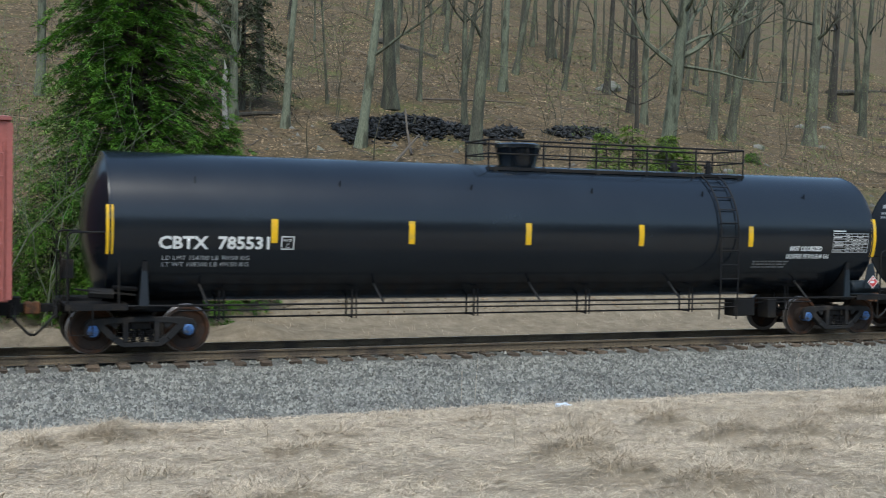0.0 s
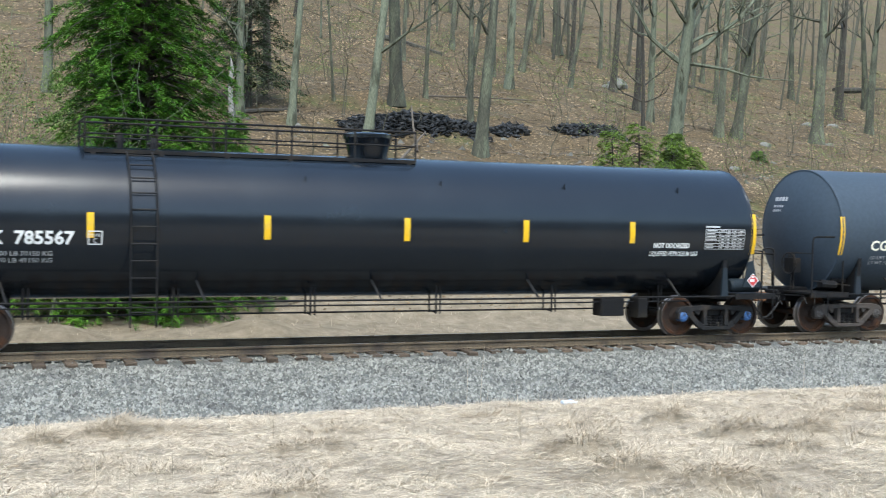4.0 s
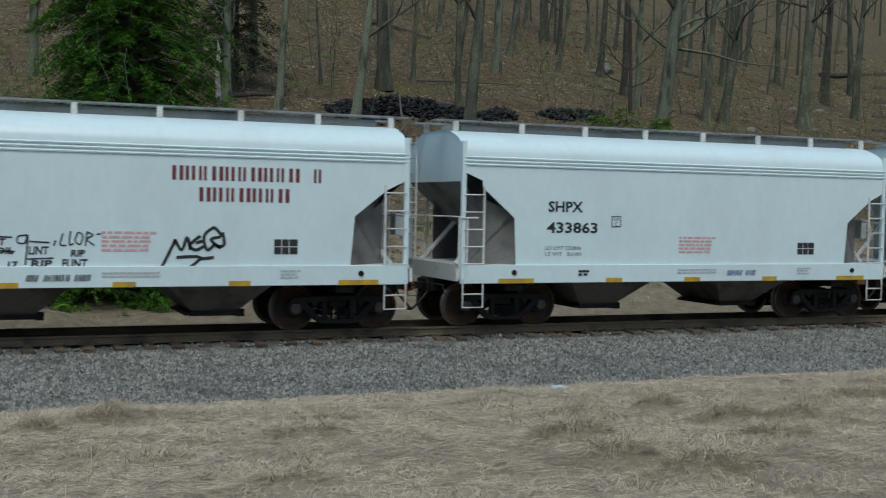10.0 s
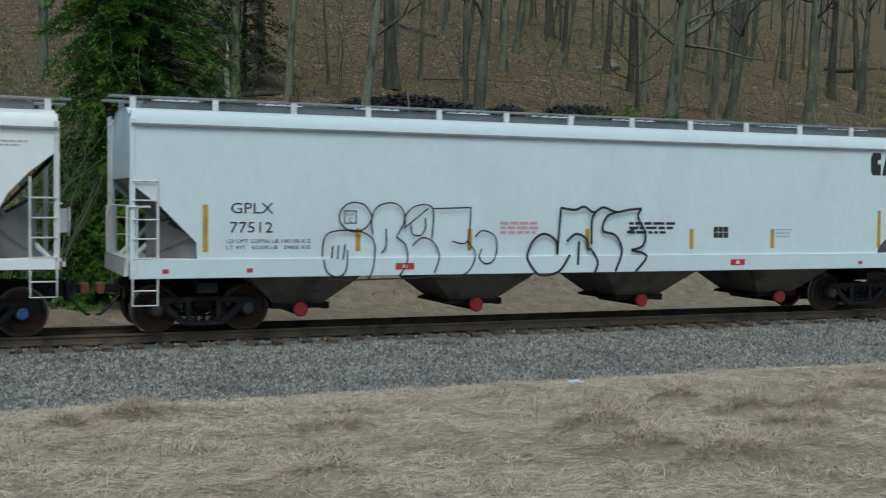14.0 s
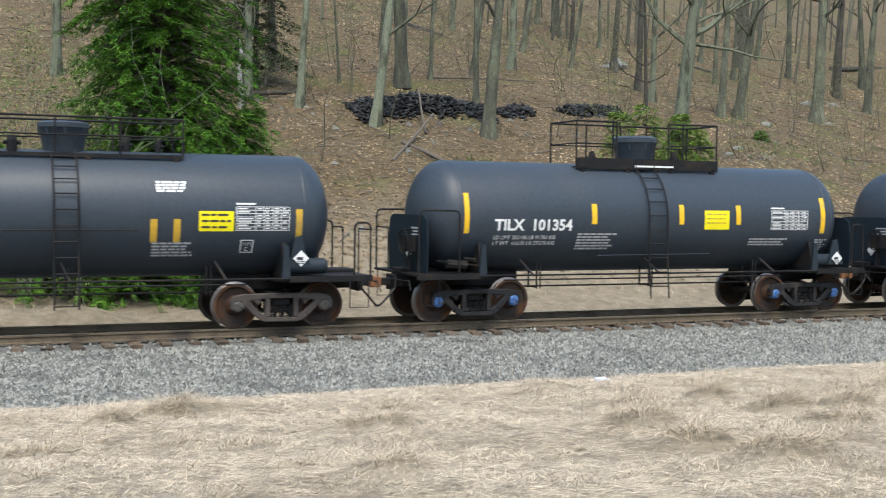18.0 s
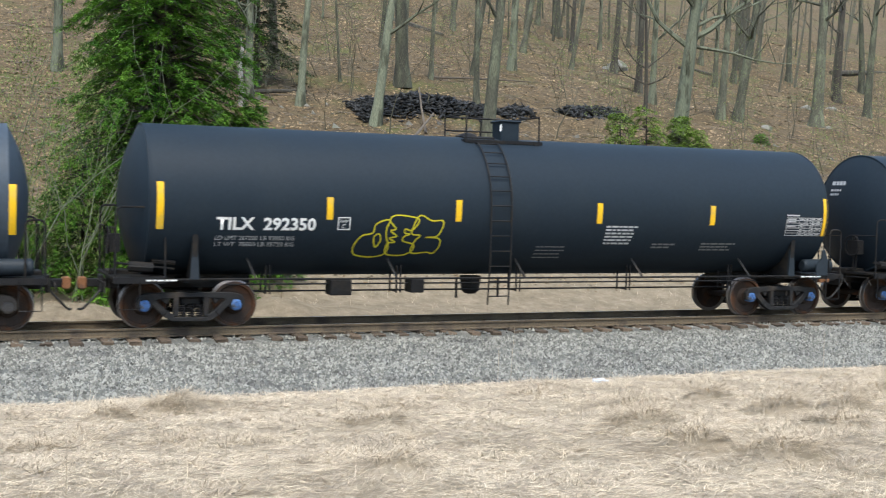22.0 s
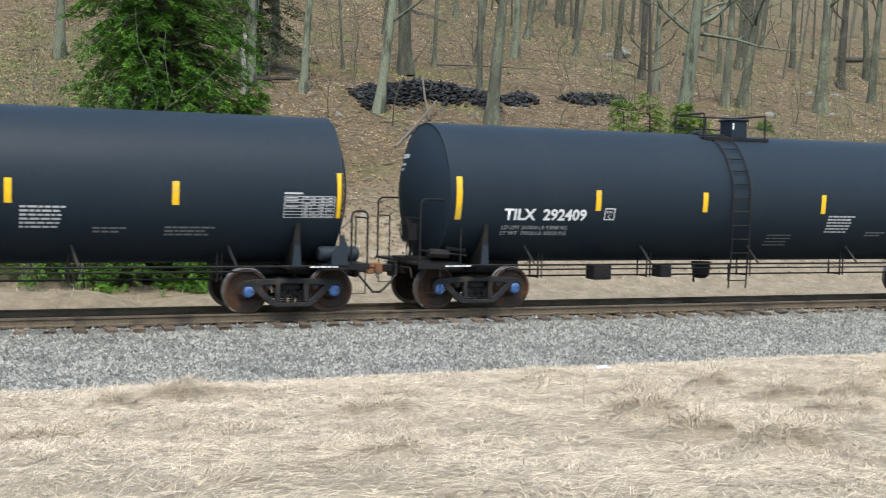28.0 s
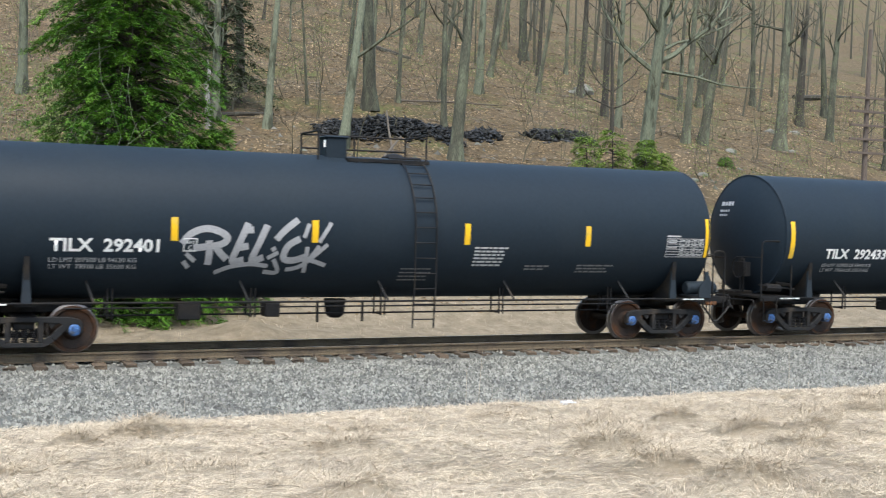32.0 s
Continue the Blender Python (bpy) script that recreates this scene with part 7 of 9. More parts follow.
for axle, coat, xs, mark, lx, lw, ld, lt in ((210.94, GREY_TANK, (-0.35, 2.75, 5.04, 6.62, 9.1), "TILX  101354", -4.09, 1.89, "LD LMT 202100 LB 91700 KG", "LT WT  60600 LB 27500 KG"), (223.85, GREY_TANK, (-0.3, 2.52, 4.97, 6.79, 9.12), "TILX  101372", -4.16, 1.86, "LD LMT 202400 LB 91800 KG", "LT WT  60600 LB 27500 KG")):
    car, side = short_tank(axle, 8.80, "black short tank car with a caged walkway and yellow notice", mark, coat, xs, ld, lt, 2.35, lx, lw, shield=True)
    platform(car, -1.8, 2.0, 1.24, 2.26, True, 0.95, plate=0.22, rail_h=1.05, gap=(-0.75, 0.65))
    dome(car, 0.1, 0.5, 3.45, 0.72, coat, "manway")
    ladder(car, -0.02, [(-0.68, 3.55)] + arc_pts(1.24, 2.26, 58, 0, 0.07) + [(-1.32, 1.4), (-1.42, 0.45)], 0.24, 0.32)
    patch(car, -0.3, 0.75, 3.43, 3.47, Side(-0.69), WHITE_MARK, 0.004, "step_edge", "white step edge")
    valves(car, [(1.2, 0.0, 0.35, 0.09), (-1.1, -0.1, 0.3, 0.08)], 3.5)
    patch(car, 1.27, 1.96, 2.01, 2.45, side, BRIGHT_YELLOW, name="notice_panel", label="bright yellow notice panel")
    bars(car, 1.33, 1.9, 2.38, 3, 0.1, 0.03, side, OLD_YELLOW, lift=0.009, seed=111)
    data_box(car, 3.17, 4.24, 2.01, 2.46, side, 12, WHITE_MARK)
    bars(car, -2.05, -1.05, 1.92, 6, 0.065, 0.036, side, GREY_MARK, seed=112)
    bars(car, 2.6, 3.7, 1.80, 3, 0.065, 0.036, side, GREY_MARK, seed=113)
    bars(car, 4.55, 4.9, 1.78, 5, 0.06, 0.035, side, GREY_MARK, seed=114)
    placard(car, 5.05, 1.32, -1.36, red=False)
    bm = bmesh.new()
    tube(bm, [(-1.5, -1.10, 1.42), (1.5, -1.10, 1.44)], 0.016, 5)
    for x in (-1.4, 1.4):
        tube(bm, [(x, -1.10, 1.42), (x, -0.92, 1.45)], 0.014, 4)
    part("grab_rail", bm, DULL_BLACK, car)
    on_line(car, axle + AXLE_HALF + 4.40)

car, side = tank_car("tank_car", "slate-grey short fat tank car with a domed hatch cover", 0, dist=8.76, rim=5.24, R=1.46, zc=2.43, head=0.42, paint=SLATE_TANK, coupled=12.9, look_of=dict(hangers=3, drops=3), gear_kind="brown", cap="grey", strips=strip_rows((-0.67, 1.18, 2.75, 5.18, 7.24, 9.70), 2.27, 0.46, 0.225, 8.76))
platform(car, -1.15, 0.65, 1.46, 2.43, True, 1.3, rail_h=0.55)
bm = bmesh.new()
revolve(bm, [(3.75, 0.5), (3.8, 0.54), (4.15, 0.54), (4.24, 0.50), (4.32, 0.36), (4.36, 0.1)], 28, "z", (-0.6, 0, 0))
part("hatch_dome", bm, SLATE_TANK, car, smooth=True)
ladder(car, -0.6, [(-0.66, 3.75)] + arc_pts(1.46, 2.43, 60, 0, 0.07) + [(-1.53, 1.4), (-1.5, 0.5)], 0.22, 0.32)
letters(car, "GATX 4487", -4.07, 2.02, 0.235, side, WHITE_MARK, 1.77, bold=0.008, name="reporting_mark")
weights(car, side, -4.09, 1.85, "LD LMT 201100 LB 91200 KG", "LT WT  61900 LB 28100 KG", width=1.55)
bars(car, 1.05, 1.90, 2.37, 11, 0.068, 0.036, side, GREY_MARK, seed=121)
letters(car, "FRA AIP", 3.56, 2.06, 0.1, side, WHITE_MARK, 0.53)
data_box(car, 4.21, 5.05, 1.86, 2.32, side, 13)
bars(car, 2.85, 3.5, 1.82, 2, 0.07, 0.035, side, FAINT_MARK, seed=122)
patch(car, 0.33, 0.80, 1.22, 1.36, side, OLD_YELLOW, name="notice_panel", label="faded yellow label")
patch(car, -4.8, -4.68, 1.68, 1.76, side, RED_MARK, name="notice_panel", label="small red label")
on_line(car, 236.73 + AXLE_HALF + 4.38)


def long_tank(axle, mark, ld="", lt="", dist=14.22, rim=7.98, manway=False, paint=BLACK, house=0.0, ladder_at=-0.72, deck=(-1.2, 0.68), cage=(-1.15, 0.62)):
    """The long black general-service tank cars at the rear of the train."""
    xs = (-0.69, 2.64, 5.44, 8.82, 11.80, 15.05) if not manway else (-0.57, 2.5, 5.67, 8.64, 11.64, 14.39)
    car, side = tank_car("tank_car", "black long tank car with white lettering and yellow strips", 0, dist=dist, rim=rim, R=1.52, zc=2.50, head=0.42, paint=paint, coupled=18.3, look_of=dict(hangers=5, drops=5), gear_kind="grey", cap="blue", strips=strip_rows(xs, 2.40, 0.45, 0.225, dist))
    if manway:
        platform(car, -0.95, 1.82, 1.52, 2.50, True, 0.9, rail_h=0.6, step_material=GALV)
        dome(car, -0.18, 0.44, 3.94, 0.52, paint, "manway")
        ladder(car, 0.85, [(-0.68, 3.85)] + arc_pts(1.52, 2.50, 60, 0, 0.07) + [(-1.59, 1.4), (-1.5, 0.5)], 0.24, 0.32)
        valves(car, [(0.6, -0.2, 0.5, 0.1), (1.0, 0.1, 0.35, 0.08)], 3.9)
    else:
        platform(car, deck[0], deck[1], 1.52, 2.50, False)
        bm = bmesh.new()
        box(bm, house - 0.24, house + 0.22, -0.45, 0.05, 3.92, 4.40)
        box(bm, house - 0.28, house + 0.26, -0.49, 0.09, 4.36, 4.42)
        part("valve_housing", bm, paint, car, bevel=0.04)
        bm = bmesh.new()
        tube(bm, [(ladder_at - 0.38, -0.3, 3.98), (ladder_at + 0.37, -0.3, 3.98)], 0.06, 7)
        part("vent_pipe", bm, STEEL_BLACK, car, smooth=True)
        bm = bmesh.new()
        revolve(bm, [(3.9, 0.16), (3.98, 0.17), (4.0, 0.22), (4.04, 0.22), (4.08, 0.18), (4.12, 0.06)], 16, "z", (ladder_at - 0.18, -0.1, 0))
        part("hatch_cover", bm, STEEL_BLACK, car, smooth=True)
        bm = bmesh.new()
        tube(bm, [(ladder_at - 0.28, 0.3, 4.0), (ladder_at + 0.32, 0.3, 4.0)], 0.08, 7)
        part("eduction_pipe", bm, STEEL_BLACK, car, smooth=True)
        for x, y in ((cage[0], 0.6), ((cage[0] + cage[1]) / 2, 0.6), (cage[1], 0.6), (cage[1], -0.6), (cage[0], -0.6)):
            bm = bmesh.new()
            tube(bm, [(x, y, 3.85), (x, y, 4.5)], 0.022, 5)
            part("handrail_post", bm, STEEL_BLACK, car)
        for x in cage:
            bm = bmesh.new()
            tube(bm, [(x, -0.6, 4.5), (x, 0.6, 4.5)], 0.022, 5)
            part("end_rail", bm, STEEL_BLACK, car)
        for z in (4.5, 4.2):
            bm = bmesh.new()
            tube(bm, [(cage[0], 0.6, z), (cage[1], 0.6, z)], 0.02, 5)
            part("handrail", bm, STEEL_BLACK, car)
        patch(car, house - 0.37, house - 0.33, 4.15, 4.30, Side(-0.66), WHITE_MARK, 0.0, "tag", "small white tag")
        ladder(car, ladder_at, [(-0.68, 3.85)] + arc_pts(1.52, 2.50, 60, 0, 0.07) + [(-1.59, 1.4), (-1.5, 0.42)], 0.24, 0.32)
        bm = bmesh.new()
        revolve(bm, [(0.55, 0.12), (0.62, 0.2), (0.95, 0.24)], 14, "z", (-0.75, -0.1, 0))
        part("bottom_outlet", bm, STEEL_BLACK, car, smooth=True)
        for x in (-1.3, -0.3):
            bm = bmesh.new()
            tube(bm, [(x, -0.6, 0.95), (x, -0.6, 0.5)], 0.03, 5)
            part("skid_post", bm, STEEL_BLACK, car)
    lx = -6.73 if not manway else -6.52
    if mark:
        letters(car, mark, lx, 1.96, 0.235, side, WHITE_MARK, 1.99, bold=0.010, name="reporting_mark")
    else:
        letters(car, "TILX", lx, 1.96, 0.235, side, WHITE_MARK, 0.72, bold=0.012, name="reporting_mark")
        bars(car, lx + 0.85, lx + 1.99, 2.195, 1, 0.3, 0.235, side, WHITE_MARK, "number_stencil")
    weights(car, side, lx, 1.75, ld or "LD LMT 207200 LB 93850 KG", lt or "LT WT  78800 LB 35720 KG", width=1.58)
    plate_c(car, -4.16, 2.10, side)
    data_box(car, rim - 1.18, rim - 0.15, 1.96, 2.38, side, 15)
    bars(car, 1.91, 2.71, 2.13, 6, 0.075, 0.038, side, GREY_MARK, seed=131)
    bars(car, 0.28, 1.0, 1.66, 4, 0.08, 0.025, side, FAINT_MARK, seed=132)
    bars(car, 3.2, 3.8, 1.74, 2, 0.07, 0.035, side, FAINT_MARK, seed=133)
    bars(car, 4.52, 5.47, 1.76, 3, 0.07, 0.036, side, FAINT_MARK, seed=134)
    bm = bmesh.new()
    box(bm, -4.3, -3.85, -1.1, -0.7, 0.62, 0.95)
    part("brake_reservoir", bm, STEEL_BLACK, car, bevel=0.02)
    bm = bmesh.new()
    box(bm, -2.55, -2.25, -1.1, -0.7, 0.66, 0.95)
    part("brake_valve", bm, STEEL_BLACK, car, bevel=0.02)
    bm = bmesh.new()
    x = rim + 0.06
    prism(bm, [(x - 0.22, zt(0.0)), (x + 0.12, zt(0.0)), (x + 0.1, zt(0.42)), (x + 0.02, zt(0.62)), (x - 0.05, zt(0.6)), (x - 0.06, zt(0.42)), (x - 0.22, zt(0.25))], -1.40, -1.36)
    part("placard_bracket", bm, DULL_BLACK, car)
    for xe in (-rim + 0.2, rim - 0.35):
        bars(car, xe - 0.25, xe + 0.35, 0.985, 1, 0.05, 0.03, Side(-1.375), WHITE_MARK, "step_label", seed=141)
    return on_line(car, axle + AXLE_HALF + dist / 2), side


def zt(h):
    return 1.0 + h


BUBBLE_FIRST = [(0.02, 0.07), (0.00, 0.29), (0.07, 0.50), (0.19, 0.57), (0.21, 0.76), (0.30, 0.86), (0.37, 0.86), (0.34, 0.67), (0.35, 0.48), (0.39, 0.29), (0.37, 0.07), (0.21, 0.00)]
BUBBLE_HOLE = [(0.21, 0.48), (0.26, 0.55), (0.29, 0.40), (0.25, 0.24), (0.22, 0.33)]
BUBBLE_SECOND = [(0.37, 0.86), (0.43, 0.98), (0.60, 0.96), (0.71, 0.88), (0.64, 0.64), (0.56, 0.67), (0.56, 0.57), (0.62, 0.55), (0.55, 0.48), (0.56, 0.38), (0.68, 0.31), (0.69, 0.17), (0.60, 0.05), (0.43, 0.05), (0.37, 0.14), (0.38, 0.33), (0.46, 0.36), (0.39, 0.45), (0.47, 0.50), (0.39, 0.62), (0.45, 0.67)]
BUBBLE_THIRD = [(0.68, 0.90), (0.74, 0.99), (0.86, 0.87), (0.98, 0.88), (1.00, 0.76), (0.95, 0.52), (0.86, 0.48), (0.82, 0.48), (0.97, 0.45), (1.00, 0.29), (0.95, 0.10), (0.86, 0.12), (0.73, 0.09), (0.67, 0.14), (0.69, 0.38), (0.74, 0.52), (0.64, 0.57)]
BUBBLE = [BUBBLE_FIRST, BUBBLE_HOLE, BUBBLE_SECOND, BUBBLE_THIRD]

car, side = long_tank(249.73, "TILX  292350")
strokes(car, BUBBLE, -3.88, -2.00, 1.41, 2.30, 0.03, side, OCHRE_PAINT, label="yellow outline bubble graffiti", closed=True)
car, side = long_tank(268.03, "TILX  292489", "LD LMT 207000 LB 93890 KG", "LT WT  78900 LB 35790 KG")
strokes(car, BUBBLE, -3.9, -1.98, 1.37, 2.17, 0.06, side, OCHRE_PAINT, label="bold yellow bubble graffiti", closed=True)
for i, word in enumerate(("LIVIN", "THE", "DREAM!")):
    letters(car, word, -1.93 + 0.08 * i, 1.88 - 0.2 * i, 0.15, side, OCHRE_PAINT, (0.42, 0.3, 0.62)[i], lift=0.008, name="sprayed_word", label="thin yellow sprayed words", slant=0.25)
car, side = long_tank(286.34, "TILX  292357", "LD LMT 207300 LB 94000 KG", "LT WT  78700 LB 35700 KG")
car, side = long_tank(304.79, "")
blob(car, [(-0.04, 0.05), (-0.05, 0.4), (0.12, 0.75), (0.3, 1.05), (0.6, 1.12), (0.85, 1.1), (1.06, 1.05), (1.02, 0.6), (0.98, 0.1), (0.7, -0.08), (0.3, -0.08)], -3.94, -2.15, 1.40, 2.18, side, RED_MARK, label="red spray surround", lift=0.004)
for line in (BUBBLE_FIRST, BUBBLE_SECOND, BUBBLE_THIRD):
    blob(car, line, -3.94, -2.15, 1.42, 2.16, side, PALE_BLUE_PAINT, label="pale blue graffiti fill", lift=0.006)
blob(car, BUBBLE_HOLE, -3.94, -2.15, 1.42, 2.16, side, RED_MARK, label="red spray inside the first letter", lift=0.008)
strokes(car, BUBBLE, -3.94, -2.15, 1.41, 2.17, 0.02, side, RED_MARK, "spray_outline", "red graffiti outline", lift=0.010, closed=True)
car, side = long_tank(323.12, "TILX  292409", "LD LMT 207000 LB 93890 KG", "LT WT  79000 LB 35830 KG")
car, side = long_tank(341.49, "TILX  282651", "LD LMT 202300 LB 91750 KG", "LT WT  83700 LB 37950 KG", 13.79, 7.62, True)
car, side = long_tank(359.5, "TILX  292401", "LD LMT 207500 LB 94120 KG", "LT WT  78500 LB 35600 KG", house=-0.88, ladder_at=0.72, deck=(-0.7, 1.15), cage=(-1.35, 1.1))
RELIC_BROAD = [[(-4.32, 2.12), (-4.15, 2.32), (-3.84, 2.42), (-3.53, 2.33), (-3.45, 2.21), (-3.62, 2.10), (-4.10, 2.04)], [(-3.80, 2.19), (-3.78, 1.95), (-3.79, 1.71)], [(-3.68, 2.09), (-3.55, 1.93), (-3.43, 1.82)], [(-3.04, 2.54), (-3.15, 2.28), (-3.26, 2.00), (-3.31, 1.78), (-3.09, 1.82)], [(-3.28, 2.04), (-3.02, 2.09)], [(-3.09, 2.40), (-2.93, 2.41)], [(-2.66, 2.51), (-2.80, 2.17), (-2.93, 1.80), (-2.70, 1.87)], [(-2.03, 2.63), (-2.29, 2.42), (-2.47, 2.22)], [(-1.98, 2.25), (-2.22, 2.10), (-2.29, 1.86), (-2.09, 1.81), (-1.80, 1.90)]]
RELIC_FINE = [[(-4.23, 1.93), (-4.05, 1.78)], [(-4.27, 1.78), (-4.16, 1.65)], [(-3.64, 1.55), (-3.35, 1.67), (-2.95, 1.73), (-2.59, 1.69)], [(-2.47, 2.06), (-2.55, 2.01)], [(-2.62, 1.85), (-2.41, 1.97)], [(-2.49, 1.83), (-2.37, 1.57), (-2.66, 1.58)], [(-1.80, 2.55), (-1.90, 2.27)], [(-1.34, 2.58), (-1.58, 2.18)], [(-1.82, 2.09), (-1.82, 1.56)], [(-2.21, 1.62), (-1.89, 1.71), (-1.40, 2.14)], [(-1.98, 1.83), (-1.71, 1.81), (-1.39, 1.71)], [(-1.57, 2.11), (-1.76, 1.83)]]
for i, line in enumerate(RELIC_BROAD):
    drawn(car, [line], 0.135, side, SILVER_PAINT, label="silver brush-like graffiti", lift=0.006 + 0.0008 * i)
for i, line in enumerate(RELIC_FINE):
    drawn(car, [line], 0.085, side, SILVER_PAINT, label="silver brush-like graffiti", lift=0.014 + 0.0006 * i)
car, side = long_tank(377.78, "TILX  292433", "LD LMT 207000 LB 93890 KG", "LT WT  79000 LB 35830 KG")


# ---- the wood on the hill ----
BARKS = {"pale": BARK_PALE, "grey": BARK, "dark": BARK_DARK}


def limb(bm, start, direction, length, r, rng, depth, droop=0.0, n=5, twig=None):
    """A tapering, wandering limb that forks into smaller ones."""
    p, d = Vector(start), Vector(direction).normalized()
    pts, rs = [p.copy()], [r]
    steps = 5
    for i in range(steps):
        d = (d + Vector((rng.uniform(-1, 1), rng.uniform(-1, 1), rng.uniform(-0.6, 0.9) - droop)) * 0.34).normalized()
        p = p + d * (length / steps)
        pts.append(p.copy())
        rs.append(max(0.006, r * (1 - 0.82 * (i + 1) / steps)))
        if depth > 0 and i >= 1:
            for _ in range(rng.choice((1, 1, 2))):
                side = Vector((rng.uniform(-1, 1), rng.uniform(-1, 1), rng.uniform(-0.3, 0.8)))
                target = twig if (twig is not None and depth == 1) else bm
                limb(target, p, d * 0.7 + side, length * rng.uniform(0.35, 0.6), rs[-1] * 0.6, rng, depth - 1, droop, 3 if depth == 1 else 4, twig)
    tube(bm, pts, rs, n, False)


def tree(x, y, lean, r, bark, seed, height=None, limbs=None, first=0.38, crown=True):
    rng = random.Random(seed)
    if not limbs and seed % 3:
        first = 0.17 + 0.05 * (seed % 4)
    z0 = gz(x, y) - 0.15
    h = height or rng.uniform(14, 19)
    pale = {"pale": "pale grey lichen-spotted", "grey": "grey-brown", "dark": "dark-barked"}[bark]
    t = thing("bare_tree", pale + " leafless tree standing in leaf litter", "tree", "leafless trees on the hillside", at=(x, y, z0))
    bm = bmesh.new()
    pts, rs, n = [], [], 14
    wx, wy = rng.uniform(0, 6), rng.uniform(0, 6)
    for i in range(n + 1):
        u = i / n
        z = h * u
        pts.append(Vector((lean * z + 0.10 * math.sin(wx + 4 * u) - 0.10 * math.sin(wx), 0.12 * math.sin(wy + 3 * u) - 0.12 * math.sin(wy), z)))
        rs.append(r * ((1.0 + 0.5 * math.exp(-z / 0.35)) * (1 - 0.8 * u)))
    tube(bm, pts, rs, 10)
    part("trunk", bm, BARKS[bark], t, smooth=True)
    small = bmesh.new()
    if limbs:
        for at, way, length, k in limbs:
            i = min(n - 1, int(at / h * n))
            big = bmesh.new()
            limb(big, pts[i] + (pts[i + 1] - pts[i]) * (at / h * n - i), way, length, r * k, rng, 2, twig=small)
            part("limb", big, BARKS[bark], t)
    for k in range(rng.randint(6, 9) if crown else 3):
        u = rng.uniform(first, 0.97)
        i = min(n - 1, int(u * n))
        a = rng.uniform(0, math.tau)
        big = bmesh.new()
        limb(big, pts[i], (math.cos(a), math.sin(a), rng.uniform(0.2, 0.9)), h * rng.uniform(0.12, 0.26) * (1.2 - u * 0.6), rs[i] * 0.5, rng, 2, twig=small)
        part("limb", big, BARKS[bark], t)
    for k in range(rng.randint(4, 9)):
        u = rng.uniform(0.1, 0.55)
        i = min(n - 1, int(u * n))
        a = rng.uniform(0, math.tau)
        limb(small, pts[i], (math.cos(a), math.sin(a), rng.uniform(-0.2, 0.5)), rng.uniform(0.6, 2.4), 0.018, rng, 1)
    tw = part("fine_branching", small, TWIG, t)
    tw["kind"] = "stuff"
    return t


TREES = [(11.3, 26.9, 0.03, 0.20, "pale"), (14.6, 35.5, -0.03, 0.24, "dark"), (13.5, 26.4, 0.07, 0.18, "pale"), (17.4, 33.0, -0.05, 0.07, "grey"),
         (16.0, 23.4, 0.10, 0.22, "pale"), (20.6, 32.5, -0.02, 0.36, "grey"), (22.6, 33.6, 0.02, 0.12, "grey"), (23.2, 28.9, 0.01, 0.16, "grey"), (20.8, 22.3, 0.07, 0.29, "grey"),
         (27.1, 38.3, 0.16, 0.17, "grey"), (32.0, 43.2, 0.06, 0.26, "pale"), (38.6, 55.1, 0.20, 0.22, "grey"), (50.2, 71.5, -0.03, 0.43, "grey"), (41.2, 52.2, 0.15, 0.17, "grey"),
         (44.7, 52.0, 0.06, 0.26, "dark"), (40.6, 41.9, 0.04, 0.23, "dark"), (38.7, 37.2, 0.03, 0.21, "pale"), (41.5, 34.1, 0.05, 0.24, "grey"), (42.7, 34.1, 0.18, 0.30, "grey"),
         (73.0, 66.9, 0.0, 0.29, "grey"), (52.3, 38.4, 0.07, 0.42, "grey"), (72.7, 59.8, 0.03, 0.38, "dark"), (64.5, 47.0, 0.05, 0.34, "grey"), (83.4, 68.4, -0.08, 0.37, "grey"),
         (36.4, 63.5, 0.07, 0.21, "grey"), (51.1, 65.2, 0.03, 0.18, "grey"), (49.5, 74.1, 0.09, 0.22, "grey"), (63.0, 67.1, 0.07, 0.22, "grey"), (78.3, 78.6, 0.10, 0.25, "grey"),
         (7.0, 34.0, 0.05, 0.2, "grey"), (3.5, 30.0, 0.02, 0.22, "pale"), (9.5, 45.0, 0.04, 0.25, "grey"), (58.0, 34.5, 0.08, 0.3, "grey"), (66.0, 40.0, 0.06, 0.3, "pale"),
         (28.0, 52.0, 0.05, 0.16, "grey"), (24.5, 47.0, 0.08, 0.15, "grey"), (45.5, 60.0, 0.05, 0.2, "dark"), (56.0, 55.0, 0.07, 0.22, "grey"), (34.0, 50.0, 0.04, 0.14, "grey"), (60.0, 58.0, 0.06, 0.24, "grey")]
for i, (x, y, lean, r, bark) in enumerate(TREES):
    tree(x, y, lean, r, bark, 100 + i)
# thinner trees between them, higher up the slope
pick = random.Random(404)
placed = [(x, y) for x, y, *_ in TREES]
while len(placed) < len(TREES) + 5:
    d, a = pick.uniform(58, 104), radians(pick.uniform(2, 45))
    x, y = d * math.sin(a), -23.5 + d * math.cos(a)
    if y > 28 and all((x - p) ** 2 + (y - q) ** 2 > 9 for p, q in placed):
        placed.append((x, y))
        tree(x, y, pick.uniform(-0.03, 0.12), pick.uniform(0.07, 0.17), pick.choice(("grey", "grey", "dark", "pale")), 900 + len(placed), pick.uniform(9, 15))
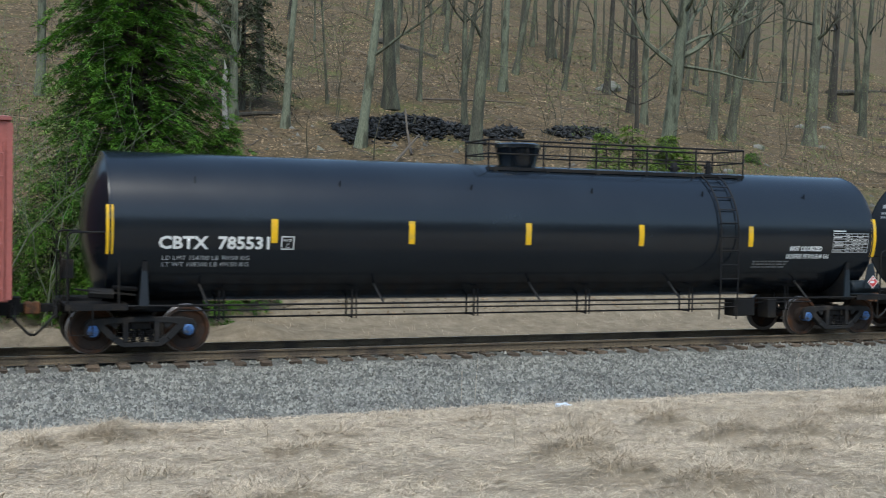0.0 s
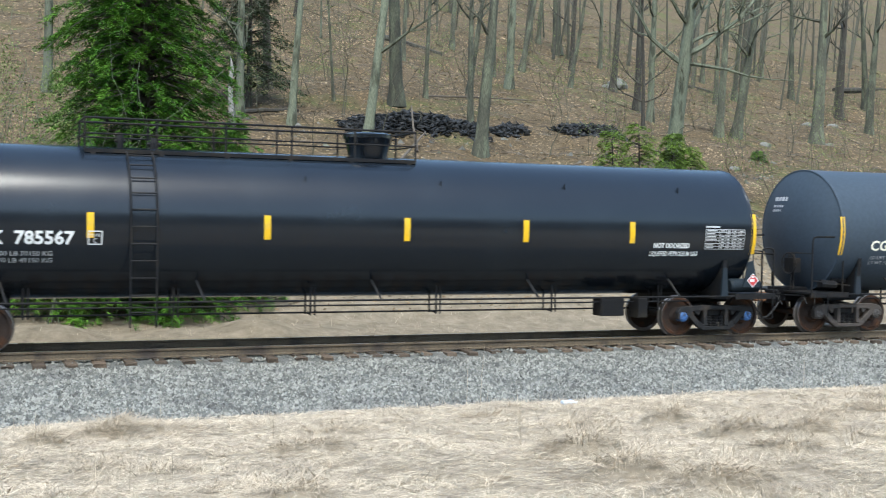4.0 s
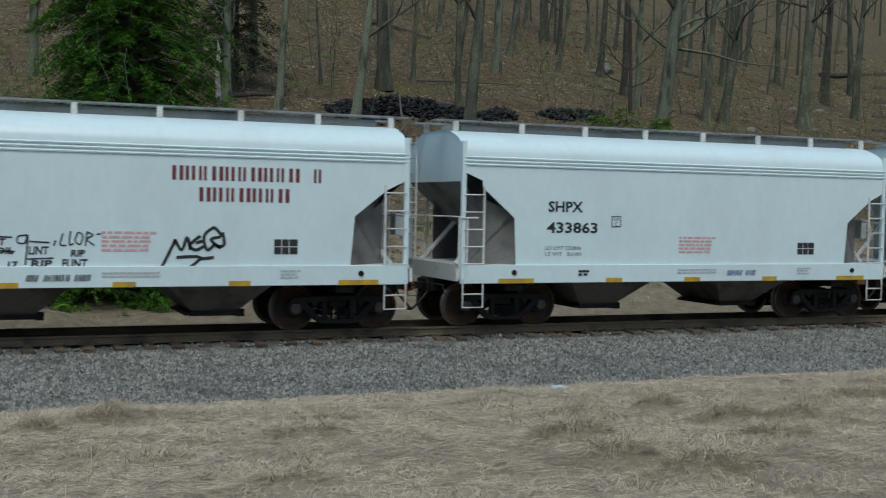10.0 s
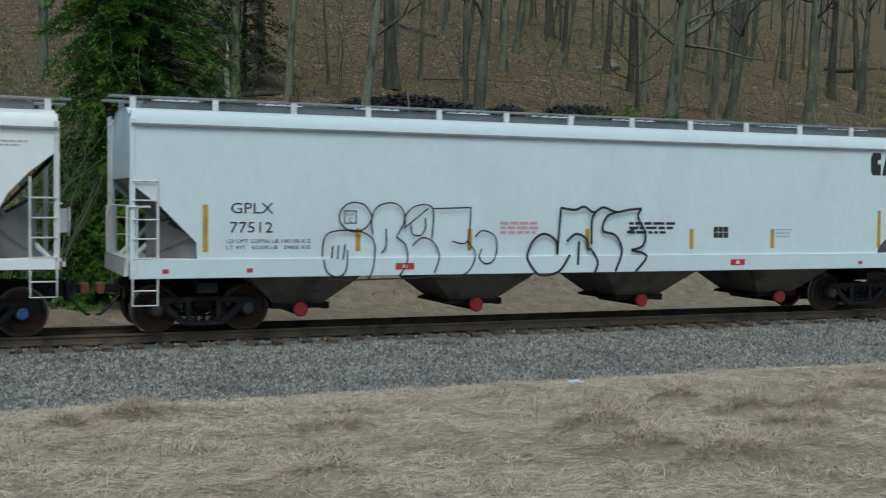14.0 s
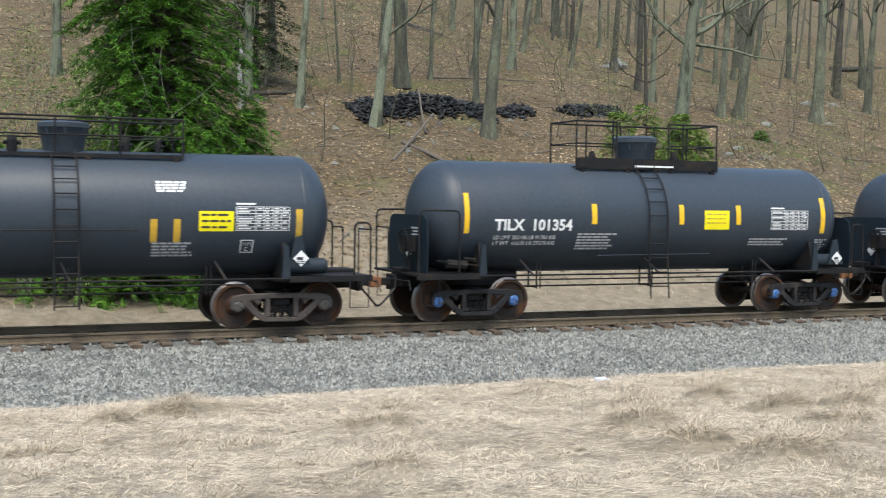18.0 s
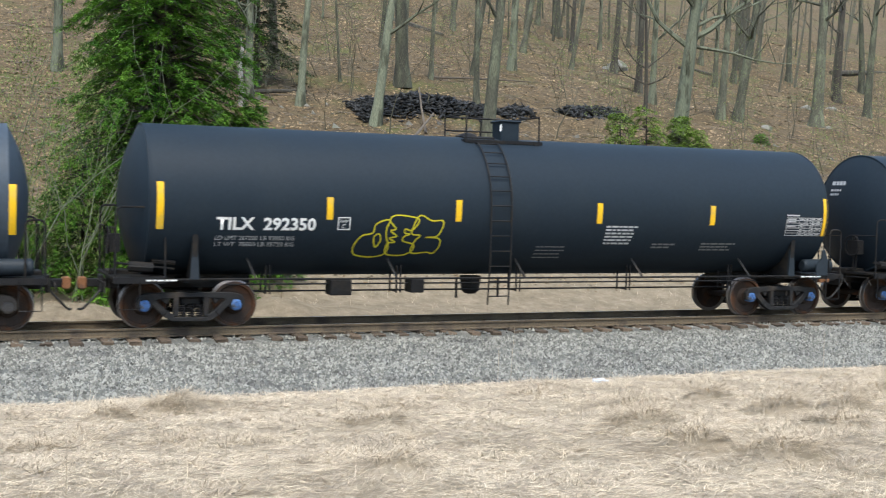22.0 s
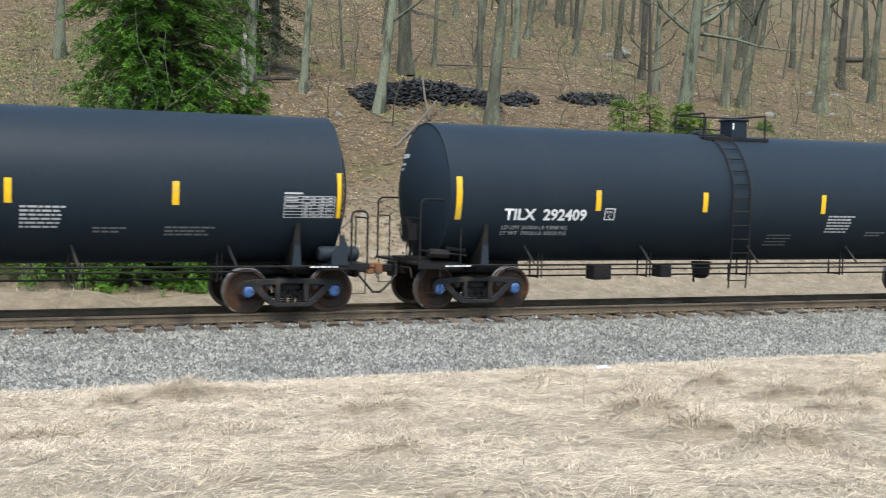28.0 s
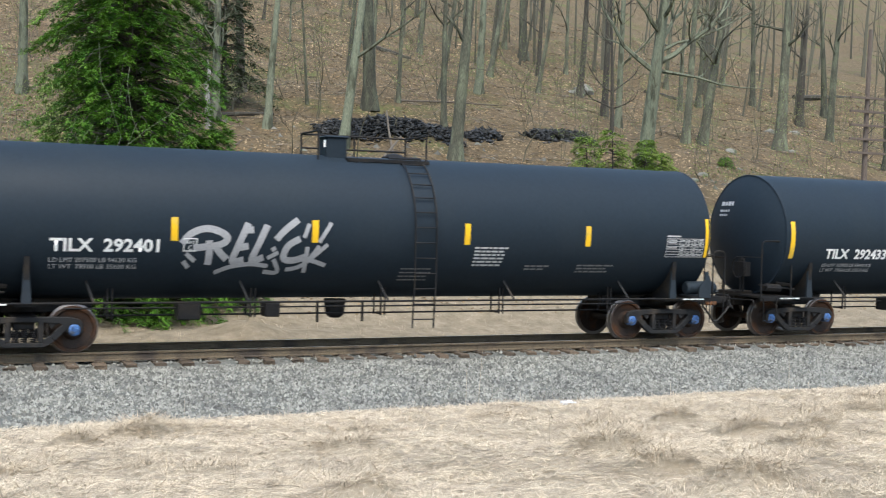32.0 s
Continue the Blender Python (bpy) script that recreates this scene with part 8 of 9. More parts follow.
# the big pale tree with spreading limbs
tree(28.3, 19.0, 0.085, 0.36, "pale", 77, 15, [(5.1, (-0.8, 0.1, 1.0), 4.6, 0.36), (5.5, (1.0, -0.1, 0.7), 5.0, 0.42), (5.2, (1.0, -0.1, -0.05), 5.2, 0.26), (6.0, (1.0, 0.1, 0.25), 6.0, 0.24), (6.4, (0.6, 0.1, 1.0), 4.0, 0.3), (3.6, (-0.4, -0.4, 0.9), 1.2, 0.09), (6.8, (-0.6, 0.2, 0.9), 3.5, 0.3)], 0.5)


def snag():
    t = thing("dead_snag", "broken pale dead tree stump with a splintered top", "tree stump", at=(10.5, 24.6, gz(10.5, 24.6) - 0.1))
    bm = bmesh.new()
    tube(bm, [(0, 0, 0), (-0.05, 0, 1.0), (-0.12, 0, 1.9), (-0.02, 0, 2.5), (-0.1, 0, 3.0)], [0.16, 0.11, 0.10, 0.08, 0.01], 8)
    tube(bm, [(-0.12, 0, 1.9), (0.12, 0, 2.2)], [0.06, 0.01], 5)
    part("trunk", bm, DEAD_PALE, t)


snag()


def sapling(x, y, h, seed):
    rng = random.Random(seed)
    t = thing("sapling", "thin bare sapling with fine twigs", "sapling", "bare saplings", at=(x, y, gz(x, y) - 0.05))
    bm = bmesh.new()
    limb(bm, (0, 0, 0), (rng.uniform(-0.15, 0.15), 0, 1), h, 0.03, rng, 2)
    part("stem", bm, TWIG, t)


for i, (x, y, h) in enumerate(((15.6, 20.5, 4.5), (17.0, 30.0, 4.0), (16.6, 29.0, 3.5), (24.0, 22.0, 3.0), (33.0, 24.0, 3.5), (38.0, 27.0, 3.0), (46.0, 33.0, 4.0), (26.0, 36.0, 4.0), (12.0, 18.0, 3.0), (31.0, 34.0, 3.5), (19.0, 40.0, 5.0), (36.0, 45.0, 5.0))):
    sapling(x, y, h, 300 + i)


def far_wood():
    """The far trunks up the hill, too many to count."""
    rng = random.Random(55)
    bm = bmesh.new()
    for _ in range(200):
        d, a = 100 + 110 * rng.random() ** 1.4, radians(rng.uniform(-6, 52))
        x, y = d * math.sin(a), -23 + d * math.cos(a)
        if y < 40:
            continue
        z, h, r = gz(x, y), rng.uniform(12, 19), rng.choice((0.06, 0.09, 0.12, 0.17, 0.22)) * rng.uniform(0.8, 1.2)
        lx = rng.gauss(0.05, 0.06)
        tube(bm, [(x, y, z - 0.3), (x + lx * h * 0.5, y, z + h * 0.5), (x + lx * h + rng.uniform(-0.6, 0.6), y, z + h)], [r, r * 0.7, r * 0.15], 5, False)
        for _ in range(5):
            u = rng.uniform(0.3, 0.95)
            b = rng.uniform(0, math.tau)
            ln = h * 0.2
            p = Vector((x + lx * h * u, y, z + h * u))
            tube(bm, [p, p + Vector((math.cos(b) * ln * 0.6, math.sin(b) * ln * 0.6, ln * 0.5)), p + Vector((math.cos(b) * ln, math.sin(b) * ln, ln * 1.1))], [r * 0.3, r * 0.2, 0.01], 3, False)
    me = finish(bm, "far_wood", FAR_BARK)
    return tagged(new("far_wood", me), "distant leafless grey trunks up the hillside", "woodland", kind="stuff")


far_wood()


def back_wood():
    """The wooded ridge behind the camera, mirrored in the tank sides."""
    rng = random.Random(56)
    bm = bmesh.new()
    for _ in range(260):
        x, y = rng.uniform(-260, 220), rng.uniform(-150, -62)
        z, h, r = gz(x, y), rng.uniform(12, 19), rng.uniform(0.2, 0.4)
        tube(bm, [(x, y, z - 0.3), (x, y, z + h)], [r, r * 0.2], 5, False)
        for _ in range(7):
            u, b, ln = rng.uniform(0.3, 0.95), rng.uniform(0, math.tau), h * 0.22
            p = Vector((x, y, z + h * u))
            tube(bm, [p, p + Vector((math.cos(b) * ln, math.sin(b) * ln, ln * 0.8))], [r * 0.4, 0.03], 3, False)
    return tagged(new("back_wood", finish(bm, "back_wood", FAR_BARK)), "leafless grey wood on the ridge across the valley", "woodland", kind="stuff")


back_wood()


# ---- evergreens ----
def spray_mesh(name, tips, material, size, seed, per=7, leaf=0.64, rise=0.2, clump=0.6):
    """Small leaves strewn round the branch points."""
    r = np.random.RandomState(seed)
    tips = np.asarray(tips)
    n = len(tips) * per
    c = np.repeat(tips[:, :3], per, 0) + r.randn(n, 3) * size * clump
    out = np.repeat(tips[:, 3:6], per, 0)
    d = out * 0.6 + r.randn(n, 3) * 0.36 + np.array([0, 0, rise])
    d /= np.linalg.norm(d, axis=1, keepdims=True)
    up = r.randn(n, 3) * 0.6 + np.array([0, 0, 1.0])
    s = np.cross(d, up)
    s /= np.linalg.norm(s, axis=1, keepdims=True)
    L = r.uniform(0.6, 1.2, (n, 1)) * size * leaf
    w = L * r.uniform(0.09, 0.17, (n, 1))
    dr = np.array([0, 0, -0.12]) * L
    v = np.stack([c, c + d * L * 0.55 + s * w, c + d * L + dr, c + d * L * 0.55 - s * w], 1).reshape(-1, 3)
    f = np.arange(4 * n).reshape(n, 4)
    return from_arrays(name, v, f, material)


def bough_sprays(boughs, twig, leaf, seed, per, droop=0.35):
    """Flat feathered sprays along each bough: side twigs that carry rows of short needles.
    boughs: rows of root (3), way (2), length, lift."""
    r = np.random.RandomState(seed)
    b = np.asarray(boughs)
    m = np.maximum(5, (b[:, 5] / twig * 2.6).astype(int))
    i = np.repeat(np.arange(len(b)), m)
    b = b[i]
    n = len(b)
    q = 0.10 + 0.92 * r.rand(n) ** 0.95
    ln = b[:, 5]
    way = np.stack([b[:, 3], b[:, 4], 0 * ln], 1)
    across = np.stack([-b[:, 4], b[:, 3], 0 * ln], 1)
    z = b[:, 6] * ln * np.sin(q * 2.6) - droop * ln * q * q
    p = b[:, :3] + way * (ln * q)[:, None]
    p[:, 2] += z
    sgn = np.where(r.rand(n) < 0.5, -1.0, 1.0)
    lead = way * r.uniform(0.5, 1.0, (n, 1)) + across * (sgn * r.uniform(0.2, 1.0, n))[:, None] + np.stack([0 * ln, 0 * ln, r.uniform(-0.5, 0.15, n)], 1)
    lead /= np.linalg.norm(lead, axis=1, keepdims=True)
    tl = twig * r.uniform(0.6, 1.5, n) * (1.15 - 0.5 * q)
    k = np.tile(np.arange(per), n)
    j = np.repeat(np.arange(n), per)
    u = (k + r.rand(len(k))) / per
    c = p[j] + lead[j] * (tl[j] * u)[:, None]
    c[:, 2] -= 0.25 * tl[j] * u * u
    c += r.randn(len(k), 3) * leaf * 0.22
    side = np.cross(lead[j], np.array([0, 0, 1.0]))
    d = lead[j] * 0.8 + side * np.where(k % 2, 0.75, -0.75)[:, None] + r.randn(len(k), 3) * 0.22
    d /= np.linalg.norm(d, axis=1, keepdims=True)
    up = np.array([0, 0, 1.0]) + r.randn(len(k), 3) * 0.4
    s = np.cross(d, up)
    s /= np.linalg.norm(s, axis=1, keepdims=True)
    L = leaf * r.uniform(0.7, 1.25, (len(k), 1)) * (1.1 - 0.35 * u)[:, None]
    w = L * r.uniform(0.10, 0.17, (len(k), 1))
    return np.stack([c + s * w, c + d * L - np.array([0, 0, 0.1]) * L, c - s * w], 1).reshape(-1, 3)


def conifer(name, label, x, y, h, spread, material, seed, first=0.3, twig=0.3, leaf=0.11, rings=34, per=14, bare_above=1e9, flat=0.72):
    """Rings of drooping boughs round a straight trunk."""
    rng = random.Random(seed)
    z0 = gz(x, y) - 0.15
    t = thing(name, label, "evergreen tree", at=(x, y, z0))
    bm = bmesh.new()
    tube(bm, [(0, 0, 0), (0.05, 0, h * 0.5), (0, 0, h)], [0.17 * h / 10, 0.09 * h / 10, 0.01], 8)
    part("trunk", bm, BARK_DARK, t)
    bm, boughs = bmesh.new(), []
    for k in range(rings):
        u = k / rings
        zz = first + (h - first) * u
        for j in range(rng.randint(8, 11) if zz < bare_above else 4):
            a = rng.uniform(0, math.tau)
            ln = spread * (1 - u) ** flat * rng.uniform(0.6, 1.12) + 0.2
            lift = rng.uniform(0.05, 0.22)
            way = (math.cos(a), math.sin(a))
            zj = zz + rng.uniform(-0.5, 0.5) * (h - first) / rings
            boughs.append((0, 0, zj, *way, ln, lift))
            pts = [Vector((way[0] * ln * q, way[1] * ln * q, zj + lift * ln * math.sin(q * 2.6) - 0.35 * ln * q * q)) for q in (0, 0.35, 0.7, 1.0)]
            tube(bm, pts, [0.03 * h / 12 + 0.008, 0.02 * h / 12 + 0.006, 0.01, 0.004], 3, False)
    w = part("boughwork", bm, BARK_DARK, t)
    w["kind"] = "stuff"
    v = bough_sprays(boughs, twig, leaf, seed, per)
    c = part("crown", from_arrays("crown", v, np.arange(len(v)).reshape(-1, 3), material), None, t)
    c["kind"] = "stuff"
    return t


conifer("hemlock_tree", "tall dense bright green hemlock beside the track", 4.9, 9.9, 16.5, 3.6, NEEDLE, 1, 0.2, 0.46, 0.11, 112, 40, 9.5)
conifer("hemlock_tree", "smaller bright green hemlock beside the track", 7.2, 9.5, 5.0, 1.7, NEEDLE, 2, 0.2, 0.36, 0.105, 26, 26)
conifer("hemlock_tree", "low spreading green hemlock beside the track", 2.6, 8.6, 3.6, 2.2, NEEDLE, 3, 0.1, 0.36, 0.105, 18, 24)
conifer("hemlock_tree", "low spreading green hemlock beside the track", 0.2, 9.2, 4.0, 2.4, NEEDLE, 4, 0.1, 0.36, 0.105, 18, 24)
conifer("hemlock_tree", "low spreading green hemlock beside the track", 6.0, 8.0, 1.6, 1.5, NEEDLE, 14, 0.05, 0.28, 0.10, 10, 20)
conifer("hemlock_tree", "low spreading green hemlock beside the track", 4.0, 7.9, 2.0, 1.8, NEEDLE, 15, 0.05, 0.3, 0.10, 12, 20)
# the two rear hemlocks get their shade from the darker needle colour
conifer("hemlock_tree", "dark shaded hemlock behind the bright one", 12.6, 31.0, 9.5, 2.4, NEEDLE_SHADED, 5, 1.2, 0.5, 0.2, 22, 14)
conifer("hemlock_tree", "dark shaded hemlock behind the bright one", 5.5, 16.0, 11.0, 2.6, NEEDLE_SHADED, 6, 0.5, 0.5, 0.2, 24, 14)
conifer("young_pine", "small soft green young pine on the slope", 27.2, 17.2, 2.9, 1.1, BUSH_LEAF, 7, 0.2, 0.3, 0.12, 14, 16)
conifer("young_pine", "small soft green young pine on the slope", 28.6, 18.0, 2.2, 0.9, BUSH_LEAF, 8, 0.2, 0.3, 0.12, 10, 14)
conifer("young_pine", "low spreading green young pine on the slope", 25.4, 16.9, 6.9 - gz(25.4, 16.9), 1.2, BUSH_LEAF, 17, 0.2, 0.3, 0.12, 10, 14)
conifer("young_pine", "low spreading green young pine on the slope", 24.0, 16.6, 6.6 - gz(24.0, 16.6), 1.0, BUSH_LEAF, 18, 0.2, 0.3, 0.12, 9, 14)
conifer("young_pine", "tiny green seedling on the slope", 38.6, 26.5, 0.7, 0.4, NEEDLE, 9, 0.05, 0.16, 0.1, 8, 6)


def budding_shrub(x, y, h, seed):
    rng = random.Random(seed)
    t = thing("budding_shrub", "tall grey shrub just coming into leaf beside the hemlock", "shrub", at=(x, y, gz(x, y) - 0.1))
    for k in range(6):
        bm = bmesh.new()
        limb(bm, (rng.uniform(-0.2, 0.2), rng.uniform(-0.2, 0.2), 0), (rng.uniform(-0.2, 0.2), rng.uniform(-0.25, 0.1), 1), h * rng.uniform(0.6, 1), 0.026, rng, 1, n=5)
        part("stem", bm, SHRUB_TWIG, t)
    tips = []
    for k in range(420):
        a, q, u = rng.uniform(0, math.tau), rng.random() ** 0.5, rng.random()
        w = 0.95 * math.sin(math.pi * min(0.96, 0.12 + 0.9 * u)) ** 0.7
        tips.append((math.cos(a) * q * w, math.sin(a) * q * w, 0.4 + u * h, math.cos(a), math.sin(a), 0.4))
    c = part("crown", spray_mesh("crown", tips, SHRUB_LEAF, 0.24, seed, 13, 0.36, 0.3, 0.8), None, t)
    c["kind"] = "stuff"


def budding_understory():
    """Thin whips on the slope with a mist of first leaves, too many to count."""
    rng = random.Random(808)
    bm, tips = bmesh.new(), []
    for _ in range(170):
        d, a = 50 + 80 * rng.random(), radians(rng.uniform(1, 46))
        x, y = d * math.sin(a), -23.5 + d * math.cos(a)
        if y < 17:
            continue
        z, h = gz(x, y), rng.uniform(2.0, 5.5)
        for _ in range(rng.randint(1, 3)):
            lx, ly = rng.uniform(-0.3, 0.3), rng.uniform(-0.2, 0.2)
            pts = [Vector((x + lx * h * q + 0.22 * math.sin(5 * q + lx * 19), y + ly * h * q, z + h * q)) for q in (0, 0.3, 0.6, 1.0)]
            tube(bm, pts, [0.015, 0.012, 0.009, 0.004], 3, False)
            for _ in range(9):
                q = rng.uniform(0.3, 1.0)
                p = Vector((x + lx * h * q, y + ly * h * q, z + h * q))
                b, ln = rng.uniform(0, math.tau), rng.uniform(0.3, 0.9)
                e = p + Vector((math.cos(b), math.sin(b), rng.uniform(0.2, 0.8))) * ln
                tube(bm, [p, e], [0.008, 0.003], 3, False)
                for f in (0.4, 0.7, 1.0):
                    tips.append((*p.lerp(e, f), math.cos(b), math.sin(b), 0.3))
    tagged(new("understory_whips", finish(bm, "understory_whips", TWIG)), "thin bare whips growing between the trees", "undergrowth", kind="stuff")
    tagged(new("understory_leaves", spray_mesh("understory_leaves", tips, SHRUB_LEAF, 0.3, 809, 4, 0.35, 0.2, 0.5)), "mist of first yellow-green leaves in the wood", "undergrowth", kind="stuff")


budding_understory()
budding_shrub(2.4, 7.4, 6.2, 21)
budding_shrub(1.2, 7.8, 6.6, 22)
budding_shrub(0.0, 8.4, 5.6, 26)


# ---- slate heaps, logs, pole, litter ----
def slate_heap(x0, y0, x1, y1, n, height, seed, depth=1.6):
    rng = random.Random(seed)
    heap = thing("slate_heap", "low heap of dark slate slabs lying in fallen leaves", "stone heap", "slate heaps on the hillside")
    shapes = []
    for _ in range(7):
        bm = bmesh.new()
        k = rng.randint(4, 5)
        ring = [(math.cos(a) * rng.uniform(0.7, 1.1), math.sin(a) * rng.uniform(0.6, 1.0)) for a in [i * math.tau / k for i in range(k)]]
        a = [bm.verts.new((p * 0.30, q * 0.19, 0)) for p, q in ring]
        c = [bm.verts.new((p * 0.29, q * 0.18, 0.06 + 0.03 * p)) for p, q in ring]
        bm.faces.new(a[::-1])
        bm.faces.new(c)
        for i in range(k):
            bm.faces.new((a[i], a[(i + 1) % k], c[(i + 1) % k], c[i]))
        shapes.append(finish(bm, "slab", SLATE))
    for i in range(n):
        u = rng.random()
        v = rng.gauss(0, 0.45) * depth
        x, y = x0 + (x1 - x0) * u, y0 + (y1 - y0) * u + v
        top = height * (0.4 + 0.6 * math.sin(u * math.pi) ** 0.5 * (0.7 + 0.3 * math.sin(u * 17))) * math.exp(-v * v / depth ** 2)
        s = new("slab", rng.choice(shapes))
        s.parent = heap
        s.location = (x, y, gz(x, y) - 0.05 + rng.random() * top)
        s.rotation_euler = (rng.gauss(0, 0.22) - 0.1, rng.gauss(0, 0.2), rng.uniform(0, math.tau))
        k = rng.uniform(0.45, 1.1)
        s.scale = (k, k, rng.uniform(0.35, 0.8))
    slate_rubble(heap, x0, y0, x1, y1, n * 8, height, seed, depth)


def slate_rubble(heap, x0, y0, x1, y1, n, height, seed, depth):
    """The small broken slates between and under the slabs."""
    r = np.random.RandomState(seed)
    u, v = r.rand(n), r.randn(n) * 0.42 * depth
    x, y = x0 + (x1 - x0) * u, y0 + (y1 - y0) * u + v
    z = ground_z(x, y) + r.rand(n) * height * 0.8 * np.exp(-(v / depth) ** 2) * np.sin(np.clip(u, 0.05, 0.95) * math.pi) ** 0.5
    base = np.array([(1, 0.2, 0), (-0.2, 1, 0), (-1, -0.1, 0), (0.1, -1, 0), (0.3, 0.2, 0.35), (0, 0, -0.35)], float)
    tri = np.array([(0, 1, 4), (1, 2, 4), (2, 3, 4), (3, 0, 4), (1, 0, 5), (2, 1, 5), (3, 2, 5), (0, 3, 5)])
    a, size = r.uniform(0, math.tau, n), r.uniform(0.07, 0.22, (n, 1, 1))
    p = base[None] * (1 + 0.3 * r.randn(n, 6, 1)).clip(0.5, 1.6)
    tilt = r.randn(n, 2) * 0.35
    p[..., 2] += p[..., 0] * tilt[:, :1] + p[..., 1] * tilt[:, 1:]
    ca, sa = np.cos(a)[:, None], np.sin(a)[:, None]
    p = np.stack([p[..., 0] * ca - p[..., 1] * sa, p[..., 0] * sa + p[..., 1] * ca, p[..., 2]], -1) * size + np.stack([x, y, z], -1)[:, None]
    f = tri[None] + 6 * np.arange(n)[:, None, None]
    ob = part("rubble", from_arrays("rubble", p.reshape(-1, 3), f.reshape(-1, 3), SLATE), None, heap)
    ob["kind"] = "stuff"


slate_heap(15.7, 25.4, 23.0, 27.0, 300, 0.62, 31, 1.5)
slate_heap(23.6, 26.9, 25.8, 28.3, 75, 0.5, 32, 0.9)
slate_heap(27.4, 27.6, 31.6, 28.4, 150, 0.65, 33, 1.0)


def log(x0, y0, x1, y1, r, seed, lift=0.0, name="fallen_log", label="dark fallen log lying across the leaf litter"):
    rng = random.Random(seed)
    t = thing(name, label, "log", "fallen wood on the hillside", at=(x0, y0, gz(x0, y0) + r * 0.6))
    bm = bmesh.new()
    z1 = gz(x1, y1) + r * 0.6 + lift - gz(x0, y0) - r * 0.6
    tube(bm, [(0, 0, 0), ((x1 - x0) * 0.5 + rng.uniform(-0.1, 0.1), (y1 - y0) * 0.5, z1 * 0.5 + 0.05), (x1 - x0, y1 - y0, z1)], [r, r * 0.85, r * 0.6], 7)
    part("stem", bm, DEADWOOD if r < 0.12 else BARK_DARK, t)


log(28.5, 57.5, 33.5, 58.5, 0.28, 1)
log(14.7, 17.6, 18.6, 23.2, 0.07, 2, 0.5)
log(16.0, 20.0, 16.9, 16.8, 0.10, 3, 0.2)
log(17.8, 22.0, 18.8, 25.5, 0.06, 4, 0.9)
log(86.0, 76.0, 96.0, 78.0, 0.3, 5)
log(21.5, 19.5, 26.0, 20.2, 0.05, 6)
log(30.5, 25.5, 33.5, 24.5, 0.06, 7, 0.2)
log(23.0, 35.0, 30.0, 36.5, 0.06, 8, 0.3)
log(56.0, 60.0, 61.0, 62.0, 0.22, 9)
log(11.0, 28.0, 14.5, 29.0, 0.12, 10)


def boulder(x, y, r, seed):
    rng = random.Random(seed)
    t = thing("boulder", "grey lichen-covered boulder half sunk in leaves", "boulder", "boulders on the hillside", at=(x, y, gz(x, y)))
    bm = bmesh.new()
    bmesh.ops.create_icosphere(bm, subdivisions=2, radius=r)
    for v in bm.verts:
        v.co *= 1 + 0.25 * noise.noise(v.co * 1.3 / r + Vector((seed, 0, 0)))
        v.co.z *= 0.65
    part("stone", bm, BOULDER, t)


def slope_rubble():
    """Small weathered stones strewn over the foot of the slope and below the slate heaps."""
    r = np.random.RandomState(61)
    n = 1500
    x, y = 11 + 36 * r.rand(n), 10.5 + 17 * r.rand(n)
    patch_of = lumps(x, y, 6, 62) + 0.6 * r.randn(n)
    keep = (patch_of > 0.35) & (y > 9 + 0.25 * (x - 11))
    x, y = x[keep], y[keep]
    n = len(x)
    base = np.array([(1, 0.2, -0.3), (-0.2, 1, -0.3), (-1, -0.1, -0.3), (0.1, -1, -0.3), (0.3, 0.2, 0.6)], float)
    tri = np.array([(0, 1, 4), (1, 2, 4), (2, 3, 4), (3, 0, 4)])
    a, size = r.uniform(0, math.tau, n), 0.05 + 0.17 * r.rand(n, 1, 1) ** 2.5
    p = base[None] * (1 + 0.3 * r.randn(n, 5, 1)).clip(0.5, 1.6)
    ca, sa = np.cos(a)[:, None], np.sin(a)[:, None]
    p = np.stack([p[..., 0] * ca - p[..., 1] * sa, p[..., 0] * sa + p[..., 1] * ca, p[..., 2]], -1) * size + np.stack([x, y, ground_z(x, y) + size[:, 0, 0] * 0.15], -1)[:, None]
    f = tri[None] + 5 * np.arange(n)[:, None, None]
    ob = new("slope_rubble", from_arrays("slope_rubble", p.reshape(-1, 3), f.reshape(-1, 3), BOULDER))
    tagged(ob, "small grey weathered stones strewn among the fallen leaves", "stones", kind="stuff")


slope_rubble()
for i, (x, y, r) in enumerate(((48.0, 57.0, 0.9), (46.5, 56.0, 0.5), (53.0, 38.0, 0.35), (44.0, 33.0, 0.4), (36.0, 25.0, 0.3), (61.0, 47.0, 0.5), (57.0, 45.0, 0.4), (34.0, 23.0, 0.25))):
    boulder(x, y, r, i + 1)


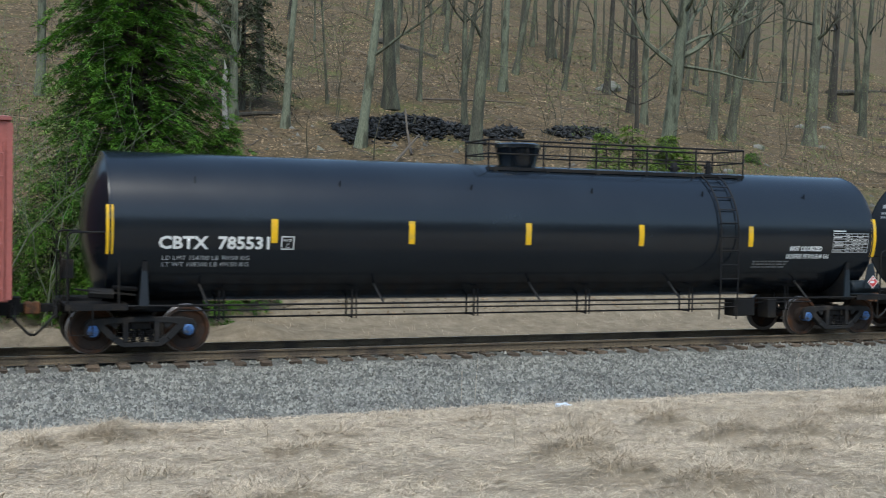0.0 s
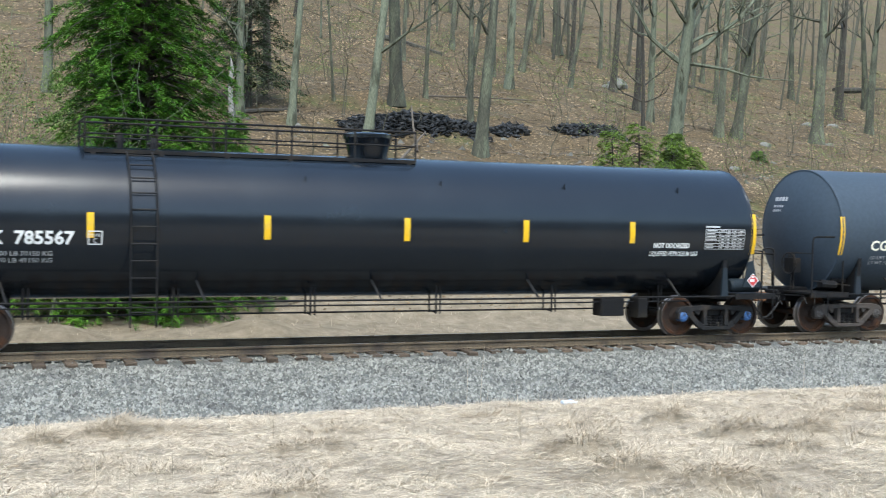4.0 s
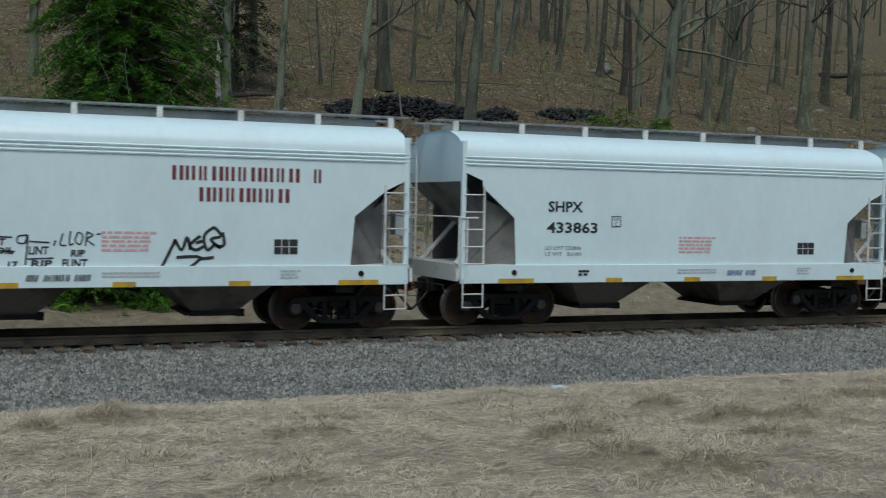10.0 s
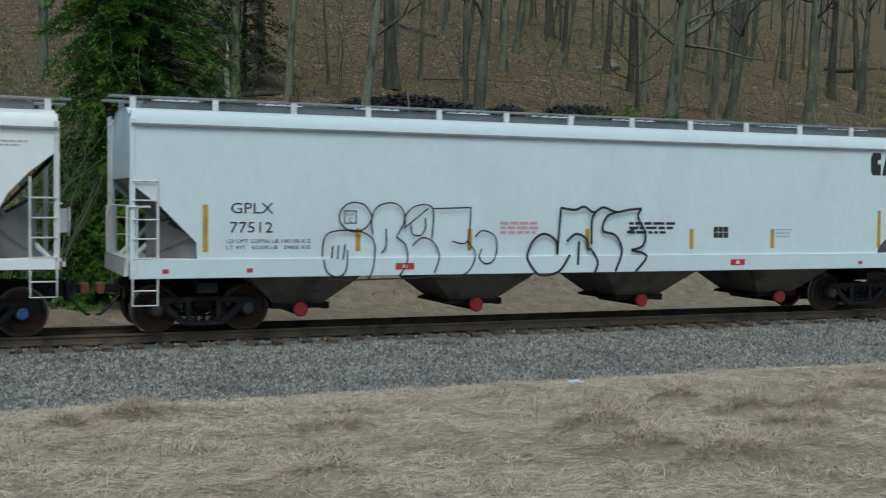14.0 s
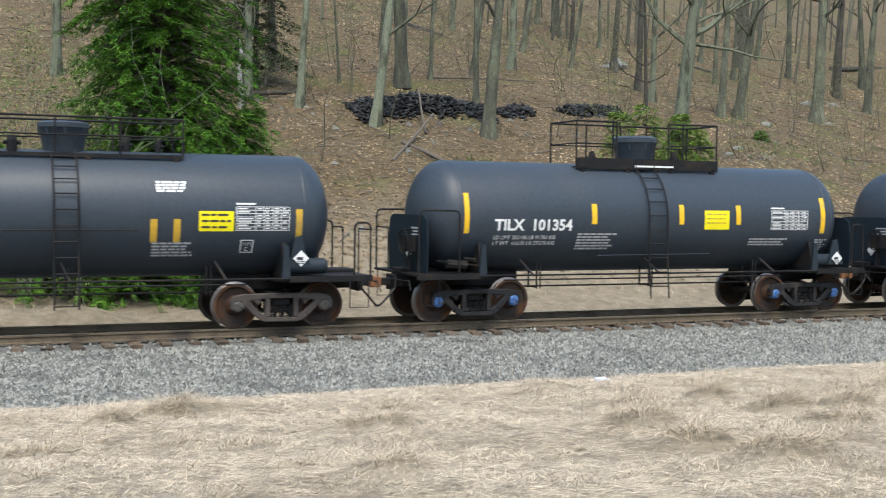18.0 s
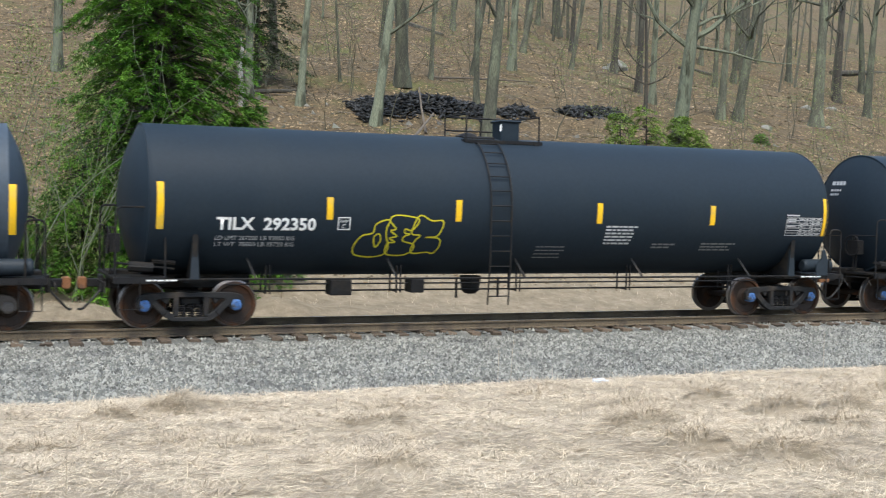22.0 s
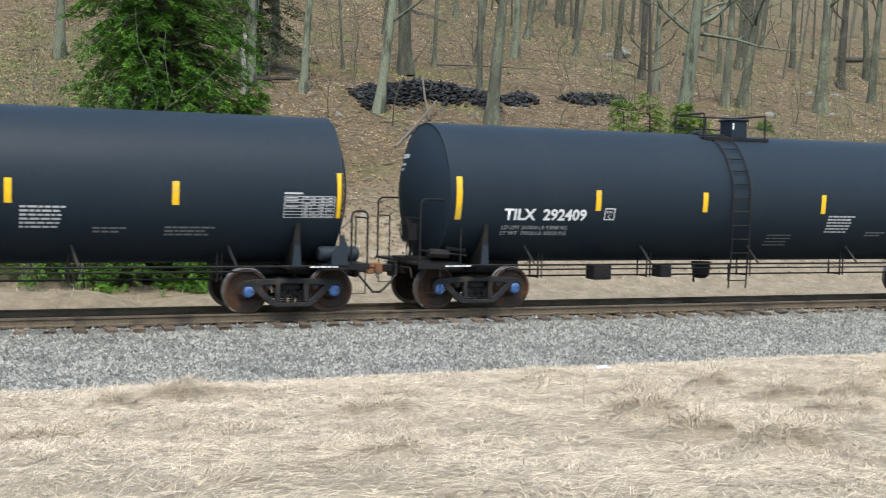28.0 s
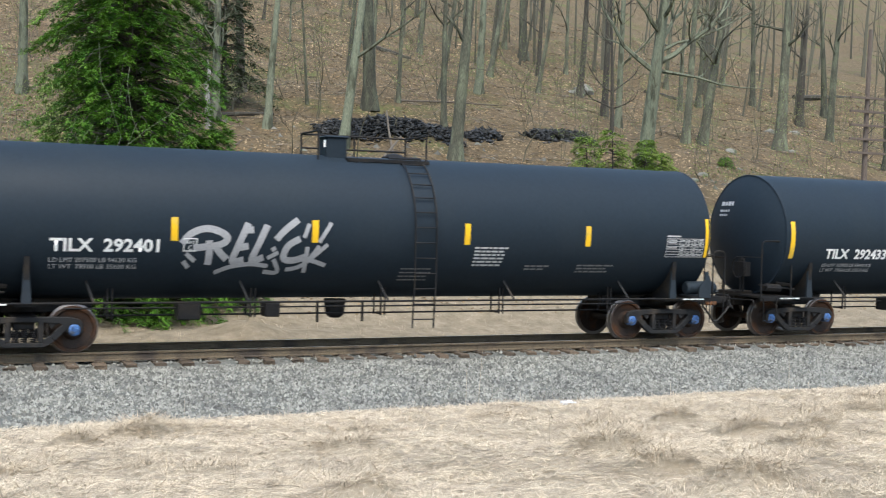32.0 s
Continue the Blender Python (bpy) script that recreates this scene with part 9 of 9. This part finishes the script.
def line_pole(x, y):
    """An old wooden line pole with five crossarms and stay braces."""
    z = gz(x, y)
    t = thing("line_pole", "weathered wooden line pole with five crossarms", "utility pole", at=(x, y, z - 0.3))
    bm = bmesh.new()
    tube(bm, [(0, 0, 0), (0.05, 0, 4), (0.2, 0, 9.2)], [0.17, 0.15, 0.11], 10)
    part("pole", bm, POLE, t, smooth=True)
    for k in range(5):
        bm = bmesh.new()
        h = 2.1 + k * 0.78
        box(bm, -1.35, 1.35, -0.24, -0.14, h, h + 0.12)
        arm = part("crossarm", bm, POLE, t)
        for i in range(6):
            bm = bmesh.new()
            xx = -1.2 + i * 0.48
            tube(bm, [(xx, -0.19, h + 0.1), (xx, -0.19, h + 0.26)], [0.02, 0.035], 5)
            part("insulator_pin", bm, DEADWOOD, arm)
        bm = bmesh.new()
        tube(bm, [(0.55, -0.2, h + 0.05), (0.05, -0.16, h - 0.4)], 0.018, 4)
        part("brace", bm, STEEL_BLACK, t)


line_pole(48.6, 26.8)


def leaf_litter():
    """Fallen leaves, each a small curled card, over the slope."""
    r = np.random.RandomState(9)
    n = 180000
    d = 24 + 130 * r.rand(n) ** 1.2
    a = np.radians(r.uniform(-3, 48, n))
    x, y = d * np.sin(a), -23.5 + d * np.cos(a)
    keep = (y > 7.5 + 5 * r.rand(n))
    x, y, d = x[keep], y[keep], d[keep]
    n = len(x)
    z = ground_z(x, y) + 0.012 + 0.025 * r.rand(n)
    size = r.uniform(0.035, 0.075, n) * (0.6 + d / 60)
    t = r.uniform(0, math.tau, n)
    e1 = np.stack([np.cos(t), np.sin(t), r.uniform(-0.2, 0.25, n)], 1) * size[:, None]
    e2 = np.stack([-np.sin(t), np.cos(t), r.uniform(-0.2, 0.3, n)], 1) * size[:, None] * 0.6
    c = np.stack([x, y, 0 * x], 1)
    v = np.stack([c - e1, c - e2 * 0.8, c + e1, c + e2], 1).reshape(-1, 3)
    v[:, 2] += np.repeat(z - ground_z(x, y), 4) + ground_z(v[:, 0], v[:, 1])
    ob = new("fallen_leaves", from_arrays("fallen_leaves", v, np.arange(4 * n).reshape(n, 4), LEAF))
    tagged(ob, "dry brown fallen leaves covering the wooded slope", "leaf litter", kind="stuff")


leaf_litter()


def dead_sticks():
    """Fallen twigs and sticks all over the slope."""
    r = np.random.RandomState(29)
    n = 3200
    d = 32 + 75 * r.rand(n) ** 1.1
    a = np.radians(r.uniform(-2, 47, n))
    x, y = d * np.sin(a), -23.5 + d * np.cos(a)
    keep = y > 11
    x, y, d = x[keep], y[keep], d[keep]
    n = len(x)
    t = r.uniform(-0.9, 0.9, n) + np.where(r.rand(n) < 0.5, 0, math.pi)
    ln = r.uniform(0.2, 1.1, n) ** 1.3
    w = r.uniform(0.006, 0.018, n)
    ends = []
    for k in (-0.5, 0.1, 0.5):
        px, py = x + np.cos(t) * ln * k, y + np.sin(t) * ln * k
        ends.append(np.stack([px, py, ground_z(px, py) + 0.05 + 0.12 * r.rand(n) * (k + 0.5)], 1))
    up = np.stack([0 * w, 0 * w, w], 1)
    side = np.stack([-np.sin(t) * w, np.cos(t) * w, 0 * w], 1)
    v = np.stack([p + q for p in ends for q in (up, side - up, -side - up)], 1).reshape(-1, 3)
    i = 9 * np.arange(n)[:, None]
    f = np.concatenate([i + np.array([[b + k, b + (k + 1) % 3, b + 3 + (k + 1) % 3, b + 3 + k]]) for b in (0, 3) for k in range(3)])
    ob = new("dead_sticks", from_arrays("dead_sticks", v, f, DEADWOOD))
    tagged(ob, "dead twigs and sticks scattered over the leaf litter", "fallen twigs", kind="stuff")


dead_sticks()


# ---- dry grass on the near bank ----
def blades(name, label, x, y, lift, length, width, tilt, heading, material, seed, curl=0.5):
    """Grass blades as bent strips: base, middle, tip."""
    r = np.random.RandomState(seed)
    n = len(x)
    z = ground_z(x, y) + lift
    d = np.stack([np.cos(heading) * np.cos(tilt), np.sin(heading) * np.cos(tilt), np.sin(tilt)], 1)
    s = np.stack([-np.sin(heading), np.cos(heading), r.uniform(-0.6, 0.6, n)], 1) * (width / 2)[:, None]
    b = np.stack([x, y, z], 1)
    m = b + d * (length * 0.55)[:, None]
    t = b + d * length[:, None] + np.stack([np.zeros(n), np.zeros(n), -curl * length * np.abs(np.sin(tilt))], 1)
    floor = ground_z(t[:, 0], t[:, 1]) + 0.01
    t[:, 2] = np.maximum(t[:, 2], floor)
    v = np.stack([b - s, b + s, m - s * 0.8, m + s * 0.8, t], 1).reshape(-1, 3)
    i = 5 * np.arange(n)[:, None]
    f = np.concatenate([i + np.array([[0, 1, 3]]), i + np.array([[0, 3, 2]]), i + np.array([[2, 3, 4]])])
    ob = new(name, from_arrays(name, v, f, material))
    return tagged(ob, label, "dry grass", kind="stuff")


def bank_grass():
    r = np.random.RandomState(17)
    n = 300000
    y = -18.6 + 12.9 * r.rand(n) ** 1.1
    x = -1.6 + (1.0 * (y + 23.6) + 3.6) * r.rand(n)
    edge = -6.1 + 0.4 * lumps(x, y * 0, 4, 21) + 0.3 * lumps(x, y * 0, 1.1, 22)
    keep = y < edge + 0.35 * r.randn(n)
    x, y = x[keep], y[keep]
    n = len(x)
    near = np.clip((-8 - y) / 8, 0, 1)
    flow = 0.5 + 1.3 * lumps(x, y, 2.6, 41) + 0.6 * lumps(x, y, 0.8, 42) + math.pi * (r.rand(n) < 0.4)
    heading = flow + 0.8 * r.randn(n)
    stand = np.clip(0.16 + 0.2 * lumps(x, y, 1.5, 43), 0.02, 0.6)
    tilt = np.abs(stand * np.abs(r.randn(n)) + 0.04)
    length = 0.04 + 0.20 * r.rand(n) ** 1.6
    width = r.uniform(0.0022, 0.0042, n) + 0.002 * (1 - near)
    blades("matted_dry_grass", "matted bleached dry grass on the bank", x, y, 0.004 + 0.055 * r.rand(n) ** 2, length, width, np.minimum(tilt, 1.2), heading, DRY_GRASS, 18)
    xs, ys, hs, up = [], [], [], []
    small = [(r.uniform(-0.8, 1.0 * (q + 23.6) + 1.0), q, r.uniform(0.12, 0.26), 0.05) for q in r.uniform(-16.5, -7.0, 70)]
    for tx, ty, tr, th in TUSSOCKS + small:
        m = int(2600 * tr * tr + 200 * tr)
        a, q = r.uniform(0, math.tau, m), r.rand(m) ** 0.6
        xs.append(tx + tr * q * np.cos(a) * 0.85)
        ys.append(ty + tr * q * np.sin(a) * 0.6)
        comb = r.uniform(-0.9, 0.4)
        hs.append(np.where(r.rand(m) < 0.55, a, comb) + 0.5 * r.randn(m))
        up.append(np.full(m, th))
    x, y, h, up = (np.concatenate(p) for p in (xs, ys, hs, up))
    n = len(x)
    blades("grass_tussocks", "matted arching tussocks of dead brown grass", x, y, 0.01 * r.rand(n), r.uniform(0.12, 0.30, n) + 0.5 * up, r.uniform(0.0025, 0.0045, n), r.uniform(0.1, 0.75, n), h, WEED, 19, 1.1)
    n = 300
    y = -16 + 9.6 * r.rand(n)
    x = -1.0 + (1.0 * (y + 23.6) + 2.2) * r.rand(n)
    blades("standing_stems", "sparse upright dead weed stems", x, y, 0.0 * x, r.uniform(0.15, 0.45, n), r.uniform(0.0025, 0.004, n), r.uniform(1.0, 1.6, n), r.uniform(0, 6.3, n), DRY_GRASS, 20, 0.08)
    n = 1800
    x, y = -2 + 34 * r.rand(n), 4.0 + 6.0 * r.rand(n)
    blades("far_grass", "thin dry grass behind the track", x, y, 0.0 * x, r.uniform(0.1, 0.35, n), r.uniform(0.004, 0.009, n), r.uniform(0.3, 1.4, n), r.uniform(0, 6.3, n), WEED, 23, 0.4)
    n = 1500
    x = np.concatenate([14.6 + 0.7 * r.randn(500), 18.6 + 0.7 * r.randn(500), 37.0 + 2.0 * r.randn(500)])
    y = np.concatenate([12.8 + 0.4 * r.randn(500), 17.8 + 0.5 * r.randn(500), 25.0 + 0.8 * r.randn(500)])
    blades("green_grass", "patches of fresh green grass on the slope", x, y, 0.0 * x, r.uniform(0.08, 0.25, n), r.uniform(0.012, 0.03, n), r.uniform(0.5, 1.5, n), r.uniform(0, 6.3, n), GREEN_GRASS, 24, 0.3)


bank_grass()


def weed_stalk(x, y, h, seed):
    rng = random.Random(seed)
    t = thing("weed_stalk", "thin dead weed stalk standing in the dry grass", "weed", "dead weed stalks", at=(x, y, gz(x, y) - 0.02 if y < -6 else float(bed_z(np.array(x), np.array(y)))))
    lean = rng.uniform(-0.12, 0.12)
    bm = bmesh.new()
    tube(bm, [(0, 0, 0), (lean * h * 0.3, 0, h * 0.5), (lean * h, 0.02, h)], [0.0035, 0.003, 0.0015], 4)
    stem = part("stem", bm, DRY_GRASS, t)
    for _ in range(3):
        u, a = rng.uniform(0.5, 0.95), rng.uniform(0, math.tau)
        bm = bmesh.new()
        tube(bm, [(lean * h * u * u, 0, h * u), (lean * h * u + 0.06 * math.cos(a), 0.06 * math.sin(a), h * u + 0.07)], [0.002, 0.001], 3)
        part("side_twig", bm, DRY_GRASS, stem)


for i, (x, y, h) in enumerate(((8.6, -5.4, 1.0), (8.3, -5.5, 0.7), (14.5, -6.6, 0.8), (10.2, -13.2, 0.4), (5.2, -13.9, 0.4), (12.0, -12.0, 0.45))):
    weed_stalk(x, y, h, 500 + i)


def bottle(x, y):
    t = thing("plastic_bottle", "crumpled pale blue plastic bottle at the edge of the ballast", "bottle", at=(x, y, gz(x, y) + 0.07))
    bm = bmesh.new()
    revolve(bm, [(-0.13, 0.02), (-0.12, 0.045), (-0.03, 0.04), (0.03, 0.05), (0.07, 0.045), (0.11, 0.018), (0.14, 0.016)], 12, "x")
    part("bottle_body", bm, PLASTIC, t, smooth=True)
    bm = bmesh.new()
    revolve(bm, [(0.14, 0.018), (0.16, 0.018)], 10, "x")
    part("cap", bm, WHITE_MARK, t)


bottle(9.22, -7.42)


# ---- what moves: the train rolls by at a steady speed, its wheels turning ----
def motions():
    for car, centre in TRAIN:
        walk(car, [(t, pose(centre - SPEED * t, 0, 0)) for t in range(0, 33, 4)])
    for side, sets in AXLES.items():
        first = sets[0]
        walk(first, [(k / FPS, pose(side * AXLE_HALF, 0, WHEEL_R, 0, -math.degrees(SPEED * k / FPS / WHEEL_R) % 360.0, 0)) for k in range(0, 32 * FPS + 1)])
        for other in sets[1:]:
            other.rotation_mode = "QUATERNION"
            keys = other.animation_data_create()
            keys.action = first.animation_data.action
            keys.action_slot = first.animation_data.action_slot


motions()
